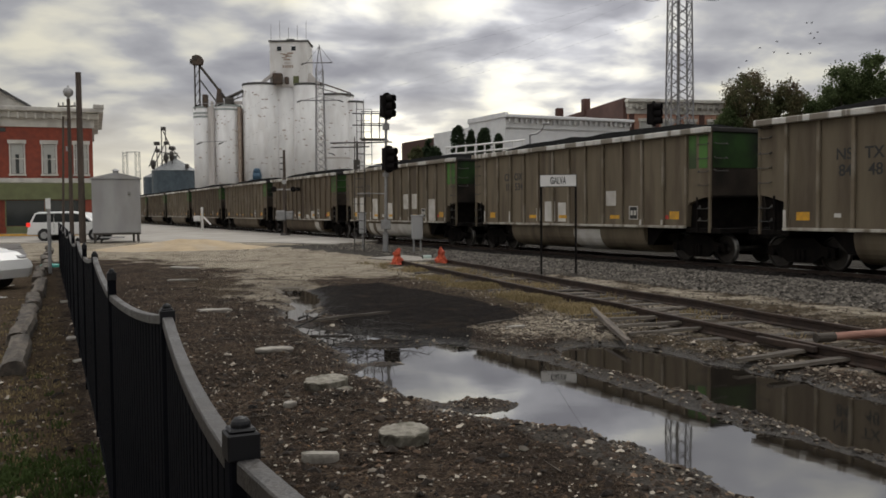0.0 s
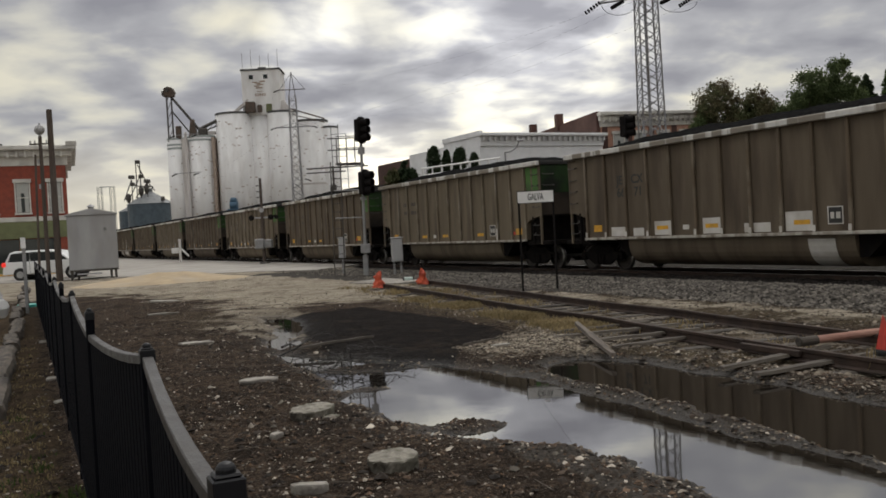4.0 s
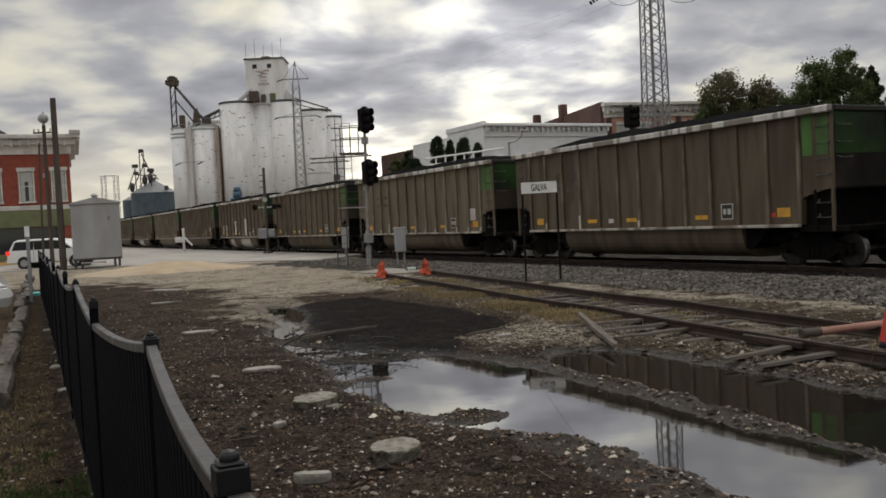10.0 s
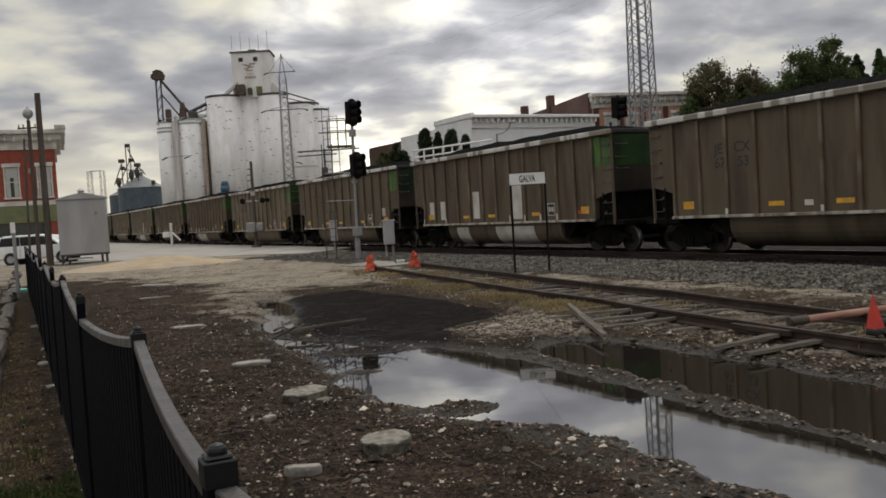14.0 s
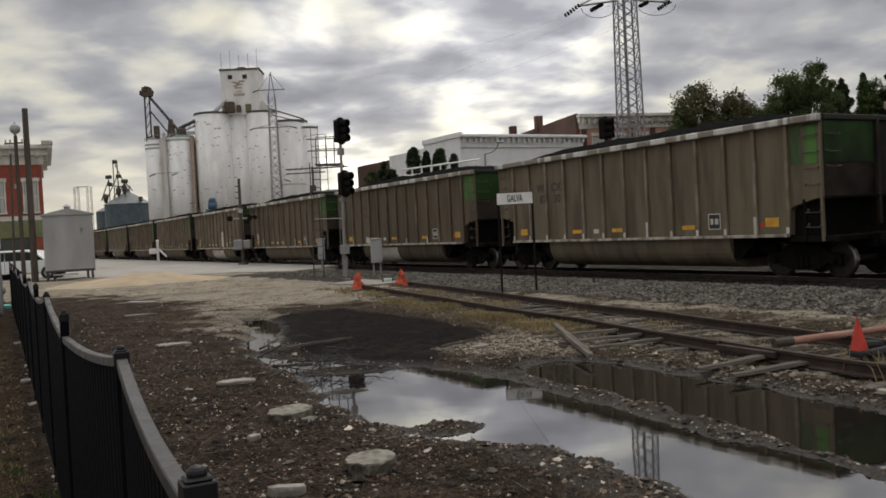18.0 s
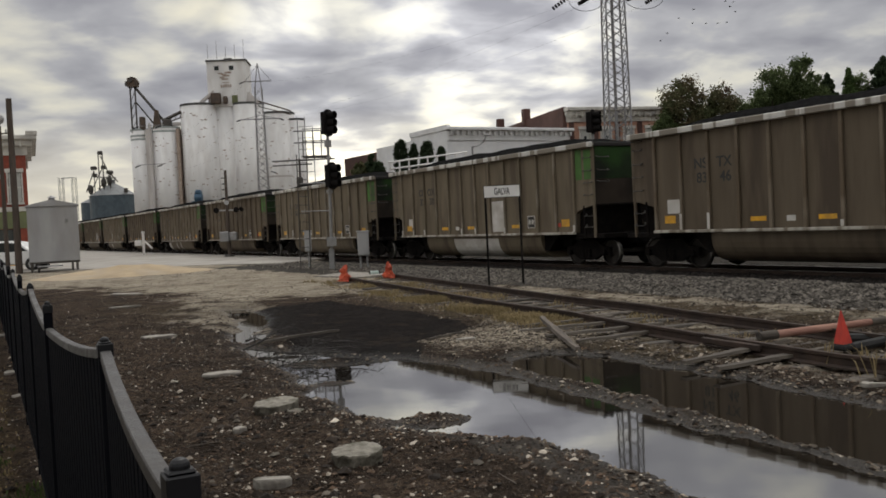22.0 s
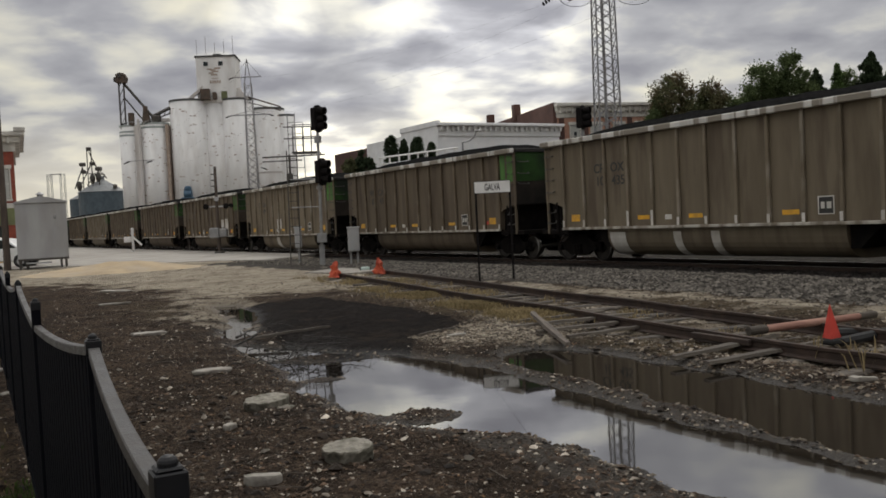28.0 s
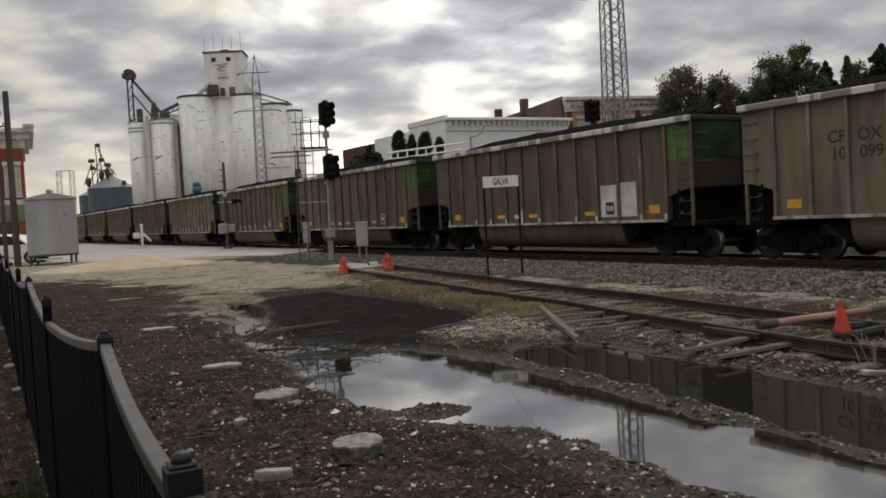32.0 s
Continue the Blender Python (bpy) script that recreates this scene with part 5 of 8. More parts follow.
def build_signals():
    s = thing("signal_mast", "grey railway signal mast with two black heads, ladder and platform", "railway signal", pose(-2.2, 33.6, 0, 0, 0.9, 0))
    bm = tube(bmesh.new(), (0, 0, 0.0), (0, 0, 6.1), 0.062, 0.05, n=12)
    part("mast", bm, M["steel"], s)
    bm = bmesh.new()
    box(bm, -0.25, 0.25, -0.25, 0.25, -0.15, 0.06, 0.02)
    box(bm, -0.1, 0.1, -0.1, 0.1, 0.06, 0.9, 0.02)
    part("base", bm, M["steel"], s)
    part("junction_box", boxed(-0.16, 0.2, -0.24, -0.07, 1.0, 1.35, 0.01), M["steel"], s)
    part("collar", tube(bmesh.new(), (0, 0, 3.0), (0, 0, 3.12), 0.12, n=12), M["steel"], s)
    part("collar", tube(bmesh.new(), (0, 0, 4.75), (0, 0, 5.0), 0.13, n=12), M["steel"], s)
    signal_head(s, 0.05, -0.16, 5.63)
    signal_head(s, 0.13, -0.16, 3.65, False)
    # platform with railings behind the mast, ladder down to the ground
    for y in (0.1, 0.75):
        part("platform_beam", beam(bmesh.new(), (-1.0, y, 4.42), (0.05, y, 4.42), 0.03), M["iron"], s)
    for x in (-0.98, -0.7, -0.4, -0.1):
        part("platform_bar", beam(bmesh.new(), (x, 0.1, 4.42), (x, 0.75, 4.42), 0.022), M["iron"], s)
    for z in (5.0, 5.45):
        part("guard_rail", beam(bmesh.new(), (-1.35, 0.75, z), (0.0, 0.75, z), 0.022), M["iron"], s)
        part("guard_rail", beam(bmesh.new(), (-0.95, 0.1, z), (0.0, 0.1, z), 0.018), M["iron"], s)
    for x in (-1.0, -0.62, -0.3):
        part("guard_post", beam(bmesh.new(), (x, 0.75, 4.42), (x, 0.75, 5.47), 0.02), M["iron"], s)
    for z in (2.35, 3.4):
        part("ladder_bracket", beam(bmesh.new(), (-1.1, 0.1, z), (0, 0, z), 0.022), M["steel"], s)
    lad = part("ladder", beam(beam(bmesh.new(), (-1.2, 0.15, 0.1), (-1.2, 0.15, 4.5), 0.02), (-0.82, 0.15, 0.1), (-0.82, 0.15, 4.5), 0.02), M["iron"], s)
    for i in range(13):
        part("rung", beam(bmesh.new(), (-1.2, 0.15, 0.35 + i * 0.32), (-0.82, 0.15, 0.35 + i * 0.32), 0.012), M["iron"], lad)
    # second signal beyond the train
    s3 = thing("signal_mast", "dark single-head signal mast standing beyond the train", "railway signal", pose(8.6, 36.0, 0))
    part("mast", tube(bmesh.new(), (0, 0.15, -0.1), (0, 0.15, 5.6), 0.07, n=10), M["steel"], s3)
    signal_head(s3, 0, 0, 5.52, False)
    # relay boxes
    for x, y, w, z0, z1, lab in ((-3.28, 36.0, 0.28, 0.78, 1.6, "narrow grey steel relay box on one post"), (-0.98, 33.4, 0.42, 0.6, 1.5, "grey steel relay cabinet on two legs")):
        b = thing("relay_box", lab, "relay box", pose(x, y, 0, 0, 0, 6))
        part("cabinet", boxed(-w / 2, w / 2, -0.16, 0.16, z0, z1, 0.02), M["alum"], b)
        part("door", boxed(-w / 2 + 0.025, w / 2 - 0.025, -0.175, -0.162, z0 + 0.04, z1 - 0.06, 0.005), M["alum"], b)
        part("rain_hood", boxed(-w / 2 - 0.03, w / 2 + 0.03, -0.2, 0.19, z1 - 0.02, z1 + 0.03, 0.01), M["alum"], b)
        for lx in ((-0.13, 0.13) if w > 0.3 else (0.0,)):
            part("leg", boxed(lx - 0.035, lx + 0.035, -0.05, 0.05, -0.1, z0 + 0.02, 0.006), M["steel"], b)
    # crossing signal
    x = thing("crossing_signal", "grey crossing signal pole with lamp pair and motor box", "crossing signal", pose(-10.9, 61, 0))
    part("mast", tube(bmesh.new(), (0, 0, -0.1), (0, 0, 5.9), 0.13, 0.09, n=10), M["polewood"], x)
    part("base", tube(bmesh.new(), (0, 0, -0.1), (0, 0, 0.18), 0.45, 0.3, n=10), M["iron"], x)
    part("motor_box", boxed(-0.55, 0.1, -0.4, 0.05, 1.05, 1.75, 0.06), M["steel"], x)
    part("motor_box", boxed(0.1, 0.65, -0.4, 0.1, 1.1, 1.7, 0.08), M["steel"], x)
    part("arm", boxed(-0.9, 0.9, -0.05, 0.05, 3.14, 3.24, 0.01), M["alum"], x)
    part("crossing_gong", tube(bmesh.new(), (0, -0.15, 3.7), (0, -0.05, 3.7), 0.16, n=12), M["alum"], x)
    for sx in (-0.72, 0.62, 0.98):
        bm = bmesh.new()
        tube(bm, (sx, -0.12, 3.2), (sx, -0.06, 3.2), 0.19 if sx < 0.9 else 0.14, n=14)
        tube(bm, (sx, -0.42, 3.24), (sx, -0.12, 3.2), 0.13, 0.11, n=10)
        part("crossing_lamp", bm, M["sigblack"], x)
    for z in (4.55, 4.95, 5.35):
        part("insulator_arm", boxed(-0.3, 0.1, -0.03, 0.03, z, z + 0.07), M["iron"], x)
    g = thing("gate_mechanism", "white crossing gate stand with counterweight", "crossing gate", pose(-21.8, 80, 0))
    part("post", tube(bmesh.new(), (0, 0, -0.1), (0, 0, 2.0), 0.12, n=10), M["signwhite"], g)
    part("counterweight", boxed(-0.75, -0.15, -0.15, 0.15, 0.85, 1.35, 0.05), M["signwhite"], g)
    part("gate_arm", beam(bmesh.new(), (0.1, 0, 1.25), (0.75, 0, 0.55), 0.09), M["signwhite"], g)
    part("finial", tube(bmesh.new(), (0, 0, 2.0), (0, 0, 2.12), 0.17, 0.1, n=10), M["signwhite"], g)
    # station name board
    b = thing("station_sign", "white station name board on two black posts", "sign", pose(2.86, 21.9, 0, 0, 0, -8))
    part("board", boxed(-0.445, 0.445, -0.03, -0.01, 2.27, 2.565, 0.004), M["signwhite"], b)
    bm = bmesh.new()
    for q in ((-0.455, 0.455, 2.558, 2.572), (-0.455, 0.455, 2.263, 2.277), (-0.455, -0.441, 2.263, 2.572), (0.441, 0.455, 2.263, 2.572)):
        box(bm, q[0], q[1], -0.036, -0.008, q[2], q[3])
    part("border", bm, M["black"], b)
    letters("GALVA", 0.205, M["black"], b, Matrix.Translation((0, -0.032, 2.41)) @ Matrix.Rotation(math.pi / 2, 4, "X") @ Matrix.Diagonal((0.6, 1.15, 1, 1)))
    for sx in (-0.42, 0.43):
        part("post", boxed(sx - 0.026, sx + 0.026, -0.01, 0.035, -0.3, 2.5, 0.005), M["sigblack"], b)


build_signals()


# ---- silver equipment house, grain pile, poles ----
def rough_timber(length, half, top, seed):
    """A split, rotting baulk: its faces wander and its edges are worn away."""
    bm = bmesh.new()
    rings = []
    m = 14
    for i in range(m + 1):
        ring = []
        for j, (y, z) in enumerate(((-1, -0.3), (-1.02, 0.45), (-0.8, 0.9), (-0.3, 1.02), (0.25, 0.97), (0.8, 0.9), (1.0, 0.4), (1, -0.3))):
            q = Vector((i * 0.7 + seed * 7, j * 1.3, seed))
            w = 0.16 * noise.noise(q) + 0.1 * noise.noise(q * 3.1)
            ring.append(bm.verts.new((length * i / m + (0.06 * noise.noise(q * 2) if i in (0, m) else 0), half * (y * (1 + w) + 0.25 * noise.noise(Vector((i * 0.3, seed, 5)))), top * (z + (w * 0.9 if j in (2, 3, 4, 5) else 0)))))
        rings.append(ring)
    for p, q in zip(rings, rings[1:]):
        for j in range(8):
            bm.faces.new((p[j], p[(j + 1) % 8], q[(j + 1) % 8], q[j]))
    bm.faces.new(rings[0]); bm.faces.new(rings[-1])
    return bm


def build_lineside():
    h = thing("equipment_house", "dull silver metal equipment house raised on legs", "shed", pose(-18.95, 51.35, 0, 0, 0, 20))
    part("wall", boxed(-1.3, 1.3, -1.2, 1.2, 0.55, 3.62, 0.03), M["alum"], h)
    bm = prism(bmesh.new(), [(-1.38, 3.62), (1.38, 3.62), (1.38, 3.68), (0, 4.0), (-1.38, 3.68)], -1.28, 1.28)
    part("roof", bm, M["alum"], h)
    part("vent", tube(bmesh.new(), (0, 0, 3.95), (0, 0, 4.12), 0.16, n=10), M["steel"], h)
    part("vent_cap", tube(bmesh.new(), (0, 0, 4.12), (0, 0, 4.26), 0.26, 0.05, n=10), M["steel"], h)
    for i in range(4):
        x = -0.78 + i * 0.52
        part("wall_seam", boxed(x - 0.012, x + 0.012, -1.214, -1.2, 0.6, 3.58), M["alum"], h)
    part("lamp_housing", boxed(0.62, 0.76, -1.3, -1.2, 2.72, 2.9, 0.02), M["steel"], h)
    part("floor_frame", boxed(-1.28, 1.28, -1.18, 1.18, 0.45, 0.55), M["iron"], h)
    for x in (-1.2, -0.85, 0.9, 1.15):
        for y in (-1.1, 1.1):
            part("leg", boxed(x - 0.05, x + 0.05, y - 0.05, y + 0.05, -0.2, 0.46), M["iron"], h)
    # steps and tray under the house
    part("step", boxed(-0.9, 0.4, -1.5, -1.25, 0.28, 0.36), M["alum"], h)
    # grain spill
    me, X, Y = grid_mesh("grain_heap", np.linspace(-5, 5.5, 60), np.linspace(-3.6, 3.6, 40),
                         lambda x, y: -0.06 + 0.55 * np.clip(1 - np.hypot((x + 0.6) / 4.6, y / 3.2), 0, 1) ** 1.1 * (1 + 0.18 * fnoise(x, y, 1.4)) + 0.015 * fnoise(x, y, 5), M["grain"])
    o = new("grain_heap", me)
    o.matrix_basis = pose(-11.6, 41.5, 0, 0, 0, 10)
    tagged(o, "low tan heap of spilled grain on the yard", "grain heap")
    # utility poles
    for x, y, z, lean, r, arms in ((-20.42, 50.0, 9.6, 0.0, 0.19, 0), (-20.93, 49.8, 8.1, 0.0, 0.12, 1), (-21.35, 49.6, 7.1, -1.5, 0.07, 0)):
        p = thing("utility_pole", "weathered wooden utility pole", "pole", pose(x, y, 0, 0, -lean, 0))
        part("shaft", tube(bmesh.new(), (0, 0, -0.2), (0, 0, z), r, r * 0.8, n=12), M["polewood"], p)
        if arms:
            part("crossarm", boxed(-0.6, 0.4, -0.04, 0.04, 7.65, 7.73), M["polewood"], p)
            part("street_light", lathe(bmesh.new(), [(0.06, 0.0), (0.07, 0.14), (0.2, 0.22), (0.27, 0.36), (0.27, 0.48), (0.2, 0.62), (0.08, 0.68), (0.03, 0.8)], 14, (0, 0, 8.05)), M["alum"], p, "grey globe street light")
            for sx in (-0.55, -0.3, 0.35):
                part("insulator", tube(bmesh.new(), (sx, 0, 7.73), (sx, 0, 7.9), 0.045, n=8), M["alum"], p)
            for z2 in (6.6, 5.2):
                part("bracket", boxed(-0.2, 0.05, -0.05, 0.05, z2, z2 + 0.25), M["alum"], p)
    # sign post behind the fence
    p = thing("sign_post", "galvanised steel sign post behind the fence", "post", pose(-11.25, 25.2, 0))
    part("channel", boxed(-0.045, 0.045, -0.02, 0.02, -0.2, 2.15), M["steel"], p)
    part("tag", boxed(-0.07, 0.07, -0.03, -0.02, 1.85, 2.15), M["signwhite"], p)
    l = new("valve_lid", finish(lathe(bmesh.new(), [(0.3, 0.0), (0.3, 0.07), (0.24, 0.1), (0.05, 0.11)], 16, (-12.6, 28.2, 0)), "valve_lid", M["teal"]))
    tagged(l, "teal plastic valve lid on the ground", "lid")
    # kerb timbers
    a, b = Vector((-4.6, 9.3, 0)), Vector((-19.4, 43.5, 0))
    d = (b - a).normalized()
    n = 0
    s = 0.0
    while s < (b - a).length - 2:
        ln = 2.3 + 0.3 * math.sin(n * 3.3)
        o = new("kerb_timber", finish(rough_timber(ln - 0.02, 0.13, 0.16 + 0.03 * math.sin(n * 2.1), n), "kerb_timber", M["kerbwood"]))
        o.matrix_basis = Matrix.Translation(a + d * s + Vector((0.06 * math.sin(n * 5), 0, 0))) @ Matrix.Rotation(math.atan2(d.y, d.x) + 0.03 * math.sin(n * 4.7), 4, "Z")
        tagged(o, "weathered timber kerb along the parking lot", "kerb", group="kerb timbers")
        s += ln
        n += 1
    for i in range(7):
        o = new("bay_line", finish(boxed(-3.8, 0, -0.06, 0.06, 0.021, 0.026), "bay_line", M["signwhite"]))
        o.matrix_basis = Matrix.Translation(a + d * (3 + i * 3.2) + Vector((-0.6, 0, 0))) @ Matrix.Rotation(math.radians(-14), 4, "Z")
        tagged(o, "worn white parking bay line", "marking", kind="structure")


build_lineside()


# ---- vehicles ----
def car_body(prof, w, material):
    """A side profile of (x, z) with tumblehome: the upper part narrows."""
    bm = bmesh.new()
    rings = []
    for s in (-1, -0.86, 0.86, 1):
        ring = []
        for x, z in prof:
            k = 1 - 0.16 * max(0, z - 0.95) / 0.8
            f = 1 if abs(s) < 1 else 1.0
            zz = z if abs(s) < 1 else z - 0.05 * (1 if z > 0.5 else -1)
            ring.append(bm.verts.new((x * (1 if abs(s) < 1 else 0.985), s * w / 2 * k, zz)))
        rings.append(ring)
    n = len(prof)
    for a, b in zip(rings, rings[1:]):
        for i in range(n):
            bm.faces.new((a[i], a[(i + 1) % n], b[(i + 1) % n], b[i]))
    bm.faces.new(rings[0]); bm.faces.new(rings[-1][::-1])
    return bm


def wheels(parent, xs, w, r=0.34):
    for x in xs:
        for s in (-1, 1):
            t = part("wheel", tube(bmesh.new(), (x, s * (w / 2 - 0.2), r), (x, s * (w / 2 + 0.01), r), r, n=20), M["tyre"], parent)
            part("rim", tube(bmesh.new(), (x, s * (w / 2), r), (x, s * (w / 2 + 0.02), r), r * 0.62, n=16), M["hub"], t)
            part("wheel_arch", tube(bmesh.new(), (x, s * (w / 2 - 0.3), r + 0.02), (x, s * (w / 2 + 0.004), r + 0.02), r * 1.16, n=20), M["tyre"], parent)


def build_vehicles():
    v = thing("minivan", "white minivan with red tail lights lit, on the street", "car", pose(-22.75, 54.6, 0.03, 0, 0, 2))
    prof = [(-2.45, 0.35), (-2.52, 0.75), (-2.45, 1.05), (-2.15, 1.66), (-1.9, 1.76), (0.2, 1.78), (0.8, 1.68), (1.55, 1.12), (2.35, 0.92), (2.52, 0.7), (2.5, 0.35)]
    part("body", car_body(prof, 1.95, M["carwhite"]), M["carwhite"], v, smooth=False)
    w = 1.95 / 2
    for name, q in (("rear_side_window", [(-2.22, 1.08), (-1.98, 1.62), (-0.93, 1.66), (-0.93, 1.08)]), ("side_window", [(-0.89, 1.08), (-0.89, 1.66), (0.18, 1.66), (0.18, 1.08)]), ("front_window", [(0.23, 1.08), (0.23, 1.66), (0.7, 1.6), (1.4, 1.08)])):
        for s in (-1, 1):
            part(name, prism(bmesh.new(), q, s * (w * 0.9), s * (w * 0.955)), M["glass"], v)
    for s in (-1, 1):
        part("tail_light", boxed(-2.53, -2.32, s * w * 0.97 - 0.09, s * w * 0.97 + 0.03, 0.85, 1.1, 0.02), M["tail"], v, "lit red tail light")
        part("door_seam", boxed(-0.915, -0.9, s * w * 0.99 - 0.012, s * w * 0.99 + 0.012, 0.45, 1.12), M["sigblack"], v)
    part("bumper", boxed(-2.56, -2.4, -0.9, 0.9, 0.36, 0.62, 0.04), M["carwhite"], v)
    wheels(v, (-1.5, 1.55), 1.95)
    c = thing("sedan", "white sedan parked nose-in beside the timber kerb", "car", pose(-12.0, 20.3, 0.02, 0, 0, -18))
    prof = [(-2.3, 0.3), (-2.35, 0.7), (-2.2, 0.95), (-1.55, 1.05), (-0.95, 1.42), (0.3, 1.45), (1.05, 1.0), (2.0, 0.82), (2.28, 0.66), (2.34, 0.45), (2.28, 0.25)]
    part("body", car_body(prof, 1.8, M["carwhite"]), M["carwhite"], c)
    for s in (-1, 1):
        part("side_window", prism(bmesh.new(), [(-1.4, 1.02), (-0.9, 1.36), (0.25, 1.38), (0.85, 1.0)], s * 0.84, s * 0.872), M["glass"], c)
        part("headlight", boxed(1.95, 2.25, s * 0.7 - 0.16, s * 0.7 + 0.1, 0.6, 0.75, 0.04), M["alum"], c)
    wheels(c, (-1.4, 1.4), 1.8, 0.32)


build_vehicles()


# ---- debris in the yard ----
def chunk(name, label, cat, x, y, z, sx, sy, sz, rot, material, seed):
    bm = bmesh.new()
    bmesh.ops.create_icosphere(bm, subdivisions=4, radius=1)
    for v in bm.verts:
        q = v.co.copy()
        k = 1 + 0.3 * noise.noise(q * 1.6 + Vector((seed, 0, 0))) + 0.14 * noise.noise(q * 4 + Vector((0, seed, 0))) + 0.06 * noise.noise(q * 11 + Vector((0, seed, 3)))
        hz = 1 + 0.25 * (abs(q.z) > 0.3) * (1 / max(0.5, math.hypot(q.x, q.y)) - 1) * 0.6
        v.co = Vector((q.x * k * hz * sx * 0.85, q.y * k * hz * sy * 0.85, max(-0.7, min(0.5 + 0.08 * noise.noise(q * 3), q.z * k)) * sz))
    o = new(name, finish(bm, name, material, True))
    o.matrix_basis = pose(x, y, z, 0, 0, rot)
    return tagged(o, label, cat)


def shard(x, y, sx, sy, t, rot, seed, name="broken_slab", label="flat pale piece of broken slab lying on mud"):
    """A flat broken piece of slab: a crooked outline with chipped edges."""
    g = np.random.default_rng(seed)
    n = 14
    bm = bmesh.new()
    rings = []
    edge = [0.86 + 0.2 * g.random() - 0.16 * (g.random() < 0.25) for _ in range(n)]
    for k, z in ((0.9, -0.5), (1.0, 0.1), (1.0, 0.75), (0.93, 1.0)):
        ring = []
        for i in range(n):
            a = 2 * math.pi * i / n
            c, d = math.cos(a), math.sin(a)
            q = 1 / max(abs(c) ** 3 + abs(d) ** 3, 1e-6) ** (1 / 3)
            ring.append(bm.verts.new((sx * q * c * edge[i] * k, sy * q * d * edge[i] * k, t * (z + 0.12 * g.normal() * (z > 0.5)))))
        rings.append(ring)
    for p, q in zip(rings, rings[1:]):
        for i in range(n):
            bm.faces.new((p[i], p[(i + 1) % n], q[(i + 1) % n], q[i]))
    bm.faces.new(rings[0]); bm.faces.new(rings[-1])
    o = new(name, finish(bm, name, M["slab"]))
    o.matrix_basis = pose(x, y, gz(x, y), 3 * math.sin(seed), 3 * math.cos(seed * 2), rot)
    return tagged(o, label, "rubble")


def gz(x, y):
    return float(ground_z(np.array([[x]]), np.array([[y]]))[0, 0])


def stub(label, x, y, r, ry, h, rot, seed):
    """A worn round concrete stub: a flat top that overhangs a narrower foot."""
    bm = bmesh.new()
    lathe(bm, [(0.93 * r, -0.5 * h), (0.95 * r, 0.0), (0.97 * r, 0.3 * h), (1.0 * r, 0.6 * h), (1.0 * r, 0.9 * h), (0.97 * r, h), (0.88 * r, 1.01 * h), (0.7 * r, h), (0.5 * r, 1.01 * h), (0.25 * r, 1.01 * h), (0.02 * r, 1.01 * h)], 48)
    for v in bm.verts:
        q = v.co.copy()
        k = 1 + 0.07 * noise.noise(q * 9 + Vector((seed, 0, 0))) + 0.07 * noise.noise(q * 34 + Vector((0, seed, 0))) + 0.04 * noise.noise(q * 80)
        v.co = Vector((q.x * k, q.y * k * ry, q.z + 0.08 * h * noise.noise(q * 16 + Vector((0, 0, seed))) + 0.05 * h * noise.noise(q * 60)))
    bm.normal_update()
    # level faces take the paler concrete, upright ones the darker
    for f in bm.faces:
        f.material_index = int(abs(f.normal.z) > 0.7)
    o = new("concrete_stub", finish(bm, "concrete_stub", [M["stone"], M["stubtop"]]))
    o.matrix_basis = pose(x, y, gz(x, y) - 0.03, 2, -2, rot)
    tagged(o, label, "concrete stub")


stub("round weathered concrete stub set in the dirt", -0.31, 6.54, 0.19, 0.95, 0.115, 10, 1)
stub("mossy broken concrete lump in the dirt", -1.17, 8.66, 0.225, 0.85, 0.105, 40, 4)
chunk("concrete_lump", "dark lump of broken concrete half sunk in the mud", "rubble", -0.98, 8.5, -0.03, 0.11, 0.1, 0.08, 70, M["stone"], 6)
shard(-0.87, 6.04, 0.125, 0.062, 0.06, 4, 9, "concrete_block", "pale squared piece of broken concrete")
for i, (x, y, sx, sy, r) in enumerate(((-2.09, 10.75, 0.27, 0.11, -4), (-3.96, 15.15, 0.31, 0.12, -3), (-1.38, 7.75, 0.07, 0.05, 60), (-6.6, 22.3, 0.4, 0.25, 0), (1.05, 12.75, 0.15, 0.08, 5),
                                       (-7.9, 27.0, 0.5, 0.3, 10), (-4.2, 10.2, 0.12, 0.08, 30), (-5.05, 12.0, 0.12, 0.08, 20), (-7.3, 17.0, 0.13, 0.09, 60), (4.55, 8.1, 0.13, 0.06, -20))):
    shard(x, y, sx, sy, 0.035, r, 20 + i)


def board(name, label, a, b, w, t, material, seed):
    """A splintered board from a to b."""
    a, b = Vector(a), Vector(b)
    d = b - a
    bm = bmesh.new()
    n = 8
    rings = []
    for i in range(n + 1):
        u = i / n
        ww = w * (1 - 0.55 * abs(u - 0.5) ** 3 * 8 * 0.6) * (0.9 + 0.15 * math.sin(seed + 5 * i))
        off = 0.006 * math.sin(seed * 2 + i * 2.2)
        rings.append([bm.verts.new((u * d.length, s * ww / 2 + off, h * t + 0.004 * math.sin(i * 1.7 + seed))) for s, h in ((-1, 0), (1, 0), (1, 1), (-0.8, 1))])
    for p, q in zip(rings, rings[1:]):
        for i in range(4):
            bm.faces.new((p[i], p[(i + 1) % 4], q[(i + 1) % 4], q[i]))
    bm.faces.new(rings[0]); bm.faces.new(rings[-1])
    o = new(name, finish(bm, name, material))
    o.matrix_basis = Matrix.Translation(a) @ d.to_track_quat("X", "Z").to_matrix().to_4x4()
    return tagged(o, label, "board")


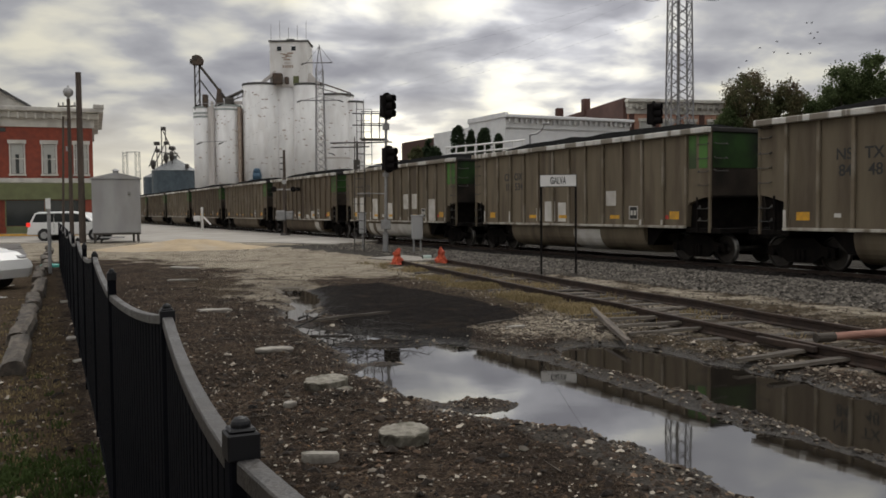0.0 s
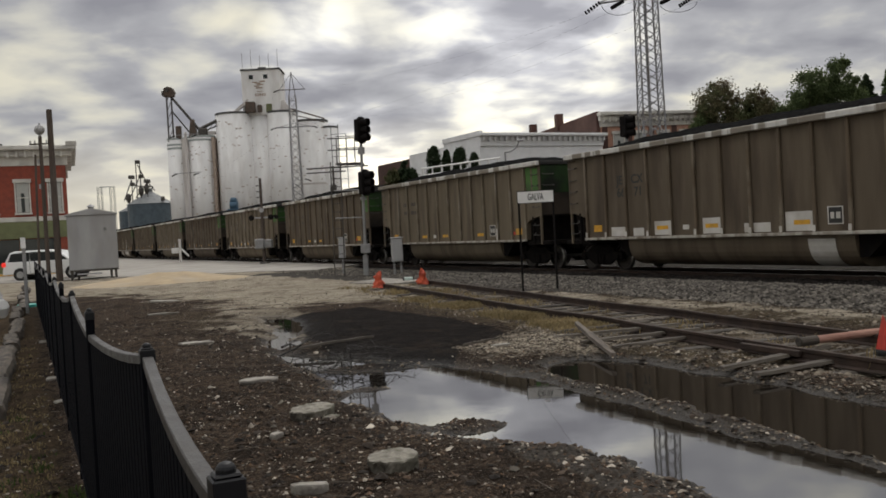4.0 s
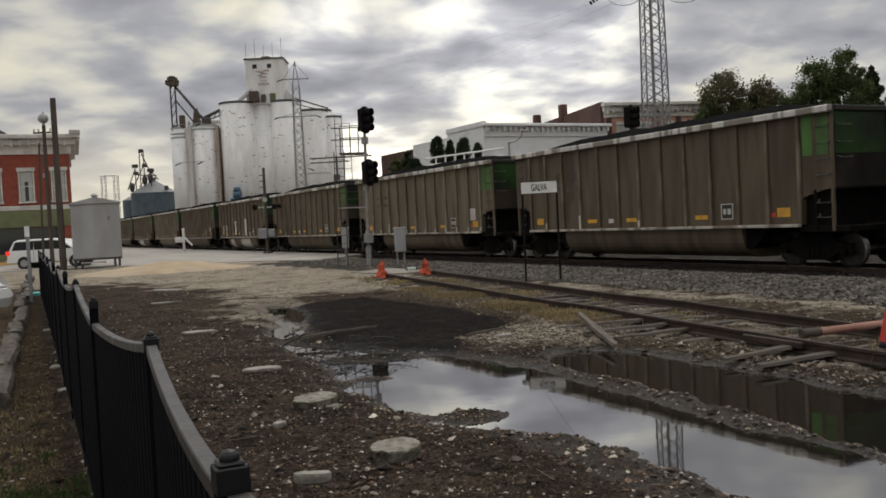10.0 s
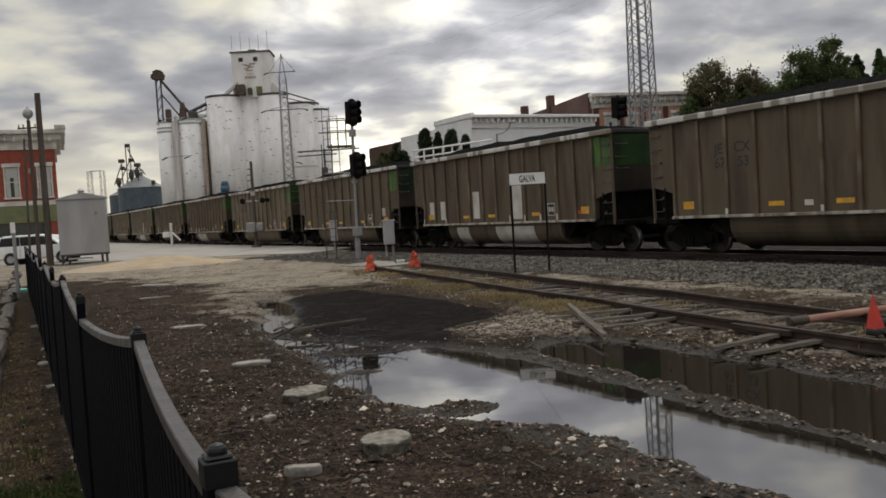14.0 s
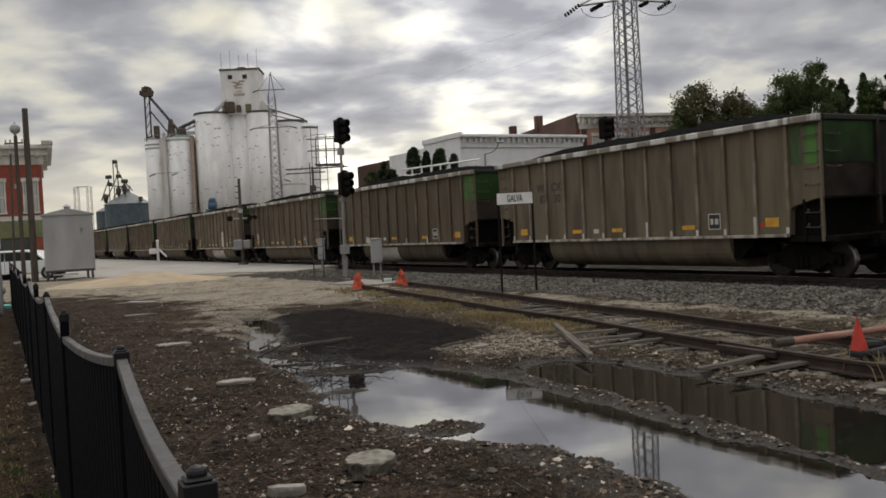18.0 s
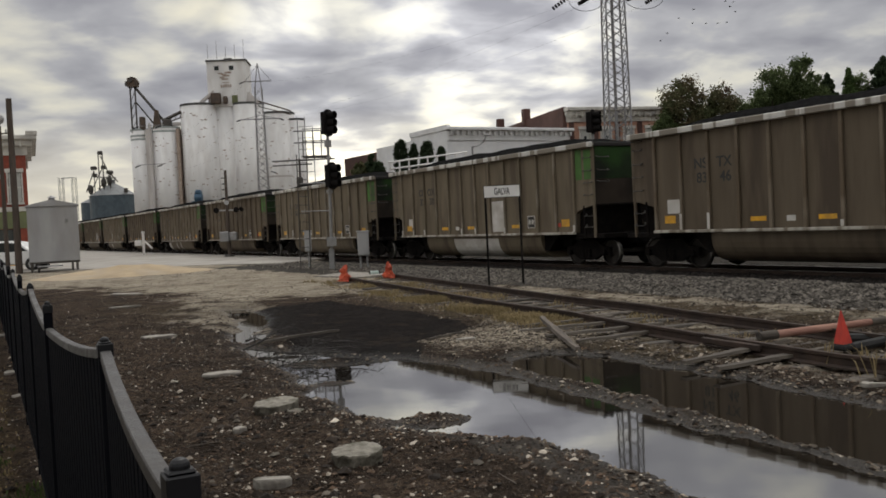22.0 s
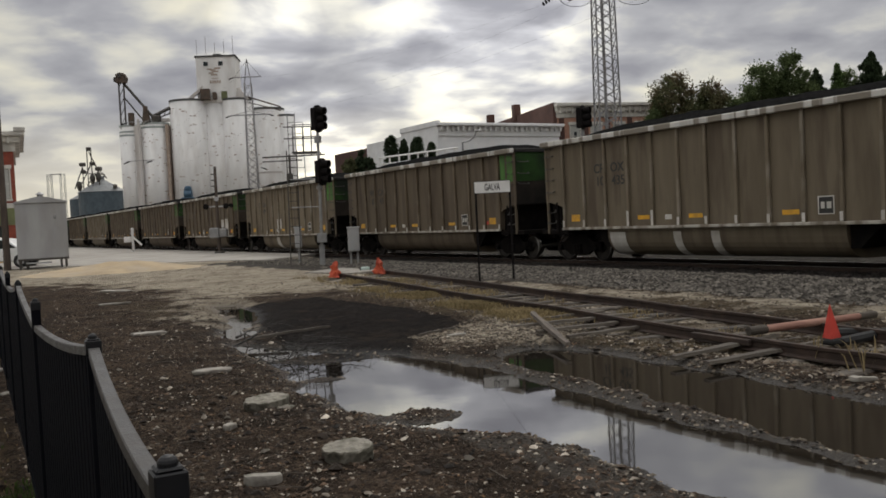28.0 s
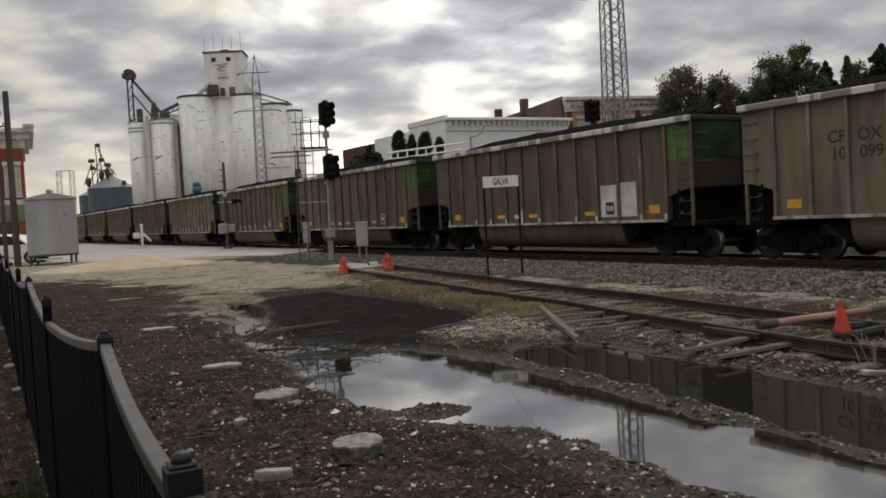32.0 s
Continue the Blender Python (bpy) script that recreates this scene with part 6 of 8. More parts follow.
board("splintered_plank", "grey splintered plank leaning on old ties", (2.36, 13.9, 0.12), (2.35, 11.2, 0.0), 0.11, 0.045, M["greywood"], 1)
for i, (a, b, w) in enumerate((((1.9, 13.3, 0.0), (4.0, 13.9, 0.02), 0.2), ((2.2, 12.6, 0.0), (4.1, 13.2, 0.02), 0.2), ((2.0, 13.9, 0), (3.7, 14.6, 0.0), 0.18), ((2.5, 11.9, 0), (3.9, 12.6, 0), 0.18),
                               ((3.3, 9.9, -0.02), (5.0, 10.9, 0.0), 0.2), ((3.5, 9.4, -0.02), (5.2, 10.2, 0.0), 0.2), ((-1.9, 14.0, 0.0), (-0.9, 14.6, 0.02), 0.1), ((-2.1, 13.6, 0.0), (-1.5, 13.9, 0.05), 0.12), ((0.5, 13.0, 0), (1.1, 13.6, 0), 0.06))):
    board("rotten_timber", "rotten dark timber half buried in the dirt", a, b, w * 0.7, 0.035, M["tie"], i + 3)

# log across the siding
lg = thing("painted_log", "faded pink painted log with charred dark ends across the rails", "log")
A, B = Vector((4.63, 10.80, 0.11)), Vector((6.62, 11.45, 0.135))
D_ = B - A
part("log", tube(bmesh.new(), A + D_ * 0.1, A + D_ * 0.86, 0.052, 0.046, n=12), M["logwood"], lg)
part("log_end", tube(bmesh.new(), A - D_ * 0.03, A + D_ * 0.101, 0.058, 0.06, n=12), M["tie"], lg)
part("log_end", tube(bmesh.new(), A + D_ * 0.859, B, 0.052, 0.048, n=12), M["tie"], lg)

cn = thing("marker_cone", "faded red pyramid marker on a black rubber base", "traffic cone", pose(5.31, 10.12, 0.02, 0, -3, 20) @ Matrix.Diagonal((0.47, 0.47, 0.78, 1)))
part("base", boxed(-0.2, 0.2, -0.2, 0.2, -0.03, 0.07, 0.03), M["tyre"], cn)
bm = bmesh.new()
q = [bm.verts.new(v) for v in ((-0.17, -0.15, 0.05), (0.17, -0.15, 0.05), (0.17, 0.15, 0.05), (-0.17, 0.15, 0.05), (-0.015, 0, 0.58), (0.015, 0, 0.58))]
for f in ((0, 1, 5, 4), (1, 2, 5), (2, 3, 4, 5), (3, 0, 4), (0, 3, 2, 1)):
    bm.faces.new([q[i] for i in f])
part("cone", bm, M["orange"], cn)
o = new("black_hose", finish(tube(tube(bmesh.new(), (5.4, 10.1, 0.02), (6.2, 10.45, 0.05), 0.06, n=8), (6.1, 10.5, 0.04), (5.7, 10.7, 0.04), 0.06, n=8), "black_hose", M["tyre"]))
tagged(o, "coil of black rubber hose between the rails", "hose")


def rag(x, y, seed):
    """A crumpled orange bag pulled over a rail end: a wide foot, a waist and a pointed tuft with a flap."""
    bm = bmesh.new()
    rings = []
    n = 26
    for i in range(15):
        u = i / 14
        r = 0.17 * (1 - u) ** 0.5 * (1 - 0.4 * math.exp(-((u - 0.5) / 0.12) ** 2)) + 0.012
        ring = []
        for k in range(n):
            a = 2 * math.pi * k / n
            q = Vector((math.cos(a) * 1.6, math.sin(a) * 1.6, u * 4 + seed * 3))
            w = r * (1 + 0.75 * noise.noise(q) + 0.35 * noise.noise(q * 2.7))
            flap = 0.12 * max(0.0, math.cos(a - seed * 2)) ** 6 * math.exp(-((u - 0.62) / 0.13) ** 2)
            ring.append(bm.verts.new(((w + flap) * math.cos(a) + 0.07 * u * math.sin(seed * 2.2), (w + flap) * 0.85 * math.sin(a), u * 0.52 + 0.05 * noise.noise(q * 1.7) * (u > 0.1))))
        rings.append(ring)
    for p, q in zip(rings, rings[1:]):
        for k in range(n):
            bm.faces.new((p[k], p[(k + 1) % n], q[(k + 1) % n], q[k]))
    bm.faces.new(rings[0]); bm.faces.new(rings[-1])
    o = new("orange_bag", finish(bm, "orange_bag", M["cloth"]))
    o.matrix_basis = pose(x, y, 0.0, 0, 4, 20 * seed)
    tagged(o, "crumpled orange cloth bag over a rail end", "bag", group="orange bags at the rail ends")


rag(-1.5, 28.0, 1)
rag(-0.05, 28.4, 2.2)
flat_slab("concrete_pad", [(-2.7, 31.2), (-1.0, 29.2), (0.1, 30.0), (-1.5, 33.0)], -0.2, 0.04, M["slab"], "small pale concrete pad round the signal", "pavement")
tb = thing("plastic_tub", "pale mint plastic tub lying on the pad", "tub", pose(-0.55, 30.3, 0.04, 0, 0, 4))
part("tub_body", boxed(-0.15, 0.15, -0.09, 0.09, 0.0, 0.12, 0.02), M["mint"], tb)
for x in (-0.165, 0.165):
    part("tub_end", boxed(x - 0.018, x + 0.018, -0.085, 0.085, 0.0, 0.11, 0.01), M["sigblack"], tb, "dark end of the tub")


# ---- grain elevator ----
def silo(parent, x0, x1, z, y=150.0, seed=0, name="silo", mm="silo", spalls=45):
    r = (x1 - x0) / 2
    cx = (x0 + x1) / 2
    s = part(name, tube(bmesh.new(), (cx, y + r, -0.5), (cx, y + r, z), r, n=40), M[mm], parent)
    s.data.polygons.foreach_set("use_smooth", [len(p.vertices) == 4 for p in s.data.polygons])
    part("silo_rim", tube(bmesh.new(), (cx, y + r, z - 0.1), (cx, y + r, z + 0.25), r * 1.015, n=40), M["rooft"] if z > 20 else M["silo_cap"], s)
    g = np.random.default_rng(seed)
    bm = bmesh.new()
    for _ in range(spalls):
        a = g.uniform(-1.25, 1.25)
        zz = g.uniform(2, z - 1)
        w, h = g.uniform(0.1, 0.6) ** 1.2, g.uniform(0.07, 0.2)
        m = Matrix.Translation((cx, y + r, zz)) @ Matrix.Rotation(a, 4, "Z")
        box(bm, -w / 2, w / 2, -r - 0.01, -r + 0.06, -h / 2, h / 2, m=m)
    o = part("spalling", bm, M["spall"], s, "spalled patches of bare concrete")
    o["kind"] = "stuff"
    return s


def hook(bm, x, y, z, s):
    beam(bm, (x, y, z), (x + s * 0.3, y, z - 0.08), 0.055)
    beam(bm, (x + s * 0.3, y, z - 0.08), (x + s * 0.62, y, z - 0.22), 0.065)


def build_elevator():
    e = thing("grain_elevator", "white weathered concrete grain elevator with headhouse", "grain elevator")
    silo(e, -34.3, -27.7, 23.2, seed=1, spalls=60)
    silo(e, -29.3, -24.1, 23.15, y=151.6, seed=2, spalls=30)
    silo(e, -25.6, -20.2, 23.1, y=150.4, seed=3)
    silo(e, -21.6, -15.4, 21.6, y=152.5, seed=4)
    silo(e, -17.2, -13.6, 20.4, y=153.5, seed=5, spalls=18)
    silo(e, -42.7, -39.0, 19.4, y=151, seed=6, spalls=26)
    silo(e, -39.3, -34.5, 19.6, y=150.6, seed=7, spalls=70)
    for x0, x1, z in ((-42.7, -39.0, 18.3), (-42.7, -39.0, 17.7), (-39.3, -34.5, 18.9)):
        r = (x1 - x0) / 2
        part("cap_band", tube(bmesh.new(), ((x0 + x1) / 2, (151 if x0 < -40 else 150.6) + r, z), ((x0 + x1) / 2, (151 if x0 < -40 else 150.6) + r, z + 0.32), r * 1.012, n=40), M["silo_cap"], e, "grey-green corrugated cap band")
    part("grey_seam", boxed(-39.75, -38.75, 150.7, 154, 0, 19.4), M["silo_seam"], e)
    part("grey_seam", boxed(-34.75, -34.3, 151, 154, 0, 19.4), M["spall"], e)
    for x, w in ((-28.2, 0.9), (-25.0, 0.8), (-20.9, 0.9)):
        part("grey_seam", boxed(x - w / 2, x + w / 2, 152.2, 154, 0, 22.9), M["silo_seam"], e)
    part("band", tube(bmesh.new(), (-18.5, 155.6, 10.6), (-18.5, 155.6, 10.9), 3.16, n=32), M["silo_seam"], e)
    hh = part("headhouse", boxed(-29.2, -22.7, 151.5, 157, 22.8, 30.4, 0.05), M["silo"], e, "white headhouse tower")
    part("headhouse_roof", boxed(-29.35, -22.55, 151.35, 157.1, 30.4, 30.65), M["rooft"], hh)
    part("roof_lump", boxed(-26.4, -25.0, 152, 153, 30.65, 31.0, 0.1), M["rooft"], hh)
    for x in (-27.55, -25.1):
        part("window", boxed(x - 0.36, x + 0.36, 151.42, 151.5, 28.9, 29.6), M["glass"], hh)
    part("doorway", boxed(-25.25, -24.25, 151.42, 151.5, 23.2, 24.6), M["awning"], hh)
    for x0, x1, z0, z1 in ((-27.4, -26.6, 28.3, 28.45), (-26.9, -26.0, 28.1, 28.3), (-26.2, -25.2, 28.35, 28.6), (-26.6, -25.5, 27.85, 28.05), (-27.1, -26.3, 27.6, 27.8), (-26.8, -25.7, 27.3, 27.5), (-26.7, -26.2, 26.75, 26.85), (-26.1, -25.6, 26.75, 26.85), (-27.0, -26.75, 26.0, 26.45), (-26.6, -26.35, 26.0, 26.45), (-26.25, -26.0, 26.0, 26.45), (-25.85, -25.6, 26.0, 26.45), (-25.45, -25.25, 26.0, 26.45)):
        part("emblem_bar", boxed(x0, x1, 151.44, 151.5, z0, z1), M["spall"], hh)
    for i in range(5):
        x = -29 + i * 1.5
        part("aerial", beam(bmesh.new(), (x, 152, 30.6), (x, 152, 33.4 + 0.6 * math.sin(i * 2)), 0.035), M["steel"], hh)
    # conveyor housings on the roof
    bm = prism(bmesh.new(), [(-31.2, 23.2), (-30.4, 23.2), (-28.2, 24.9), (-28.2, 25.5)], 150.8, 151.4)
    part("chute", bm, M["silo_seam"], e)
    part("roof_shed", boxed(-28.6, -27.0, 150.5, 151.4, 23.2, 25.0, 0.1), M["rusty"], e)
    part("roof_shed", boxed(-26.6, -25.9, 150.6, 151.4, 23.2, 24.4, 0.1), M["rusty"], e)
    part("roof_shed", prism(bmesh.new(), [(-22.8, 23.1), (-20.6, 23.1), (-22.2, 25.0), (-22.6, 25.0)], 151, 152), M["silo_seam"], e)
    bm = bmesh.new()
    beam(bm, (-22.0, 151.5, 23.9), (-15.5, 151.5, 21.6), 0.12)
    beam(bm, (-22.0, 151.5, 22.9), (-15.5, 151.5, 21.0), 0.08)
    part("roof_conveyor", bm, M["rusty"], e)
    # caged ladder bay at the end silo
    bm = bmesh.new()
    for x in (-14.4, -13.2, -11.9):
        beam(bm, (x, 150, 2), (x, 150, 20.3 if x < -13 else 18.6), 0.07)
    for i in range(9):
        z = 3.5 + i * 1.9
        beam(bm, (-14.4, 150, z), (-11.9, 150, z), 0.05)
    part("ladder_frame", bm, M["lattice"], e)
    # bucket leg and spouts over the small silos
    bm = bmesh.new()
    for x in (-42.0, -41.2):
        beam(bm, (x, 151.5, 19), (x, 151.5, 27.3), 0.14)
    for i in range(5):
        beam(bm, (-42.0, 151.5, 19.5 + i * 1.6), (-41.2, 151.5, 21.1 + i * 1.6), 0.06)
    part("bucket_leg", bm, M["iron"], e)
    part("leg_head", prism(bmesh.new(), [(-42.3, 26.6), (-40.7, 26.6), (-40.5, 27.4), (-40.9, 28.1), (-41.6, 28.3), (-42.3, 28.0)], 150.9, 152), M["rusty"], e)
    part("head_hood", tube(bmesh.new(), (-41.7, 150.7, 27.7), (-41.7, 152.2, 27.7), 0.35, n=10), M["iron"], e)
    part("leg_motor", boxed(-42.7, -42.0, 151, 152, 26.8, 27.6, 0.1), M["iron"], e)
    bm = bmesh.new()
    beam(bm, (-41.2, 151.5, 26.6), (-36.6, 151.5, 20.6), 0.22)
    beam(bm, (-41.2, 151.5, 24.2), (-38.4, 151.5, 20.4), 0.12)
    beam(bm, (-37.0, 151.5, 20.8), (-33.8, 151.5, 22.2), 0.28)
    beam(bm, (-37.0, 151.5, 20.2), (-33.8, 151.5, 21.3), 0.1)
    for i in range(4):
        beam(bm, (-36.5 + i * 0.8, 151.5, 20.3 + i * 0.3), (-36.1 + i * 0.8, 151.5, 21.3 + i * 0.3), 0.06)
    part("spout", bm, M["iron"], e)
    part("distributor", boxed(-40.7, -39.8, 151, 151.8, 19.4, 21.6, 0.12), M["rusty"], e)
    part("distributor", prism(bmesh.new(), [(-38.5, 19.5), (-37.1, 19.5), (-37.3, 20.9), (-37.6, 22.6), (-38.1, 22.6)], 151, 151.8), M["rusty"], e)
    part("distributor", boxed(-36.9, -35.4, 150.9, 151.8, 19.8, 21.0, 0.15), M["iron"], e)
    part("conveyor_gallery", boxed(-37.2, -34.2, 151.6, 152.6, 20.0, 20.5), M["silo_seam"], e)
    # blue loading machine at the foot
    b = thing("grain_blower", "blue painted blower standing against the silo", "machine")
    part("drum", tube(bmesh.new(), (-31.7, 148.6, 7.6), (-30.5, 148.6, 7.6), 0.7, n=16), M["blue"], b)
    part("hood", boxed(-31.6, -30.6, 148, 149.2, 8.1, 8.85, 0.2), M["blue"], b)
    part("frame", boxed(-32.2, -30.2, 148, 149.3, 0, 7.0, 0.1), M["blue"], b)


def lattice(t, x, y, z0, z1, w0, w1, n, r, mm="lattice"):
    """Four legs and crossed braces on each face."""
    def corner(i, u):
        w = (w0 + (w1 - w0) * u) / 2
        sx, sy = ((-1, -1), (1, -1), (1, 1), (-1, 1))[i]
        return Vector((x + sx * w, y + sy * w, z0 + (z1 - z0) * u))
    for i in range(4):
        part("leg", beam(bmesh.new(), corner(i, 0), corner(i, 1), r), M[mm], t)
    for f in range(4):
        for k in range(n):
            u, v = k / n, (k + 1) / n
            part("brace", beam(bmesh.new(), corner(f, u), corner((f + 1) % 4, v), r * 0.45), M[mm], t)
            part("brace", beam(bmesh.new(), corner((f + 1) % 4, u), corner(f, v), r * 0.45), M[mm], t)


def build_towers():
    t = thing("power_pylon", "galvanised steel lattice power pylon beyond the train", "pylon")
    lattice(t, 12.3, 46, -0.2, 17.5, 1.3, 0.86, 26, 0.05)
    part("conduit", tube(bmesh.new(), (12.3, 46.2, 0), (12.3, 46.2, 16), 0.085, n=8), M["lattice"], t)
    for s in (-1, 1):
        bm = bmesh.new()
        beam(bm, (12.3 + s * 0.45, 46, 13.2), (12.3 + s * 2.5, 46, 13.0), 0.05)
        beam(bm, (12.3 + s * 0.45, 46, 13.9), (12.3 + s * 2.5, 46, 13.0), 0.04)
        part("arm", bm, M["lattice"], t)
        for k in (0, 1):
            bm = bmesh.new()
            a = Vector((12.3 + s * (1.2 + k * 1.2), 46, 13.05))
            b = a + Vector((-0.75 if s < 0 else -0.55, 0.5 * (1 if k else -1), -0.45 if s < 0 else -0.3))
            for j in range(6):
                p = a.lerp(b, j / 6)
                tube(bm, p, p + (b - a) / 14, 0.11, n=10)
            part("insulator", bm, M["sigblack"], t)
    t2 = thing("power_pylon", "slim steel lattice pylon before the silos", "pylon")
    lattice(t2, -13.7, 100, -0.2, 17.6, 1.25, 0.75, 22, 0.05)
    bm = bmesh.new()
    for sx in (-0.35, 0.35):
        beam(bm, (-13.7 + sx, 100, 17.6), (-13.7, 100, 20.3), 0.05)
    for z, w in ((18.3, 1.45), (14.1, 2.0)):
        beam(bm, (-13.7 - w, 100, z), (-13.7 + w, 100, z), 0.06)
        beam(bm, (-13.7, 100, z + 1.8 if z > 15 else z + 0.4), (-13.7 - w, 100, z), 0.025)
        beam(bm, (-13.7, 100, z + 1.8 if z > 15 else z + 0.4), (-13.7 + w, 100, z), 0.025)
    part("arm", bm, M["lattice"], t2)
    for z, xs in ((18.3, (-1.45,)), (14.1, (-2.0, 2.0)), (8.2, (0.9,))):
        for sx in xs:
            bm = bmesh.new()
            hook(bm, -13.7 + sx, 100, z, -1 if sx < 0 else 1)
            part("insulator", bm, M["sigblack"], t2)
    bm = bmesh.new()
    beam(bm, (-12.6, 100, 9.3), (-5.6, 100, 9.35), 0.08)
    beam(bm, (-12.6, 100, 8.8), (-8.2, 100, 8.85), 0.07)
    part("bus_bar", bm, M["iron"], t2)
    p = thing("switch_pole", "thin steel switch pole in front of the silos", "pole")
    part("shaft", tube(bmesh.new(), (-9.6, 100, 0), (-9.6, 100, 9.5), 0.12, n=8), M["iron"], p)
    part("switch_box", boxed(-10.0, -9.3, 99.7, 100.2, 6.0, 7.4, 0.05), M["iron"], p)
    po = thing("line_pole", "grey pole carrying crossarms before the silo", "pole")
    for x, z in ((-25.3, 13.6), (-25.3, 9.4)):
        a = po
        part("crossarm", beam(bmesh.new(), (x - 1.5, 98, z), (x + 1.5, 98, z + 0.05), 0.035), M["steel"], a)
        for s in (-1, 1):
            bm = bmesh.new()
            hook(bm, x + s * 1.2, 98, z - 0.05, -1)
            part("insulator", bm, M["sigblack"], a)
    part("shaft", tube(bmesh.new(), (-25.4, 98.2, 0), (-25.4, 98.2, 13.9), 0.2, 0.15, n=8), M["silo_seam"], po)
    # cables from pylon to pylon and on
    def cable(a, b, sag, r=0.0022):
        a, b = Vector(a), Vector(b)
        bm = bmesh.new()
        pts = [a.lerp(b, i / 16) - Vector((0, 0, sag * 4 * (i / 16) * (1 - i / 16))) for i in range(17)]
        sweep(bm, pts, [(-r, -r), (r, -r), (r, r), (-r, r)])
        tagged(new("power_cable", finish(bm, "power_cable", M["wire"])), "thin dark overhead power cable", "cable", group="overhead cables")
    for s, z, z2 in ((-2.2, 12.8, 18.2), (-1.0, 12.9, 14.0), (2.4, 12.8, 14.0)):
        cable((12.3 + s, 46, z), (-13.7 + s * 0.7, 100, z2), 1.0)
        cable((12.3 + s, 46, z), (34 + s, 2, z + 2), 0.9)
    for k, (s, z) in enumerate(((-1.4, 18.2), (-2.0, 14.0), (2.0, 14.0))):
        cable((-13.7 + s, 100, z), (-40 + s, 160, z - 1), 1.2)
    # loop at the right arm
    bm = bmesh.new()
    for i in range(12):
        a0, a1 = math.pi * i / 12, math.pi * (i + 1) / 12
        for cx, w in ((10.9, 0.9), (14.0, 1.0)):
            tube(bm, (cx - w * math.cos(a0), 46, 12.9 - 0.55 * math.sin(a0)), (cx - w * math.cos(a1), 46, 12.9 - 0.55 * math.sin(a1)), 0.015, n=4, caps=False)
    tagged(new("jumper_cable", finish(bm, "jumper_cable", M["wire"])), "slack jumper cable below the pylon arm", "cable")


def build_far_plant():
    b = thing("grain_bin", "blue corrugated grain bin with galvanised cone roof", "grain bin")
    part("shell", tube(bmesh.new(), (-68, 225, 0), (-68, 225, 12.0), 5.6, n=32), M["bluebin"], b)
    part("roof", tube(bmesh.new(), (-68, 225, 12.0), (-68, 225, 15.2), 5.8, 0.5, n=32), M["binroof"], b)
    part("roof_hatch", boxed(-64.2, -63.4, 221, 222, 12.5, 13.6, 0.1), M["iron"], b)
    part("cap", tube(bmesh.new(), (-68, 225, 15.2), (-68, 225, 16.0), 0.7, n=12), M["binroof"], b)
    b2 = thing("grain_bin", "low blue-grey corrugated grain bin", "grain bin")
    part("shell", tube(bmesh.new(), (-73.0, 230, 0), (-73.0, 230, 10.6), 4.5, n=28), M["bluebin"], b2)
    part("roof", tube(bmesh.new(), (-73.0, 230, 10.6), (-73.0, 230, 12.8), 4.6, 0.4, n=28), M["binroof"], b2)
    d = thing("grain_dryer_leg", "dark cluster of elevator legs and spouts", "grain machinery")
    bm = bmesh.new()
    for x in (-70.2, -69.2):
        beam(bm, (x, 222, 8), (x, 222, 22.3), 0.13)
    for x in (-71.4, -67.6):
        beam(bm, (x, 222, 8), (x, 222, 18.2), 0.12)
    part("legs", bm, M["iron"], d)
    for x, z, w in ((-69.7, 22.5, 0.55), (-71.4, 18.8, 0.7), (-69.0, 18.9, 0.6), (-67.6, 17.6, 0.75), (-71.2, 17.0, 0.5)):
        part("leg_head", boxed(x - w, x + w, 221.5, 222.5, z - 0.45, z + 0.45, 0.15), M["iron"], d)
    for a, b_ in (((-69.7, 21.8), (-67.2, 16.0)), ((-71.4, 18.2), (-73.5, 13.0)), ((-69.5, 18.5), (-72.6, 12.6)), ((-67.6, 17.2), (-70.6, 13.6)), ((-67.4, 17.2), (-65.8, 15.2)), ((-70, 16.5), (-66.2, 16.2))):
        part("spout", beam(bmesh.new(), (a[0], 222, a[1]), (b_[0], 222, b_[1]), 0.13), M["iron"], d)
    for x, z, s in ((-69.2, 15.0, 0.7), (-72.4, 13.4, 0.7), (-67.8, 15.4, 0.65)):
        part("hopper", lathe(bmesh.new(), [(0.3, -1.0), (s, 0), (s * 0.9, 0.8), (0.3, 1.3)], 12, (x, 222, z)), M["iron"], d)
    f = thing("steel_frame", "thin steel frame tower in the distance", "frame tower")
    for x in (-64.4, -61.9):
        lattice(f, x, 180, 0, 14.0, 0.9, 0.8, 8, 0.04, "steel")
    part("crossbeam", beam(bmesh.new(), (-64.4, 180, 13.9), (-61.9, 180, 13.9), 0.08), M["steel"], f)


build_elevator()
build_towers()
build_far_plant()


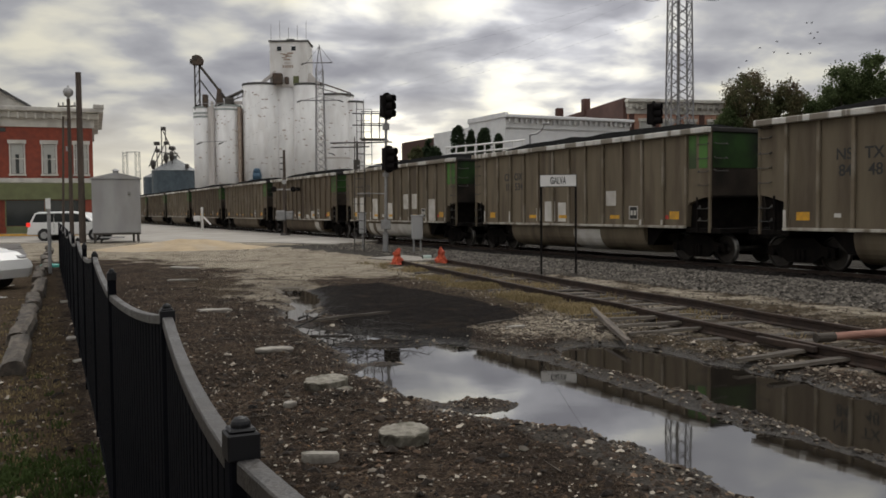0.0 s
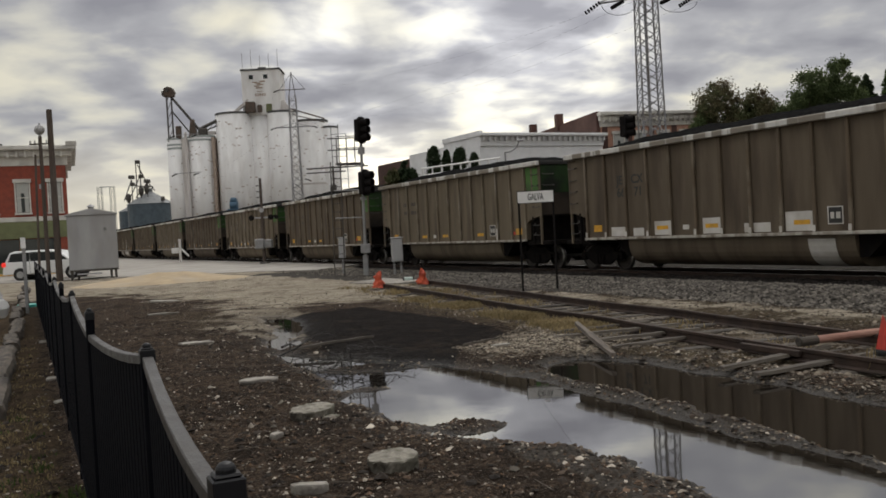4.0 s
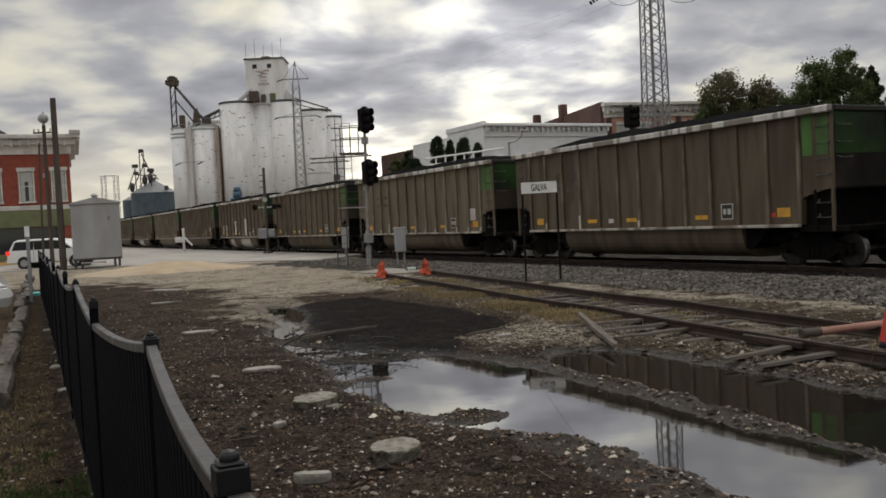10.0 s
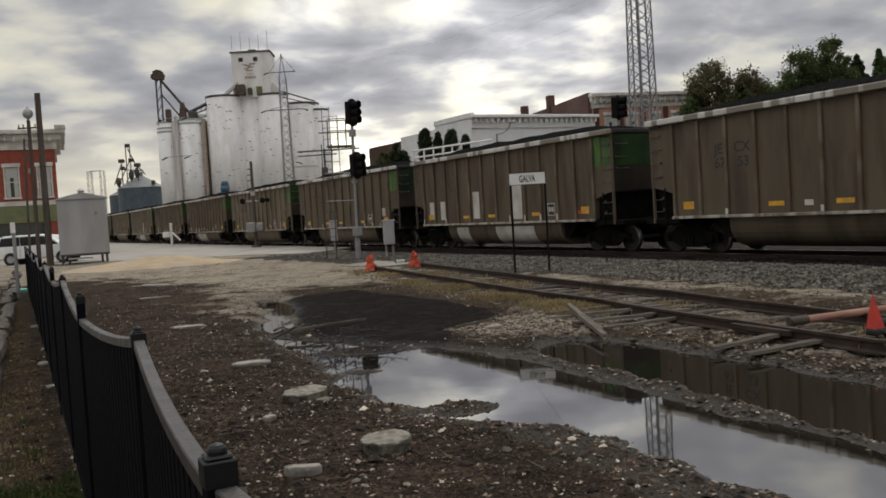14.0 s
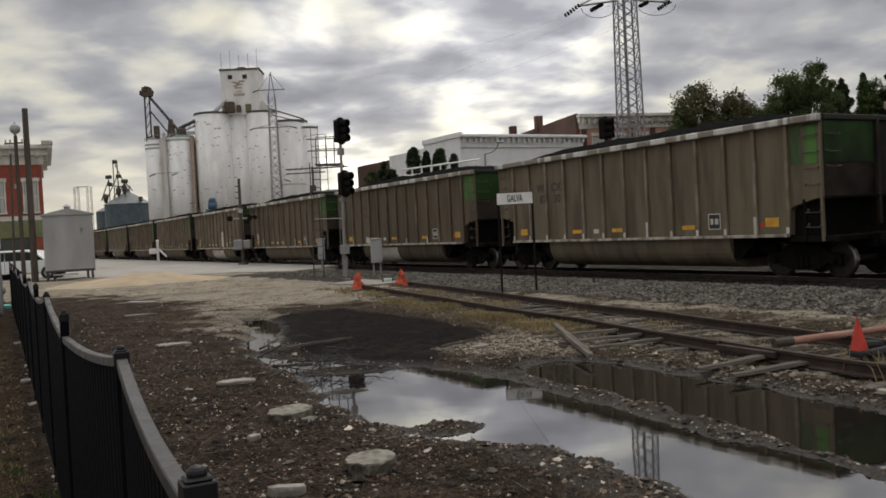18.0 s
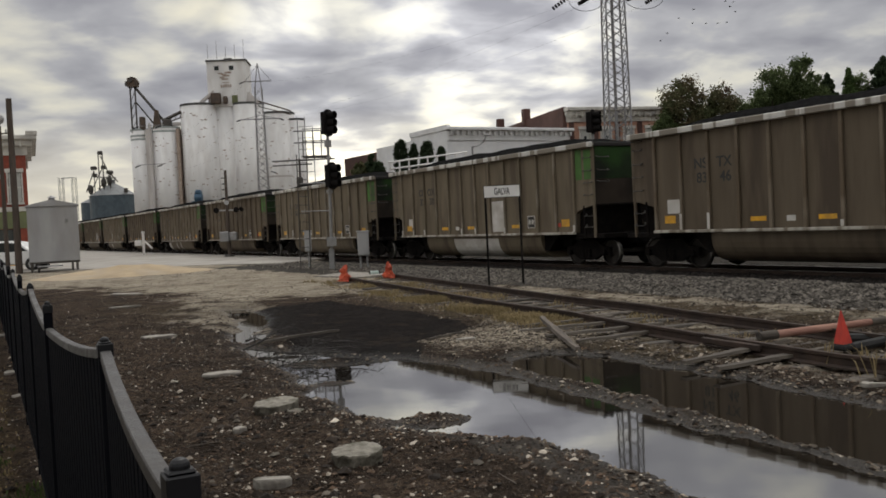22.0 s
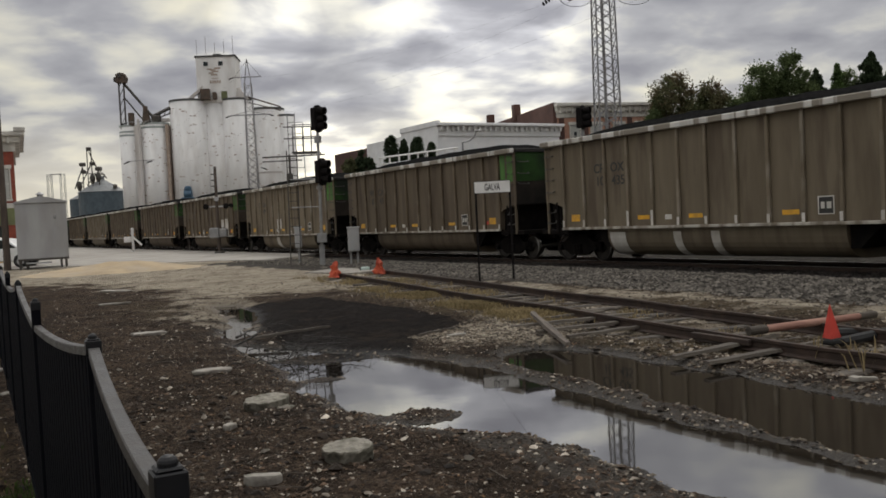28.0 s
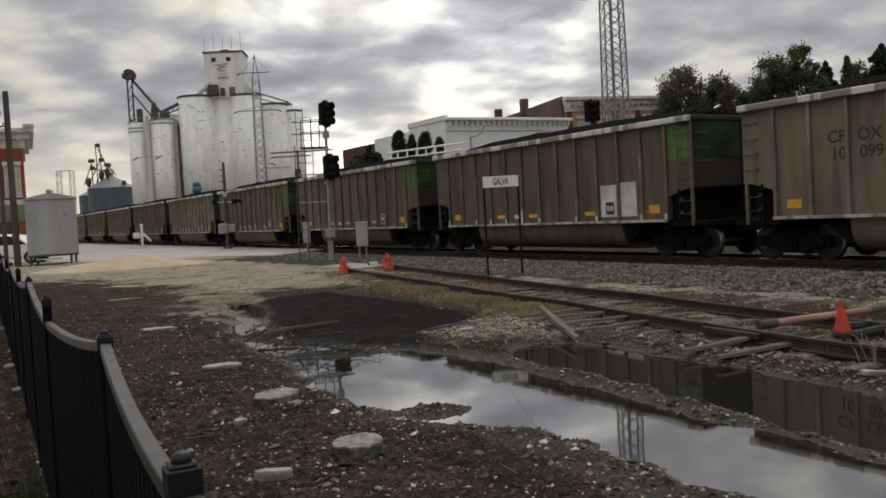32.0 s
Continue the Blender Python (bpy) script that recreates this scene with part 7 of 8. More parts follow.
# ---- town buildings ----
def window(parent, x0, x1, z0, z1, y, frame_m="trim", blind=0.55, hood=True):
    """A sash window set in a wall that faces -y."""
    w = part("window", boxed(x0, x1, y - 0.02, y + 0.06, z0, z1), M["glass"], parent)
    f = 0.11
    for n, q in (("jamb", (x0 - f, x0, z0 - f, z1 + f)), ("jamb", (x1, x1 + f, z0 - f, z1 + f)), ("sill", (x0 - f * 1.6, x1 + f * 1.6, z0 - f * 1.4, z0)), ("lintel", (x0 - f * 1.8, x1 + f * 1.8, z1, z1 + f * (2.6 if hood else 1.2)))):
        part(n, boxed(q[0], q[1], y - (0.16 if n in ("sill", "lintel") else 0.08), y + 0.05, q[2], q[3], 0.012), M[frame_m], w)
    part("meeting_rail", boxed(x0, x1, y - 0.05, y, (z0 + z1) / 2 - 0.03, (z0 + z1) / 2 + 0.03), M[frame_m], w)
    part("blind", boxed(x0 + 0.05, x1 - 0.05, y - 0.028, y - 0.021, z0 + (z1 - z0) * (1.2 - blind), z1 - 0.03), M["blind"], w)
    for a, b in ((x0 + 0.03, x0 + (x1 - x0) * 0.36), (x1 - (x1 - x0) * 0.36, x1 - 0.03)):
        part("curtain", boxed(a, b, y - 0.04, y - 0.031, z0 + 0.03, z1 - 0.03), M["blind"], w, "pale net curtain")
    return w


def build_red_brick():
    b = thing("brick_shop", "two-storey red brick shop with grey bracketed cornice", "building", pose(-27.6, 70, 0, 0, 0, 21.5) @ pose(27.6, 0, 0))
    part("wall", boxed(-48, -27.6, 0, 14, 0, 8.9), M["brick"], b)
    part("parapet_roof", boxed(-48, -27.5, 0.2, 14, 8.9, 9.3), M["rooft"], b)
    part("frieze", boxed(-48.1, -27.45, -0.12, 14.1, 8.35, 9.05, 0.02), M["trim"], b)
    c = part("cornice", boxed(-48.4, -26.75, -0.85, 14.4, 9.5, 9.85, 0.06), M["trim"], b)
    part("cornice_step", boxed(-48.2, -27.1, -0.45, 14.2, 9.05, 9.5, 0.05), M["trim"], b)
    part("corner_block", boxed(-27.5, -26.7, -0.9, -0.1, 9.8, 10.15, 0.05), M["trim"], b)
    for i in range(19):
        x = -27.9 - i * 0.62
        part("bracket", boxed(x - 0.09, x + 0.09, -0.62, -0.1, 8.95, 9.5, 0.03), M["trim"], c)
    part("pediment", prism(bmesh.new(), [(-38.4, 9.85), (-32.0, 9.85), (-32.3, 10.05), (-35.0, 11.6), (-38.0, 10.1)], -0.3, 0.2), M["trim"], b)
    part("pediment_roof", prism(bmesh.new(), [(-38.6, 9.9), (-35.0, 11.8), (-31.9, 9.95), (-32.0, 9.8), (-35.0, 11.58), (-38.5, 9.75)], -0.5, 0.3), M["rooft"], b)
    for x in (-33.0, -30.75, -28.45, -35.5, -37.8):
        window(b, x - 0.45, x + 0.45, 4.75, 7.05, 0)
    part("attic_window", boxed(-36.2, -33.75, -0.06, 0.05, 7.95, 8.25), M["glass"], b)
    part("storey_band", boxed(-48.1, -27.5, -0.14, 14.1, 4.05, 4.42, 0.03), M["trim"], b)
    part("fascia", boxed(-48.1, -27.52, -0.22, 14.1, 2.75, 4.03, 0.02), M["awning"], b, "olive painted shop fascia")
    for x in (-34.6, -40.0, -27.9):
        part("pier", boxed(x - 0.33, x + 0.33, -0.16, 0.05, 0, 2.75), M["brick"], b)
    for i, (x0, x1) in enumerate(((-33.9, -31.2), (-31.1, -28.4), (-39.5, -35.1))):
        s = part("shop_window", boxed(x0, x1, -0.04, 0.03, 0.75, 2.7), M["glass"], b)
        part("mullion", boxed(x0 - 0.05, x0 + 0.03, -0.1, -0.03, 0.7, 2.75), M["awning"], s)
        part("stall_riser", boxed(x0, x1, -0.08, 0.02, 0.1, 0.72), M["awning"], s)
    flat_slab("pavement", [(-60, 66), (-27, 66), (-27, 70), (-60, 70)], -0.2, 0.16, M["concrete"], "raised concrete sidewalk before the shop", "pavement")
    o = new("kerb", finish(boxed(-60, -27, 65.8, 66.0, -0.1, 0.17, 0.02), "kerb", M["yellow"]))
    tagged(o, "yellow painted street kerb", "kerb", kind="structure")


def build_white_block():
    rot = Matrix.Translation((5.4, 76, 0)) @ Matrix.Rotation(TH, 4, "Z")   # local x along the front, y along the track
    b = thing("white_block", "two-storey whitewashed brick block with bracketed cornice", "building")
    b.matrix_basis = rot
    part("wall", boxed(0, 13.2, 0, 6.6, 0, 9.55), M["whitewash"], b)
    part("side_wall", boxed(0.02, 13, 6.6, 14, 0, 9.25), M["whitewash"], b)
    part("side_wall", boxed(0.04, 13, 14, 22, 0, 8.9), M["brickdull"], b, "ivy-grown brown brick rear wall")
    part("coping", boxed(-0.08, 0.3, -0.1, 6.7, 9.55, 10.0, 0.02), M["whitewash"], b)
    part("frieze", boxed(0.0, 13.25, -0.12, 0.0, 8.65, 9.55, 0.02), M["whitewash"], b)
    c = part("cornice", boxed(-0.15, 13.45, -0.6, 0.1, 9.5, 9.78, 0.05), M["whitewash"], b)
    for i in range(24):
        x = 0.25 + i * 0.56
        part("bracket", boxed(x - 0.08, x + 0.08, -0.42, -0.12, 9.1, 9.5, 0.02), M["whitewash"], c)
    for i in range(5):
        x = 1.5 + i * 2.5
        window(b, x - 0.5, x + 0.5, 4.2, 6.7, 0.0, "whitewash", 0.4)
    part("ground_floor_front", boxed(0.2, 13, -0.1, 0.0, 0.3, 3.3), M["glass"], b)


def build_brown_block():
    rot = Matrix.Translation((15.65, 82.0, -0.37)) @ Matrix.Rotation(TH * 0.5, 4, "Z")
    b = thing("brown_block", "brown brick block with pale cornice and chimneys", "building")
    b.matrix_basis = rot
    part("wall", boxed(1.6, 12.5, 0, 16, 0, 11.6), M["brickpale"], b)
    part("party_wall", prism(bmesh.new(), [(0, 0), (18, 0), (18, 12.0), (0, 12.25)], 1.2, 1.58, "x"), M["brickdull"], b)
    for y, z in ((9.0, 12.2), (16.6, 12.1)):
        part("chimney", boxed(1.0, 1.7, y, y + 0.8, z - 0.6, z + 1.1, 0.03), M["brickdull"], b)
    c = part("cornice", boxed(1.3, 12.9, -0.75, 0.1, 11.8, 12.15, 0.06), M["trim"], b)
    part("cornice_step", boxed(1.4, 12.8, -0.4, 0.05, 11.35, 11.8, 0.05), M["trim"], b)
    part("frieze", boxed(1.5, 12.6, -0.12, 0.0, 10.8, 11.35, 0.02), M["trim"], b)
    for i in range(18):
        x = 1.8 + i * 0.6
        part("bracket", boxed(x - 0.08, x + 0.08, -0.5, -0.1, 11.2, 11.8, 0.02), M["trim"], c)
    for x in (3.4, 5.6, 8.0, 10.4):
        window(b, x - 0.5, x + 0.5, 8.0, 10.1, 0.0, "trim", 0.5)
    for x in (2.0, 4.5, 6.8, 9.2):
        part("pilaster", boxed(x - 0.25, x + 0.25, -0.1, 0.0, 0, 10.8), M["brickdull"], b)


build_red_brick()
build_white_block()
build_brown_block()

rk = thing("roof_railing", "pale steel railing on a raised loading dock", "railing")
for i in range(9):
    x = 0.3 + i * 0.62
    part("baluster", beam(bmesh.new(), (x, 58, 0), (x, 58, 5.75 + i * 0.055), 0.055), M["signwhite"], rk)
for z in (5.3, 5.75):
    part("handrail", beam(bmesh.new(), (0.2, 58, z), (5.4, 58, z + 0.45), 0.06), M["signwhite"], rk)
part("dock", boxed(0, 5.6, 58.2, 60, 0, 4.9), M["iron"], rk)
sl = thing("street_lamp", "curved-arm steel street lamp", "street lamp", pose(5.95, 60, 0))
part("pole", tube(bmesh.new(), (0, 0, 0), (0, 0, 6.7), 0.09, 0.06, n=10), M["steel"], sl)
bm = bmesh.new()
pt = [Vector((0.95 * math.sin(a) - 0.0, 0, 6.7 + 0.75 * (1 - math.cos(a)) * 1.0)) for a in [math.pi / 2 * i / 8 for i in range(9)]]
for p, q in zip(pt, pt[1:]):
    tube(bm, p, q, 0.045, n=8)
part("arm", bm, M["steel"], sl)
part("luminaire", boxed(0.85, 1.35, -0.1, 0.1, 7.38, 7.52, 0.04), M["alum"], sl)


# ---- trees ----
def tree(x, y, top, spread, base, leafm, label, seed, conifer=False, n=2600, leaf=0.17):
    g = np.random.default_rng(seed)
    t = thing("tree", label, "tree", pose(x, y, 0))
    bm = tube(bmesh.new(), (0, 0, -0.2), (0.1, 0, top * 0.55), 0.28, 0.14, n=10)
    limbs = []
    for i in range(9 if not conifer else 0):
        a = g.uniform(0, 6.28)
        z0 = top * g.uniform(0.25, 0.55)
        e = Vector((math.cos(a) * spread * g.uniform(0.4, 0.75), math.sin(a) * spread * g.uniform(0.4, 0.75), top * g.uniform(0.6, 0.9)))
        tube(bm, (0.05, 0, z0), e, 0.1, 0.03, n=6)
        limbs.append(e)
    if conifer:
        tube(bm, (0.1, 0, top * 0.55), (0.1, 0, top * 0.97), 0.14, 0.03, n=6)
    part("trunk", bm, M["bark"], t)
    # leaves gathered in uneven clumps
    cl = []
    if conifer == "column":
        for i in range(150):
            u, a = g.uniform(0, 1), g.uniform(0, 6.28)
            r = spread * 0.86 * (1 - u ** 5) ** 0.5 * g.uniform(0.8, 1.0)
            cl.append((Vector((r * math.cos(a), r * math.sin(a), base + (top - base) * u * 0.98)), 0.36 * spread))
    elif conifer:
        for i in range(260):
            u = g.uniform(0, 1) ** 0.8
            a = g.uniform(0, 6.28)
            r = spread * (1 - u) ** 0.65 * g.uniform(0.2, 1.0) * (0.85 + 0.25 * math.sin(u * 38))
            cl.append((Vector((r * math.cos(a), r * math.sin(a), base + (top - base) * u - 0.12 * r)), 0.13 * spread * (1.0 - u) + 0.11))
    else:
        for i in range(140):
            v = Vector(g.normal(size=3)).normalized()
            rr = g.uniform(0.35, 1.0) ** 0.6
            h = (top - base) / 2
            c = Vector((v.x * spread * rr, v.y * spread * rr, base + h + v.z * h * rr))
            if v.z < -0.3:
                c.x *= 0.75; c.y *= 0.75
            cl.append((c, spread * g.uniform(0.10, 0.34)))
    m_ = int(n * 2.3)
    pick = g.integers(len(cl), size=m_)
    C, R = np.array([tuple(c) for c, _ in cl])[pick], np.array([r for _, r in cl])[pick][:, None]
    d = g.normal(size=(m_, 3)) * R * 0.55
    d *= np.minimum(1.0, 1.5 * R / np.maximum(np.linalg.norm(d, axis=1, keepdims=True), 1e-6))
    a, b = g.normal(size=(m_, 3)), g.normal(size=(m_, 3))
    a /= np.linalg.norm(a, axis=1, keepdims=True)
    b -= a * (a * b).sum(1, keepdims=True)
    b /= np.linalg.norm(b, axis=1, keepdims=True)
    sz = leaf * g.uniform(0.6, 1.5, (m_, 1))
    verts = np.stack([C + d + a * sz, C + d + b * sz * 0.6, C + d - a * sz, C + d - b * sz * 0.6], 1).reshape(-1, 3).tolist()
    faces = np.arange(4 * m_).reshape(-1, 4).tolist()
    me = bpy.data.meshes.new("crown")
    me.from_pydata(verts, [], faces)
    me.materials.append(M[leafm])
    o = new("crown", me)
    o.parent = t
    return t


DG, RD, CE = "dense dark green broadleaf tree", "broadleaf tree turning reddish brown in autumn", "dark green conical evergreen"
for i, (x, y, top, sp, base, m, lab, con, n) in enumerate((
        (22.3, 69, 9.5, 1.2, 4, "leaf", DG, False, 2000), (24.1, 70, 12.0, 2.1, 4, "leafred", RD, False, 4000), (25.9, 71.5, 10.6, 1.4, 4, "leaf", DG, False, 2400), (27.3, 70, 11.7, 1.6, 4, "leafred", RD, False, 3000),
        (29.3, 72, 10.9, 1.7, 4, "leaf", DG, False, 2600), (31.5, 70, 13.0, 1.8, 4, "leaf", DG, False, 4200), (33.9, 70, 13.7, 1.9, 4, "leaf", DG, False, 4600), (36.1, 70, 12.1, 1.7, 6, "evergreen", CE, True, 3200),
        (37.9, 70, 12.5, 1.35, 6, "leafpale", "pale green slender tree", True, 2200), (39.3, 71, 12.0, 1.3, 5, "leaf", DG, False, 2400), (40.8, 70, 13.3, 3.0, 6, "evergreen", CE, True, 6500), (43.4, 72, 12.0, 2.0, 4, "leaf", DG, False, 3000))):
    tree(x, y, top, sp, base, m, lab, 30 + i, con, n * 3, 0.085)
for i, (x0, x1, top) in enumerate(((0.62, 1.76, 7.95), (1.80, 2.48, 7.7), (2.60, 3.68, 7.85), (3.84, 4.55, 7.4))):
    tree((x0 + x1) / 2 * 1.076, 71, 1.75 + (top - 1.9) * 1.076, (x1 - x0) * 0.52, 4.0, "evergreen", "clipped columnar evergreen before the white block", 60 + i, "column", 4200, 0.075)


# ---- birds ----
def build_birds():
    g = np.random.default_rng(9)
    out = []
    for i in range(14):
        b = thing("bird", "small dark bird flying in a loose flock", "bird", group="flock of birds")
        part("body", lathe(bmesh.new(), [(0.005, -0.16), (0.04, -0.08), (0.055, 0.0), (0.035, 0.1), (0.01, 0.17)], 8), M["sigblack"], b).rotation_euler = (0, math.pi / 2, 0)
        up = g.uniform(-0.12, 0.16)
        for s in (-1, 1):
            part("wing", prism(bmesh.new(), [(-0.07, 0.0), (0.06, 0.0), (0.03, s * 0.16), (-0.03, s * 0.3)], -0.006, 0.006, "z"), M["sigblack"], b).rotation_euler = (s * up * 3, 0, 0)
        out.append((b, Vector((g.normal() * 3.0, g.normal() * 4, g.normal() * 0.75 - 0.12 * i * 0)), g.uniform(-15, 15)))
    return out


BIRDS = build_birds()
tree(-0.85, 66.6, 7.0, 0.75, 3.0, "evergreen", "dark ivy-like bush beyond the train", 70, False, 3400, 0.1)
tree(-1.9, 66.6, 6.6, 0.7, 3.0, "leafred", "brownish bush beyond the train", 71, False, 3000, 0.1)


# ---- loose stones, chips, leaves and grass ----
def scatter(name, label, cat, places, shape, material, sizes, seed, flat=0.6, sink=0.25):
    """Many small bits of one kind in one mesh; shape is a list of verts and a list of faces."""
    g = np.random.default_rng(seed)
    V, Fc = np.array(shape[0], float), shape[1]
    n = len(places)
    ang = g.uniform(0, 6.283, n)
    sc = sizes[0] + (sizes[1] - sizes[0]) * g.random(n) ** 2.2
    st = g.uniform(0.7, 1.35, (n, 3)) * np.array([1, 1, flat])
    jit = 1 + g.uniform(-0.25, 0.25, (n, len(V), 3))
    P = V[None] * jit * st[:, None, :] * sc[:, None, None]
    tilt = g.uniform(-0.5, 0.5, n)
    z0 = P[..., 2] + P[..., 0] * np.sin(tilt)[:, None]
    c, s = np.cos(ang)[:, None], np.sin(ang)[:, None]
    X, Y = P[..., 0] * c - P[..., 1] * s, P[..., 0] * s + P[..., 1] * c
    P = np.stack([X + places[:, None, 0], Y + places[:, None, 1], z0 + (places[:, 2] + sc * flat * (1 - sink * 2) * 0.5)[:, None]], -1)
    k = len(V)
    faces = [[i * k + j for j in f] for i in range(n) for f in Fc]
    me = bpy.data.meshes.new(name)
    me.from_pydata(P.reshape(-1, 3).tolist(), [], faces)
    me.materials.append(material)
    tagged(new(name, me), label, cat, kind="stuff")


OCTA = ([(1, 0, 0), (0.2, 1, 0.1), (-1, 0.1, 0), (0, -1, 0), (0.1, 0, 0.9), (0, 0.1, -0.8)], [(0, 1, 4), (1, 2, 4), (2, 3, 4), (3, 0, 4), (1, 0, 5), (2, 1, 5), (3, 2, 5), (0, 3, 5)])
STONE = ([(1, -0.3, -0.2), (0.7, 0.8, 0), (-0.4, 1, -0.1), (-1, 0.1, 0.05), (-0.5, -0.9, 0), (0.5, -0.8, 0.3), (0.3, 0.2, 0.9), (-0.4, -0.2, 0.75)],
         [(0, 1, 6), (1, 2, 6), (2, 3, 7), (2, 7, 6), (3, 4, 7), (4, 5, 7), (5, 6, 7), (5, 0, 6), (4, 3, 2, 1, 0, 5)])
FLAKE = ([(-1, -0.3, 0), (0.9, -0.25, 0.1), (1, 0.25, 0.05), (-0.8, 0.3, 0.1), (-0.9, 0, -0.3), (0.9, 0, -0.2)], [(0, 1, 2, 3), (0, 4, 5, 1), (3, 2, 5, 4)])
LEAF = ([(-1, 0, 0), (0, -0.5, 0.15), (1, 0, 0.05), (0, 0.5, 0.25)], [(0, 1, 2, 3)])


def sample(n, fun, box_, seed):
    """Places in a rectangle, kept with the chance that fun gives."""
    g = np.random.default_rng(seed)
    out = []
    tot = 0
    while tot < n:
        x, y = g.uniform(box_[0], box_[1], 4000), g.uniform(box_[2], box_[3], 4000)
        keep = g.random(4000) < fun(x, y)
        out.append(np.stack([x[keep], y[keep]], -1))
        tot += keep.sum()
    p = np.concatenate(out)[:n]
    return np.concatenate([p, ground_z(p[:, 0], p[:, 1])[:, None]], 1)


def dry(x, y):
    return (puddle_depth(x, y) < -0.06).astype(float)


def near(x, y, k=60.0):
    r = np.hypot(x, y)
    return np.clip(k / (r * r + 1), 0, 1)


def yard(x, y):
    fx = -0.3 - 0.45 * (y - 1.25)
    return dry(x, y) * near(x, y) * (inside(x, y, TAR) < 0.05) * (main_n(x, y) < -4.5) * np.clip((siding_x(y) - 0.8 - x) * 2, 0.15, 1) * np.where(x < fx + 0.1, 0.5, 1)


def build_scatter():
    scatter("yard_chips", "dark bark chips and clods strewn over the mud", "bark chips", sample(20000, yard, (-9, 8, 3.5, 24), 1), FLAKE, M["chip"], (0.004, 0.022), 11)
    scatter("clods", "small dark clods of earth", "earth clods", sample(20000, yard, (-9, 8, 3.5, 26), 2), OCTA, M["chip"], (0.004, 0.027), 12)
    scatter("pale_pebbles", "pale pebbles and grit in the mud", "pebbles", sample(15000, yard, (-9, 8, 3.5, 26), 3), OCTA, M["speck"], (0.002, 0.019), 13)
    scatter("fallen_leaves", "brown fallen leaves on the yard", "leaves", sample(6500, yard, (-8, 7, 3.5, 16), 4), LEAF, M["leafy"], (0.005, 0.02), 14, flat=0.8)
    scatter("pale_stones", "pale broken stones strewn over the mud", "stones", sample(700, yard, (-8, 7, 3.5, 20), 43), STONE, M["speck"], (0.012, 0.042), 44, flat=0.7)
    scatter("large_clods", "larger dark clods of earth and bark", "earth clods", sample(2600, yard, (-8, 7, 3.5, 20), 41), STONE, M["clod"], (0.012, 0.05), 42, sink=0.4)

    def apron(x, y):
        return (inside(x, y, [(-14, 30), (-8.2, 26.0), (-4.3, 20.5), (-0.6, 21.5), (0.3, 27), (-3, 42), (-12, 44)]) > 0) * np.clip(fnoise(x, y, 0.9, 6) + 0.5, 0.1, 1)
    scatter("apron_gravel", "pale stones strewn over the sandy apron", "gravel", sample(1500, apron, (-14, 1, 20, 44), 31), OCTA, M["speck"], (0.008, 0.035), 32)
    scatter("apron_clods", "dark clods strewn over the sandy apron", "earth clods", sample(500, apron, (-14, 1, 20, 40), 33), OCTA, M["chip"], (0.006, 0.03), 34)

    def bed(x, y):
        n = main_n(x, y)
        return (np.abs(n + 4.65) < 2.4 - 0.02 * (y - 20)).astype(float) * np.clip(45 / (np.hypot(x, y) + 1) - 0.6, 0.12, 1)
    scatter("ballast", "crushed grey stone ballast beside the main track", "ballast", sample(31000, bed, (-10, 18, 4, 46), 5), STONE, M["ballast"], (0.022, 0.05), 15, flat=0.8)

    # stones by the rails, the train's shade painted in along with coal dust
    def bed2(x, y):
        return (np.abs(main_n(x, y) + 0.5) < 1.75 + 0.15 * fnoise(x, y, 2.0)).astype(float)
    scatter("ballast", "dark ballast under and beside the rails, coal dust and train shade in its colour", "ballast", sample(11000, bed2, (-4, 19, 6, 44), 6), STONE, M["dusted"], (0.025, 0.055), 16, flat=0.8)

    def side(x, y):
        return (np.abs(x - siding_x(y) - 0.5) < 2.6) * dry(x, y) * near(x, y, 120)
    scatter("siding_gravel", "pale gravel and dirt on the old siding", "gravel", sample(9500, side, (-2, 9, 4, 28), 7), OCTA, M["pebble"], (0.008, 0.04), 17)

    def fan(x, y):
        return (inside(x, y, [(0.45, 12.9), (1.25, 13.8), (2.2, 16.2), (3.0, 13.4), (2.7, 11.9), (1.6, 11.9), (0.9, 11.6)]) > -0.15).astype(float)
    scatter("pale_gravel", "fan of pale gravel between tar and siding", "gravel", sample(4200, fan, (0, 4, 11, 17), 8), OCTA, M["pebble"], (0.008, 0.035), 18)
    spit = sample(1700, lambda x, y: (np.abs(puddle_depth(x, y) + 0.08) < 0.1) * near(x, y, 90), (-3, 6, 4, 14), 9)
    scatter("shore_stones", "wet stones along the puddle's edge", "stones", spit, OCTA, M["pebble"], (0.006, 0.03), 19)


def blades(name, label, places, material, height, seed, per=14, spread=0.1):
    g = np.random.default_rng(seed)
    verts, faces = [], []
    for x, y, z in places:
        for _ in range(per):
            a = g.uniform(0, 6.28)
            h = height * g.uniform(0.4, 1.2)
            bx, by = x + g.normal() * spread, y + g.normal() * spread
            lx, ly = math.cos(a) * h * g.uniform(0.2, 0.9), math.sin(a) * h * g.uniform(0.2, 0.9)
            w = 0.004 + 0.004 * g.random()
            i = len(verts)
            sx, sy = -math.sin(a) * w, math.cos(a) * w
            verts += [(bx - sx, by - sy, z - 0.01), (bx + sx, by + sy, z - 0.01), (bx + lx * 0.5 + sx, by + ly * 0.5 + sy, z + h * 0.7), (bx + lx * 0.5 - sx, by + ly * 0.5 - sy, z + h * 0.7), (bx + lx, by + ly, z + h * 0.85)]
            faces += [(i, i + 1, i + 2, i + 3), (i + 3, i + 2, i + 4)]
    me = bpy.data.meshes.new(name)
    me.from_pydata(verts, [], faces)
    me.materials.append(material)
    tagged(new(name, me), label, "grass", kind="stuff")


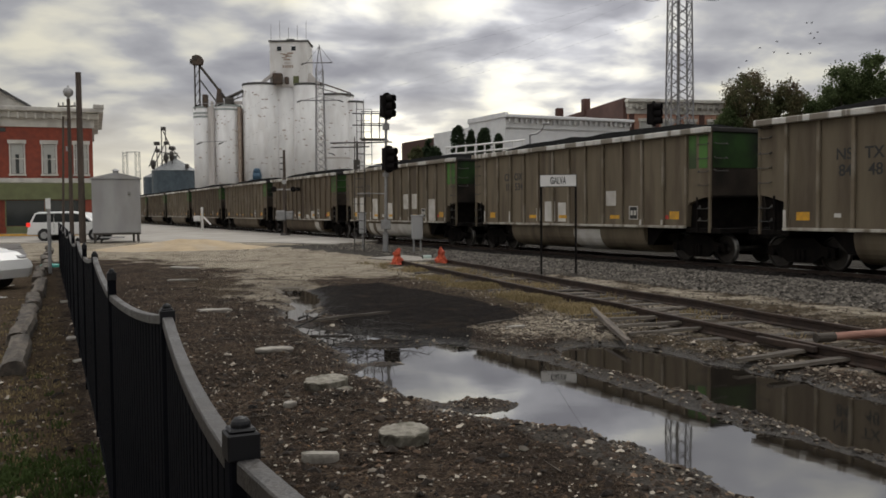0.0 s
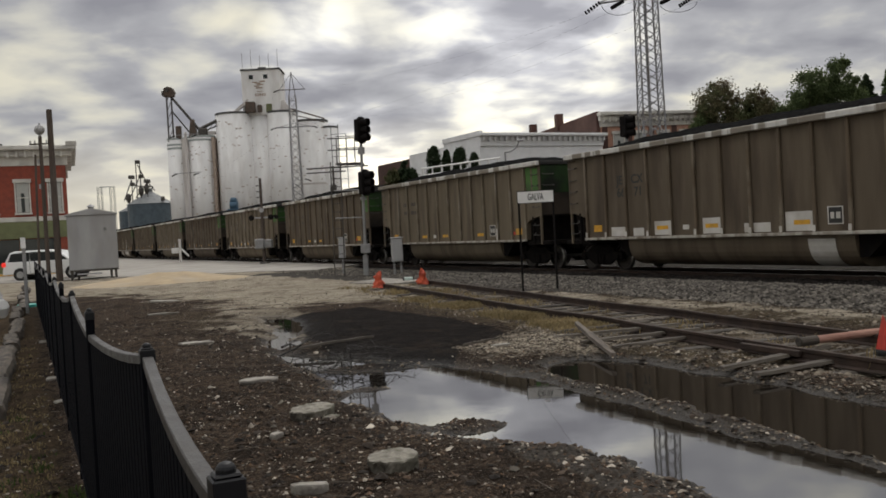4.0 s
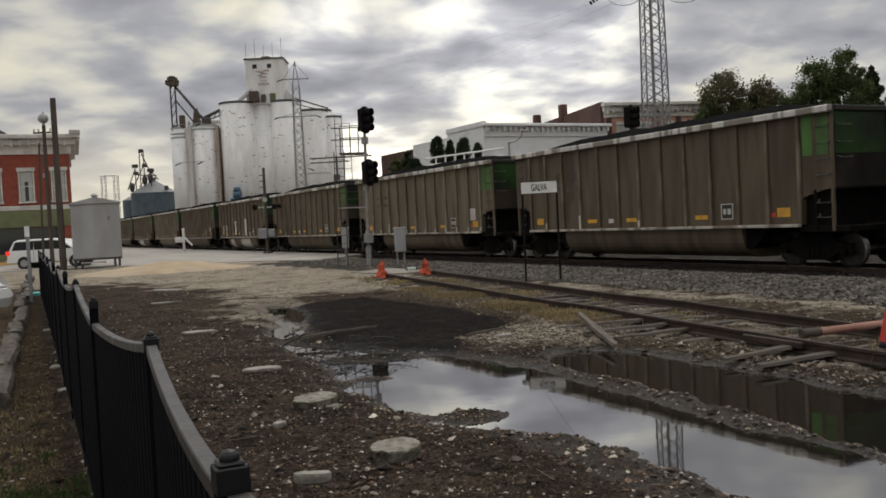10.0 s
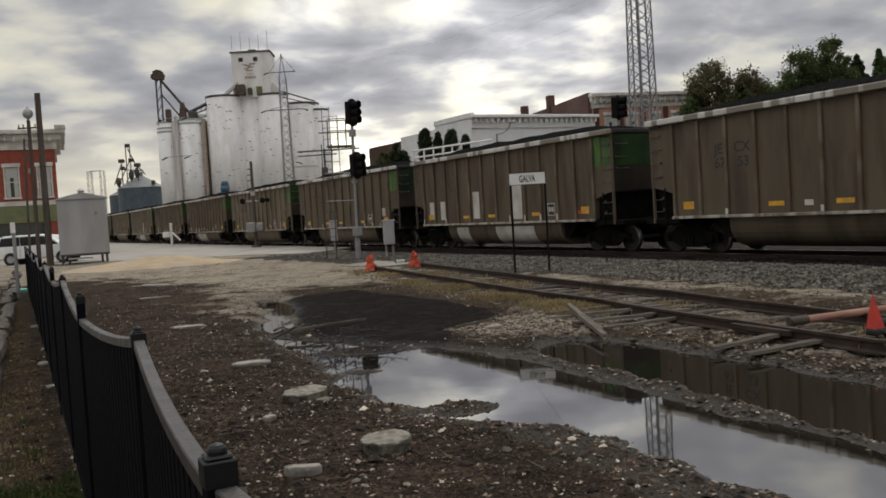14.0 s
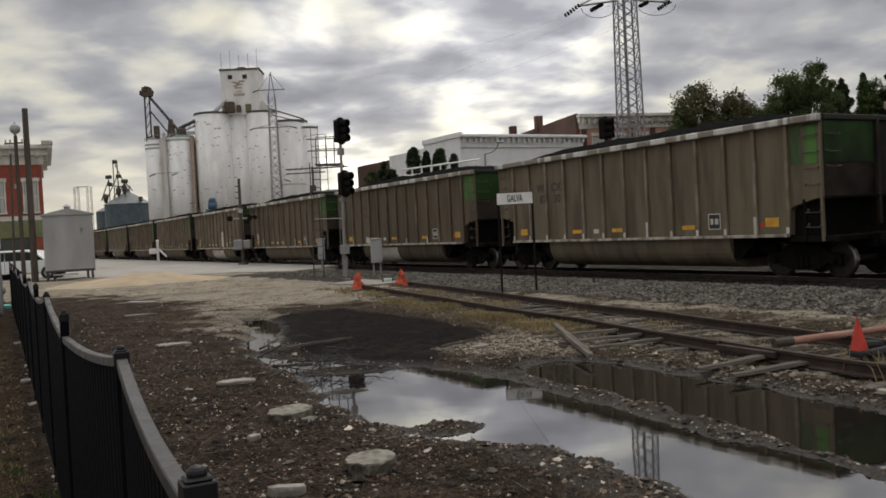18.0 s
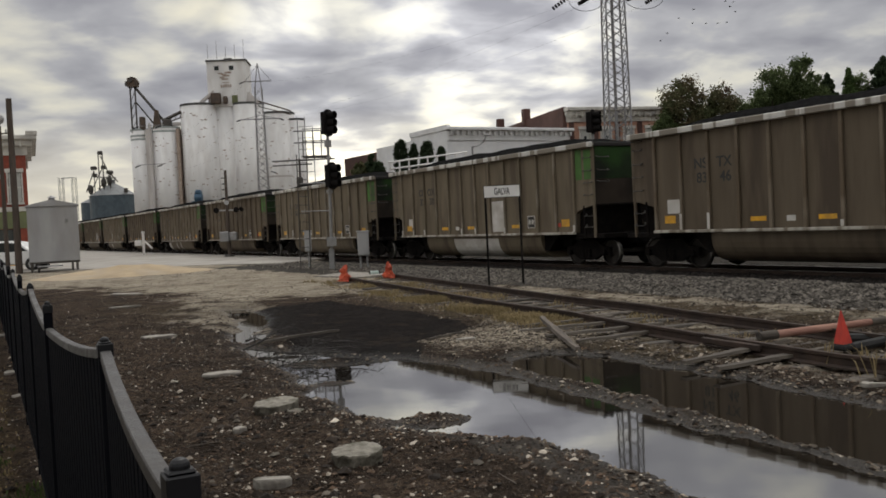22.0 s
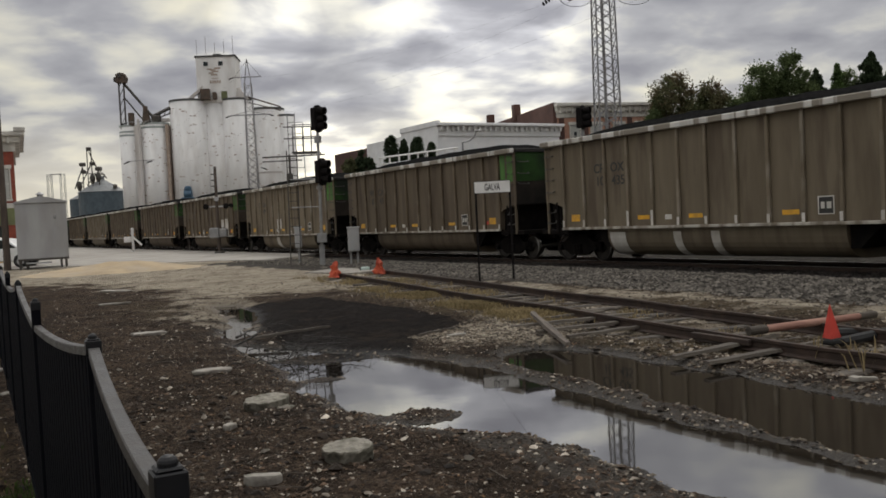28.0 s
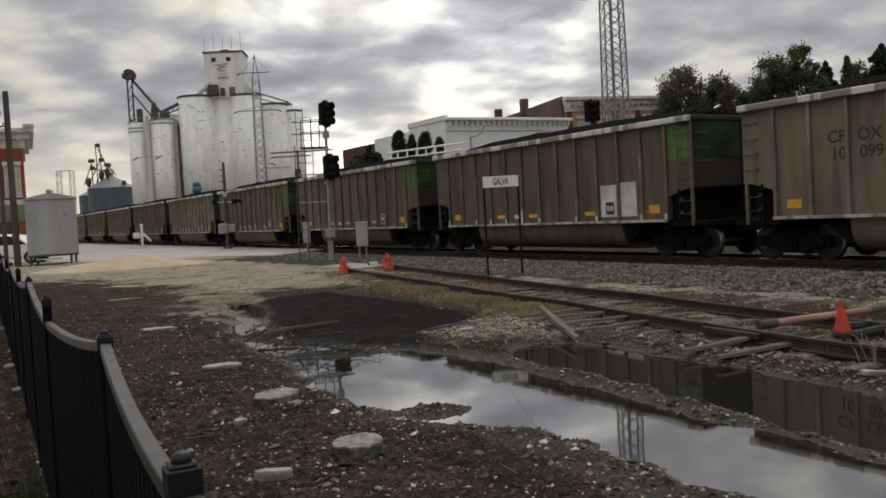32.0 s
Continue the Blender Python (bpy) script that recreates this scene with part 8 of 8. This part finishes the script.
def build_grass():
    def strip(x, y):
        d = x - siding_x(y)
        return (np.clip(1 - np.abs(d + 1.3) / 0.8, 0, 1) * (y > 13) + 0.12 * np.clip(1 - np.abs(d) / 0.7, 0, 1)) * np.clip(fnoise(x, y, 1.9, 3) * 1.5 + 0.05, 0, 1)
    blades("dry_grass", "dry straw-coloured grass along the old siding", sample(1300, strip, (-3, 8, 6, 29), 21), M["drygrass"], 0.11, 22, 12, 0.10)
    blades("dry_grass", "tall dry grass tufts by the near rail", np.array([(5.0, 9.2, -0.03), (5.35, 8.95, -0.03), (4.75, 9.45, -0.03), (5.6, 8.6, -0.03), (4.9, 8.7, -0.04), (5.8, 9.4, -0.03)]), M["drygrass"], 0.30, 23, 7, 0.06)

    def lawn(x, y):
        fx = -0.3 - 0.45 * (y - 1.25)
        return (x < fx - 0.15) * (x > fx - 2.4) * np.clip(fnoise(x, y, 1.0, 8) * 0.5 + 0.22, 0, 1) * np.clip(1.2 - y / 14, 0.05, 1)
    blades("grass", "thin green grass behind the fence", sample(150, lawn, (-9, -0.5, 3.5, 18), 24), M["grass"], 0.035, 25, 14, 0.06)
    blades("dry_grass", "short brown grass and litter behind the fence", sample(900, lambda x, y: (x < -0.45 - 0.45 * (y - 1.25)) * (x > -2.9 - 0.45 * (y - 1.25)) * np.clip(1.3 - y / 14, 0.1, 1), (-9, -0.5, 3.5, 18), 28), M["drygrass"], 0.03, 29, 12, 0.08)
    g = np.random.default_rng(77)
    pts = np.stack([-2.75 + 0.35 * g.normal(size=160), 5.6 + 0.3 * g.normal(size=160), np.zeros(160)], -1)
    blades("grass", "green tuft of grass behind the fence", pts, M["grass"], 0.07, 26, 18, 0.06)
    # twigs
    bm = bmesh.new()
    for _ in range(70):
        x, y = g.uniform(-4, 3.5), g.uniform(4.5, 13)
        if float(puddle_depth(np.array([x]), np.array([y]))[0]) > -0.1:
            continue
        a, l = g.uniform(0, 6.28), g.uniform(0.08, 0.3)
        z = gz(x, y)
        tube(bm, (x, y, z + 0.012), (x + l * math.cos(a), y + l * math.sin(a), z + 0.02), 0.005, 0.003, n=5)
    tagged(new("twigs", finish(bm, "twigs", M["greywood"])), "thin dry twigs scattered on mud", "twigs", kind="stuff")


def crooked(bm, a, d, length, r, g, n=4):
    """A stick that bends a little at each joint; gives its joints."""
    p, out = Vector(a), []
    for i in range(n):
        d = (d + Vector(g.normal(size=3)) * 0.22).normalized()
        q = p + d * length / n
        r1 = r * (1 - 0.8 * (i + 1) / n)
        tube(bm, p, q, r * (1 - 0.8 * i / n), r1, n=5, caps=i in (0, n - 1))
        out.append((q, d, r1))
        p = q
    return out


def build_sticks():
    g = np.random.default_rng(123)

    def stick(x, y, turn, length, r, lift, twigs, label, group=""):
        bm = bmesh.new()
        z = max(gz(x, y), WATER_Z)
        m = Matrix.Rotation(turn, 4, "Z")
        for q, d, r1 in crooked(bm, (0, 0, 0), m.to_3x3() @ Vector((1, 0, lift)), length, r, g):
            for _ in range(twigs):
                crooked(bm, q, (d + Vector(g.normal(size=3)) * 0.8).normalized(), length * g.uniform(0.2, 0.5), max(r1, r * 0.4), g, 3)
        lo = min(v.co.z for v in bm.verts)
        o = new("dead_stick", finish(bm, "dead_stick", M["wetwood"]))
        o.matrix_basis = Matrix.Translation((x, y, z - lo - 0.008))
        tagged(o, label, "stick", group=group)
    stick(-2.3, 13.55, 0.3, 0.85, 0.018, 0.03, 1, "long dark fallen branch by the puddle")
    stick(-2.25, 13.6, 0.7, 0.5, 0.024, 0.03, 2, "dark broken branch end in the mud")
    for i in range(26):
        x, y = -1.2 + g.normal() * 0.3, 12.05 + g.normal() * 0.35
        stick(x, y, g.uniform(-1.0, 1.4), g.uniform(0.25, 0.6), 0.008, 0.12, 2, "thin dark wet brush lying in the puddle's margin", "sticks in the puddle")


build_scatter()
build_grass()
build_sticks()


scale_yard_about_eye()
motions()
